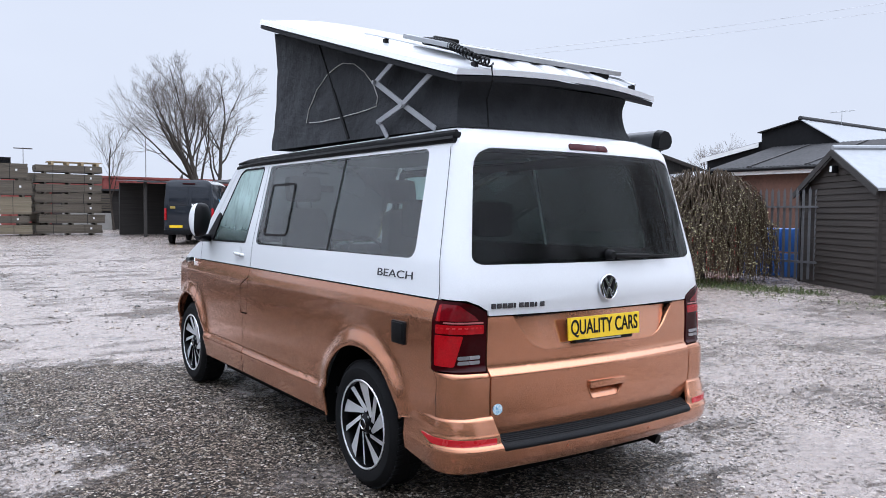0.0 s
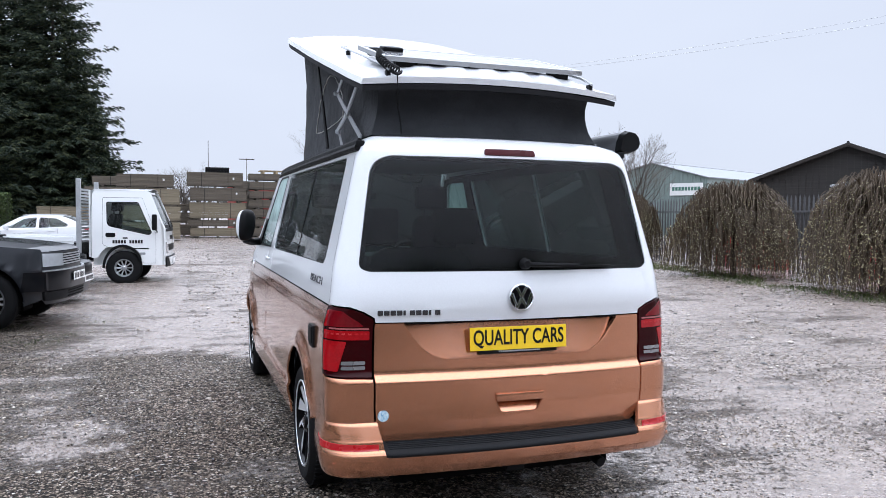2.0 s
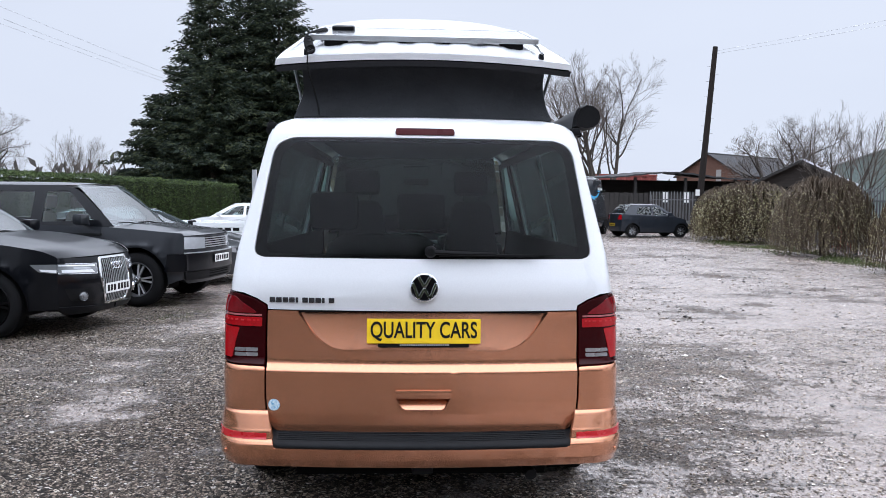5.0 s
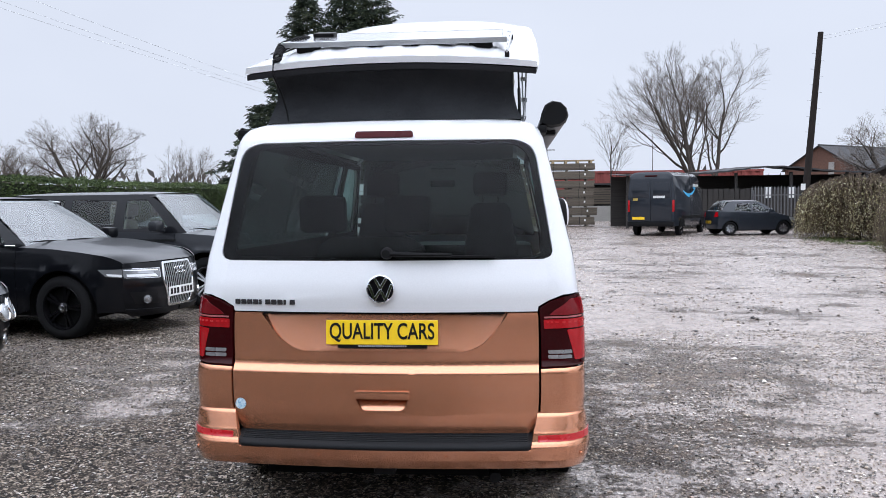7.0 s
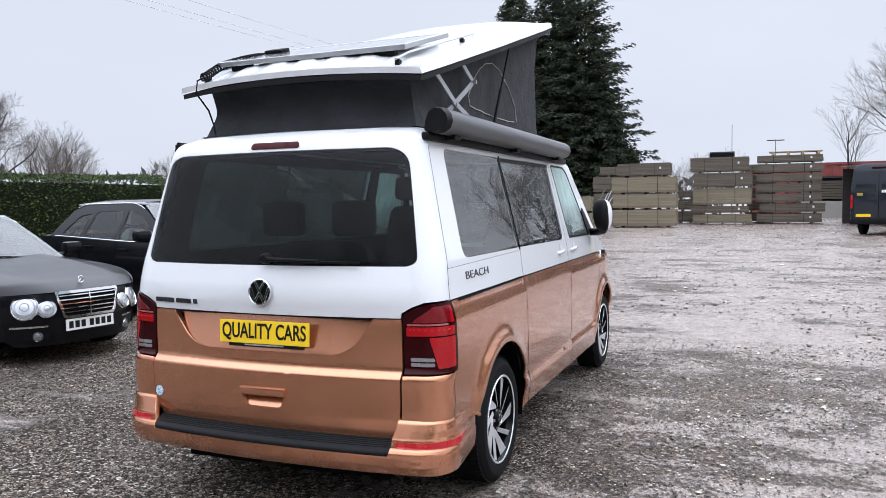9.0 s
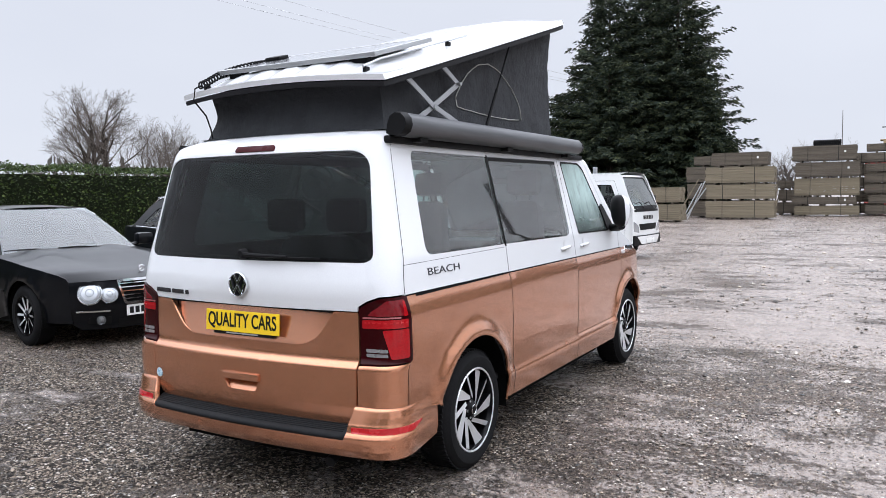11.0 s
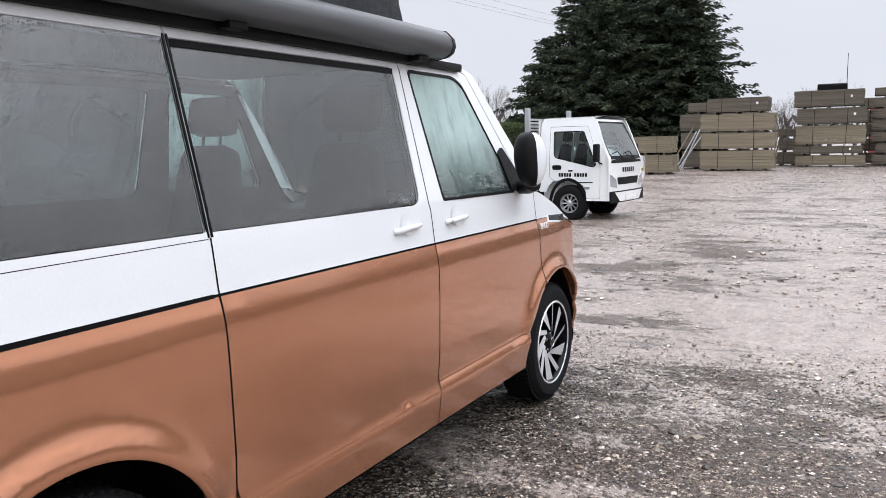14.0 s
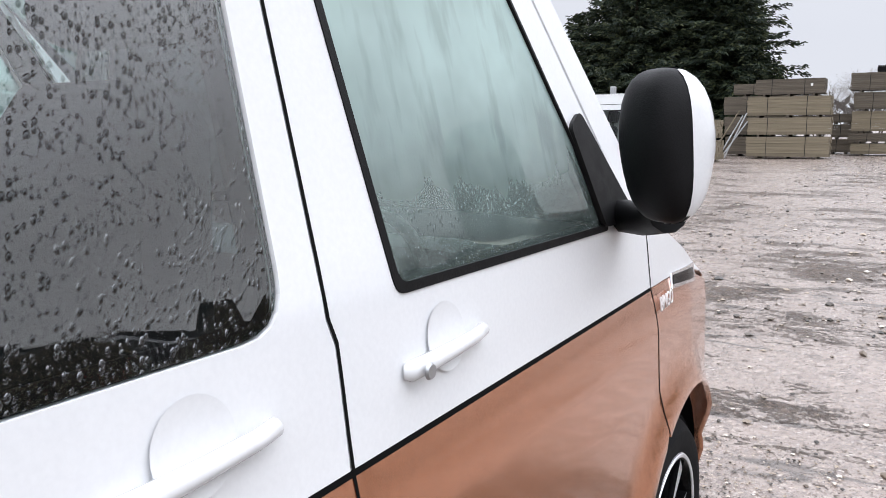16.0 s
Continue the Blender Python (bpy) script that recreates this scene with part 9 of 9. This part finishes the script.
v = [bm.verts.new((x, y, z)) for x in (-0.19, -0.155) for y, z in ((1.70, 4.46), (1.70, 4.28), (4.45, 3.78), (4.45, 3.96))]
for f in ((0, 1, 2, 3), (4, 7, 6, 5), (0, 4, 5, 1), (1, 5, 6, 2), (2, 6, 7, 3), (3, 7, 4, 0)):
    bm.faces.new([v[i] for i in f])
part("barge_board", bm, WHITEBOARD, tall, "white painted barge board")
aer = new("roof_aerial")
aer.parent = tall
bm = bmesh.new()
tube(bm, (2.5, -0.2, 5.2), (2.5, -0.2, 5.75), 0.015, n=6)
tube(bm, (2.5, -0.75, 5.72), (2.5, 0.3, 5.72), 0.01, n=6)
for k in range(5):
    tube(bm, (2.3, -0.6 + 0.18 * k, 5.72), (2.7, -0.6 + 0.18 * k, 5.72), 0.006, n=5)
part("aerial_rods", bm, STEEL, aer)
side = thing("side_shelter", Matrix.Translation((27.0, 17.7, 0)), "low lean-to with grey sheet roof beside the workshop", "shed")
sloping_roof("sheet_roof", side, 0.0, 4.5, 0.0, 6.3, 2.95, 3.75, PALEROOF)
bm = bmesh.new()
box(bm, 0.3, 4.2, 0.1, 6.1, 0, 2.85)
part("wall", bm, BARNWOOD, side)
barn = gable_house("timber_barn", facing(29.0, 25.0, 222), 7.2, 12.0, 3.35, 4.75, BARNWOOD, ROOFSHEET, "weathered dark timber barn with shallow sheet roof", "barn", True, 0, 0.4, SHEDWOOD)
for i in range(26):
    bm = bmesh.new()
    x = -3.5 + i * 0.27
    zt = 4.70 - abs(x + 0.1) * 0.389
    box(bm, x, x + 0.235, -0.03, -0.004, 0, zt)
    part("board", bm, BARNWOOD, barn)
bm = bmesh.new()
box(bm, 0.5, 0.75, -0.30, -0.03, 3.15, 3.35, None, 0.03)
part("wall_lamp", bm, WHITEBOARD, barn)
grn = gable_house("metal_warehouse", facing(35.5, 49.0, 205), 9.0, 22.0, 4.3, 5.5, GREYSHEET, PALEROOF, "grey-green sheet metal warehouse with low pitched roof", "warehouse", True, 0, 0.15)
for i in range(44):
    bm = bmesh.new()
    x = -4.5 + i * 0.205
    box(bm, x, x + 0.07, -0.05, 0.0, 0.0, 5.4 - abs(x) * 0.267)
    part("cladding_rib", bm, GREYSHEET, grn)
bm = bmesh.new()
box(bm, 1.6, 4.2, -0.12, -0.06, 3.0, 3.9)
sg = part("sign_board", bm, WHITEBOARD, grn, "white sign board")
for a, b in bars(9, 2.2, 0.3):
    bm = bmesh.new()
    box(bm, 2.9 + a, 2.9 + b, -0.135, -0.12, 3.35, 3.62)
    part("sign_bar", bm, plain("green_ink", (0.06, 0.16, 0.12), 0.5), sg)
bk = gable_house("brick_store", facing(25.4, 55.5, 215), 5.5, 9.5, 3.6, 5.2, BRICK, ROOFSHEET, "brick store with dark sheet roof", "building", True, 0, 0.2)
bm = bmesh.new()
box(bm, 0.7, 1.1, -0.05, 0.0, 1.6, 4.0)
part("flue", bm, DULLGREY, bk)
hut = gable_house("dark_hut", facing(22.8, 37.0, 235), 4.2, 6.0, 2.7, 3.75, SHEDWOOD, PALEROOF, "dark timber hut with pale roof edges", "hut", True, 12, 0.35, BARNWOOD)
bm = bmesh.new()
box(bm, -0.7, 0.7, -0.06, -0.02, 1.5, 2.4)
wv = part("window", bm, GLOSSBLACK, hut)
for x in (-0.35, 0.0, 0.35):
    bm = bmesh.new()
    box(bm, x - 0.02, x + 0.02, -0.075, -0.06, 1.5, 2.4)
    part("glazing_bar", bm, BARNWOOD, wv)
bung = gable_house("bungalow", facing(-88.0, 122.0, 0), 9.0, 24.0, 2.6, 5.2, BRICK, plain("brown_roof_tiles", (0.13, 0.10, 0.085), 0.8, grain=12, vary=0.3), "brown-roofed bungalow with chimney beyond the hedge", "house", False)
bung.matrix_world = Matrix.Translation((-74.0, 84.0, -0.6)) @ Matrix.Rotation(radians(-40), 4, "Z")
bm = bmesh.new()
box(bm, -0.4, 0.4, 10.0, 10.8, 4.8, 6.2)
ch = part("chimney", bm, BRICK, bung)
bm = bmesh.new()
tube(bm, (0, 10.4, 6.2), (0, 10.4, 6.7), 0.13, 0.10, n=10)
part("chimney_pot", bm, BRICK, ch)

# open lean-to and hoarding behind the cars
lt = thing("open_shed", Matrix.Translation((16.8, 41.5, ground_z(0, 41.5))), "low open-fronted dark shed with sheet roof", "shed")
bm = bmesh.new()
rows = []
for i in range(40):
    x = -7.5 + 15.5 * i / 39
    rows.append([bm.verts.new((x, y, 2.85 + 0.18 * (y + 1.2) / 5 + 0.35 * math.exp(-((x - 0.5) / 2.5) ** 2) + 0.03 * (i % 2))) for y in (-1.2, 4.0)])
for ra, rb_ in zip(rows, rows[1:]):
    bm.faces.new((ra[0], ra[1], rb_[1], rb_[0]))
    a2 = [bm.verts.new(v.co - Vector((0, 0, 0.08))) for v in (ra[0], rb_[0])]
    bm.faces.new((ra[0], rb_[0], a2[1], a2[0]))
part("sheet_roof", bm, ROOFSHEET, lt)
for x in (-7.0, -4.2, -1.4, 1.4, 4.2, 7.4):
    bm = bmesh.new()
    box(bm, x - 0.07, x + 0.07, -0.9, -0.76, 0, 2.9)
    part("post", bm, BARNWOOD, lt)
bm = bmesh.new()
box(bm, -7.3, 7.8, 3.6, 3.75, 0, 2.9)
part("back_wall", bm, BARNWOOD, lt)
for i in range(34):
    bm = bmesh.new()
    x = -4.6 + i * 0.27
    box(bm, x, x + 0.235, -1.45, -1.42, 0.1, 2.05 + 0.03 * math.sin(i * 3.1))
    part("hoarding_board", bm, BARNWOOD, lt)
for x in (-0.1, 1.05):
    bm = bmesh.new()
    box(bm, x, x + 0.32, -1.48, -1.455, 1.55, 2.1)
    part("notice", bm, WHITEBOARD, lt, "white notice")
# sheds and gate at the yard's end
es = thing("lean_to_store", Matrix.Translation((12.0, 55.0, ground_z(0, 55))), "dark boarded store beside the gap at the yard's end", "shed")
bm = bmesh.new()
box(bm, -4.0, 5.0, 0, 4, 0, 2.6)
part("wall", bm, BARNWOOD, es)
bm = bmesh.new()
box(bm, -4.3, 5.3, -0.4, 4.3, 2.6, 2.72)
part("flat_roof", bm, ROOFSHEET, es)
bm = bmesh.new()
box(bm, -4.0, -1.0, -0.5, -0.3, 0, 1.1)
part("concrete_panel", bm, DULLGREY, es)
for i in range(7):
    bm = bmesh.new()
    z = 1.25 + i * 0.17
    box(bm, -4.0, -1.0, -0.42, -0.38, z, z + 0.13)
    part("fence_board", bm, TIMBER[1], es)
gt = thing("field_gate", Matrix.Translation((13.2, 53.6, ground_z(0, 53))), "pale wooden gate leaning at the store", "gate")
for i in range(5):
    bm = bmesh.new()
    box(bm, -0.9, 0.9, 0, 0.05, 0.15 + i * 0.22, 0.25 + i * 0.22)
    part("rail", bm, TIMBER[2], gt)
bm = bmesh.new()
tube(bm, (-0.85, -0.02, 0.15), (0.85, -0.02, 1.1), 0.035, n=6)
part("brace", bm, TIMBER[2], gt)
rc = thing("red_container", Matrix.Translation((14.0, 60.0, ground_z(0, 60))), "dull red corrugated steel container wall behind the timber", "container")
bm = bmesh.new()
rows = []
for i in range(110):
    x = -9 + 18 * i / 109
    off = 0.06 if (i // 2) % 2 else 0.0
    rows.append([bm.verts.new((x, off, 0)), bm.verts.new((x, off, 3.7)), bm.verts.new((x, 2.4, 3.75))])
for ra, rb_ in zip(rows, rows[1:]):
    bm.faces.new((ra[0], rb_[0], rb_[1], ra[1]))
    bm.faces.new((ra[1], rb_[1], rb_[2], ra[2]))
part("side_wall", bm, REDSHEET, rc)
bm = bmesh.new()
box(bm, -9.05, 9.05, -0.03, 0.1, 3.62, 3.78)
part("top_rail", bm, REDSHEET, rc)

# palisade fence behind the willows, and at the corner by the pole
def palisade(x0, y0, x1, y1, h=2.15):
    ln = math.hypot(x1 - x0, y1 - y0)
    f = thing("palisade_fence", Matrix.Translation((x0, y0, ground_z(x0, (y0 + y1) / 2))) @ Matrix.Rotation(math.atan2(y1 - y0, x1 - x0), 4, "Z"), "grey steel palisade fence with pointed pales", "fence", "palisade fences")
    bm = bmesh.new()
    w = 0.034
    v = [bm.verts.new(p) for p in ((-w, 0, 0.05), (w, 0, 0.05), (w, 0, h - 0.10), (0, 0, h), (-w, 0, h - 0.10), (-w * 0.5, -0.02, 0.05), (w * 0.5, -0.02, 0.05), (w * 0.5, -0.02, h - 0.12), (-w * 0.5, -0.02, h - 0.12))]
    for q in ((0, 1, 2, 3, 4), (5, 8, 7, 6), (0, 5, 6, 1), (0, 4, 8, 5), (1, 6, 7, 2), (4, 3, 2, 7, 8)):
        bm.faces.new([v[i] for i in q])
    first = part("pale", bm, PALE, f)
    n = int(ln / 0.155)
    for i in range(1, n):
        ob = new("pale", first.data)
        ob.parent = f
        ob.location = (i * 0.155, 0, 0.012 * math.sin(i * 1.7))
    for z in (0.45, h - 0.45):
        bm = bmesh.new()
        box(bm, 0, ln, 0.0, 0.05, z - 0.025, z + 0.025)
        part("rail", bm, PALE, f)
    for i in range(int(ln / 2.75) + 1):
        bm = bmesh.new()
        box(bm, i * 2.75 - 0.04, i * 2.75 + 0.04, 0.05, 0.13, 0, h - 0.2)
        part("post", bm, PALE, f)


palisade(16.6, 8.6, 17.0, 24.0)
palisade(17.0, 24.0, 18.6, 33.0)
palisade(17.6, 37.2, 21.5, 34.0)
palisade(15.6, 38.6, 17.6, 37.2)
REDPLASTIC = plain("red_plastic", (0.42, 0.035, 0.035), 0.45, grain=6, vary=0.15)
BLUEPLASTIC = plain("blue_plastic", (0.02, 0.09, 0.30), 0.45, grain=6, vary=0.15)
for i, (x, y, mat, nm) in enumerate(((17.8, 10.1, BLUEPLASTIC, "blue"), (17.9, 11.3, BLUEPLASTIC, "blue"), (18.0, 12.5, REDPLASTIC, "red"), (18.0, 14.0, REDPLASTIC, "red"), (18.1, 17.6, REDPLASTIC, "red"), (17.9, 18.9, REDPLASTIC, "red"), (18.3, 25.6, REDPLASTIC, "red"))):
    t = thing("plastic_barrier", Matrix.Translation((x, y, 0)) @ Matrix.Rotation(radians(90 + 4 * i), 4, "Z"), "%s plastic water barrier behind the fence" % nm, "barrier", "plastic barriers")
    for k in range(2):
        bm = bmesh.new()
        box(bm, -0.55, 0.55, -0.2, 0.2, 0.02 + k * 0.62, 0.60 + k * 0.62, None, 0.06)
        b = part("barrier_block", bm, mat, t, "", True)
        for q in (-0.28, 0.28):
            bm = bmesh.new()
            lathe(bm, [(0.0, -0.212), (0.06, -0.212), (0.07, -0.20)], 14, "y")
            bmesh.ops.translate(bm, verts=bm.verts, vec=(q, 0, 0.32 + k * 0.62))
            part("moulding", bm, DARK, b)
bd = thing("board_fence", Matrix.Translation((17.6, 25.4, ground_z(0, 25))) @ Matrix.Rotation(radians(80), 4, "Z"), "dark red-brown boarded gate between the willows", "gate")
for i in range(9):
    bm = bmesh.new()
    box(bm, i * 0.16 - 0.7, i * 0.16 - 0.56, 0, 0.03, 0.05, 1.9)
    part("gate_board", bm, timber("red_brown_boards", (0.06, 0.022, 0.016), (0.10, 0.04, 0.03)), bd)

# telegraph pole and wires
pol = thing("telegraph_pole", Matrix.Translation((17.15, 36.2, ground_z(0, 36.2))), "dark wooden telegraph pole with step irons", "pole")
bm = bmesh.new()
tube(bm, (0, 0, -0.1), (0.68, 0, 9.15), 0.17, 0.12, n=14)
part("shaft", bm, plain("creosoted_wood", (0.022, 0.018, 0.016), 0.8, grain=9, vary=0.3, stretch=(8, 8, 0.6)), pol, "", True)
for i in range(11):
    bm = bmesh.new()
    z = 4.6 + i * 0.36
    x = z * 0.0743
    s = 1 if i % 2 else -1
    tube(bm, (x + s * 0.10, 0, z), (x + s * 0.30, 0, z), 0.010, n=6)
    part("step_iron", bm, STEEL, pol)
bm = bmesh.new()
box(bm, -0.15, 0.05, -0.20, -0.17, 1.9, 2.2)
part("notice", bm, WHITEBOARD, pol, "white notice")


def wire(a, b, sag, label):
    a, b = Vector(a), Vector(b)
    bm = bmesh.new()
    pipe_path(bm, [a.lerp(b, i / 24) - Vector((0, 0, sag * 4 * (i / 24) * (1 - i / 24))) for i in range(25)], 0.007, 4)
    tagged(part("overhead_wire", bm, STEEL), label, "wire", "overhead wires")


for dz in (0.0, -0.45):
    wire((17.83, 36.2, 9.1 + dz * 0.3), (42.0, 12.5, 12.4 + dz), 0.5, "thin overhead wire hung from the telegraph pole")
for dx in (0.0, 0.8, 2.2):
    wire((-18.0 + dx, 2.0, 9.4), (-9.8 + dx * 0.6, 66.0, 9.2), 0.5, "thin overhead wire above the hedge")
for x, y, h, tp in ((6.6, 62.0, 5.7, True), (3.6, 60.0, 6.8, False), (15.0, 62.0, 7.0, False)):
    m_ = thing("thin_mast", Matrix.Translation((x, y, ground_z(0, y))), "thin mast rising behind the timber stacks", "mast", "masts")
    bm = bmesh.new()
    tube(bm, (0, 0, 0), (0, 0, h), 0.04, 0.02, n=6)
    part("mast_tube", bm, BARK, m_)
    if tp:
        bm = bmesh.new()
        box(bm, -0.6, 0.6, -0.03, 0.03, h - 0.12, h - 0.05)
        part("cross_arm", bm, BARK, m_)

# ---------------- grass verge, weeds and loose stones ----------------
GRASS = leaf_material("grass_blade", (0.030, 0.045, 0.012), (0.075, 0.105, 0.028), (0.17, 0.17, 0.075))
rr = random.Random(11)
P, D, L = [], [], []
for i in range(15000):
    y = rr.uniform(6.0, 30)
    x = 14.3 + 0.07 * (y - 8) + rr.gauss(0, 0.55) + 0.5 * noise.noise((y * 0.5, 0, 0))
    if noise.noise((x * 0.9, y * 0.5, 3)) < -0.12:
        continue
    P.append((x, y, ground_z(x, y) - 0.01))
    D.append((rr.uniform(-.8, .8), rr.uniform(-.8, .8), 1))
    L.append(rr.uniform(0.05, 0.13))
for i in range(1100):
    cx, cy = rr.choice([(-0.2, 9.3), (0.2, 9.9), (0.3, 11.0), (-1.5, 12.9), (-3, 9.0), (-0.8, 10.8)])
    x, y = rr.gauss(cx, 0.22), rr.gauss(cy, 0.16)
    P.append((x, y, -0.01))
    D.append((rr.uniform(-.8, .8), rr.uniform(-.8, .8), 1))
    L.append(rr.uniform(0.012, 0.045))
tagged(leaf_mesh("grass", P, D, L, np.array(L) * 0.10, GRASS, None, 0.2, 3), "short ragged grass and weeds on the gravel's edge", "grass", kind="stuff")

STONE = Mat("loose_stone")
sr = STONE.n.new("ShaderNodeNewGeometry").outputs["Random Per Island"]
STONE.set(color=STONE.ramp(sr, [(0.0, (0.012, 0.010, 0.008)), (0.30, (0.065, 0.050, 0.037)), (0.6, (0.19, 0.148, 0.108)), (0.85, (0.38, 0.31, 0.24)), (1.0, (0.62, 0.57, 0.51))]), rough=STONE.ramp(sr, [(0.0, 0.22), (1.0, 0.5)]), spec=0.5)
base_v = np.array([(1, 0, 0), (-1, 0, 0), (0, 1, 0), (0, -1, 0), (0, 0, 1), (0, 0, -1), (.62, .62, .45), (-.62, .62, .45), (-.62, -.62, .45), (.62, -.62, .45)], float)
base_f = [(0, 6, 9), (6, 2, 7), (7, 1, 8), (8, 3, 9), (6, 7, 4), (7, 8, 4), (8, 9, 4), (9, 6, 4), (0, 2, 6), (2, 1, 7), (1, 3, 8), (3, 0, 9), (0, 5, 2), (2, 5, 1), (1, 5, 3), (3, 5, 0)]


def stones(name, n, region, size, label, seed):
    r = np.random.RandomState(seed)
    P = []
    while len(P) < n:
        x, y = region(r)
        if 2.2 < x < 3.7 and 2.9 < y < 7.3:
            continue
        if noise.noise((x * 0.55, y * 0.4, 7.0)) < r.uniform(-0.7, 0.25):
            continue
        P.append((x, y, ground_z(x, y)))
    P = np.array(P)
    s = size * r.lognormal(0, 0.36, n)
    m = base_v[None] * s[:, None, None] * r.uniform(0.6, 1.25, (n, 1, 3)) * np.array([1, 1, 0.6]) * r.uniform(0.82, 1.18, (n, len(base_v), 1))
    a = r.uniform(0, 2 * math.pi, n)[:, None]
    V = np.stack([m[:, :, 0] * np.cos(a) - m[:, :, 1] * np.sin(a) + P[:, 0:1], m[:, :, 0] * np.sin(a) + m[:, :, 1] * np.cos(a) + P[:, 1:2], m[:, :, 2] + P[:, 2:3] + s[:, None] * 0.1], 2).reshape(-1, 3)
    F = (np.array(base_f)[None] + (np.arange(n) * len(base_v))[:, None, None]).reshape(-1, 3)
    me = bpy.data.meshes.new(name)
    me.from_pydata(V.tolist(), [], F.tolist())
    me.materials.append(STONE.m)
    tagged(new(name, me), label, "gravel", kind="stuff")


stones("gravel", 95000, lambda r: (r.uniform(-3.0, 9.5), r.uniform(0.6, 8.5)), 0.0062, "loose wet gravel strewn over the yard", 5)
stones("pebbles", 4200, lambda r: (r.uniform(-9, 14), r.uniform(1.0, 20)), 0.0115, "larger wet stones scattered over the yard", 6)
stones("mud_clods", 9000, lambda r: (r.uniform(1.5, 17), r.uniform(5.5, 40)), 0.0165, "small dark clods of mud and stones trodden into the yard", 8)


# ---------------- behind the camera, mirrored in the glass ----------------
bare_tree(ROUND, -6.0, -24.0, 30, 1.6, "tall leafless tree across the lane")
bare_tree(BIG, 6.0, -27.0, 75, 1.25, "tall leafless tree across the lane")
bare_tree(ROUND, 15.0, -22.0, 140, 1.5, "tall leafless tree across the lane")
bare_tree(BIG, 27.0, -6.0, 210, 1.0, "leafless tree by the workshops")
bare_tree(MULTI, -1.0, -20.0, 20, 1.3, "tall leafless tree across the lane")
bare_tree(MULTI, 10.5, -21.0, 110, 1.35, "tall leafless tree across the lane")
bare_tree(ROUND, 1.5, -25.0, 250, 1.5, "tall leafless tree across the lane")
bare_tree(ROUND, 21.0, -17.0, 20, 1.3, "tall leafless tree across the lane")
# unseen hedge stands in for dark woodland, added to darken the reflections
hedge(24.0, -16.0, -16.0, -16.0, 3.6, 1.6, 61)
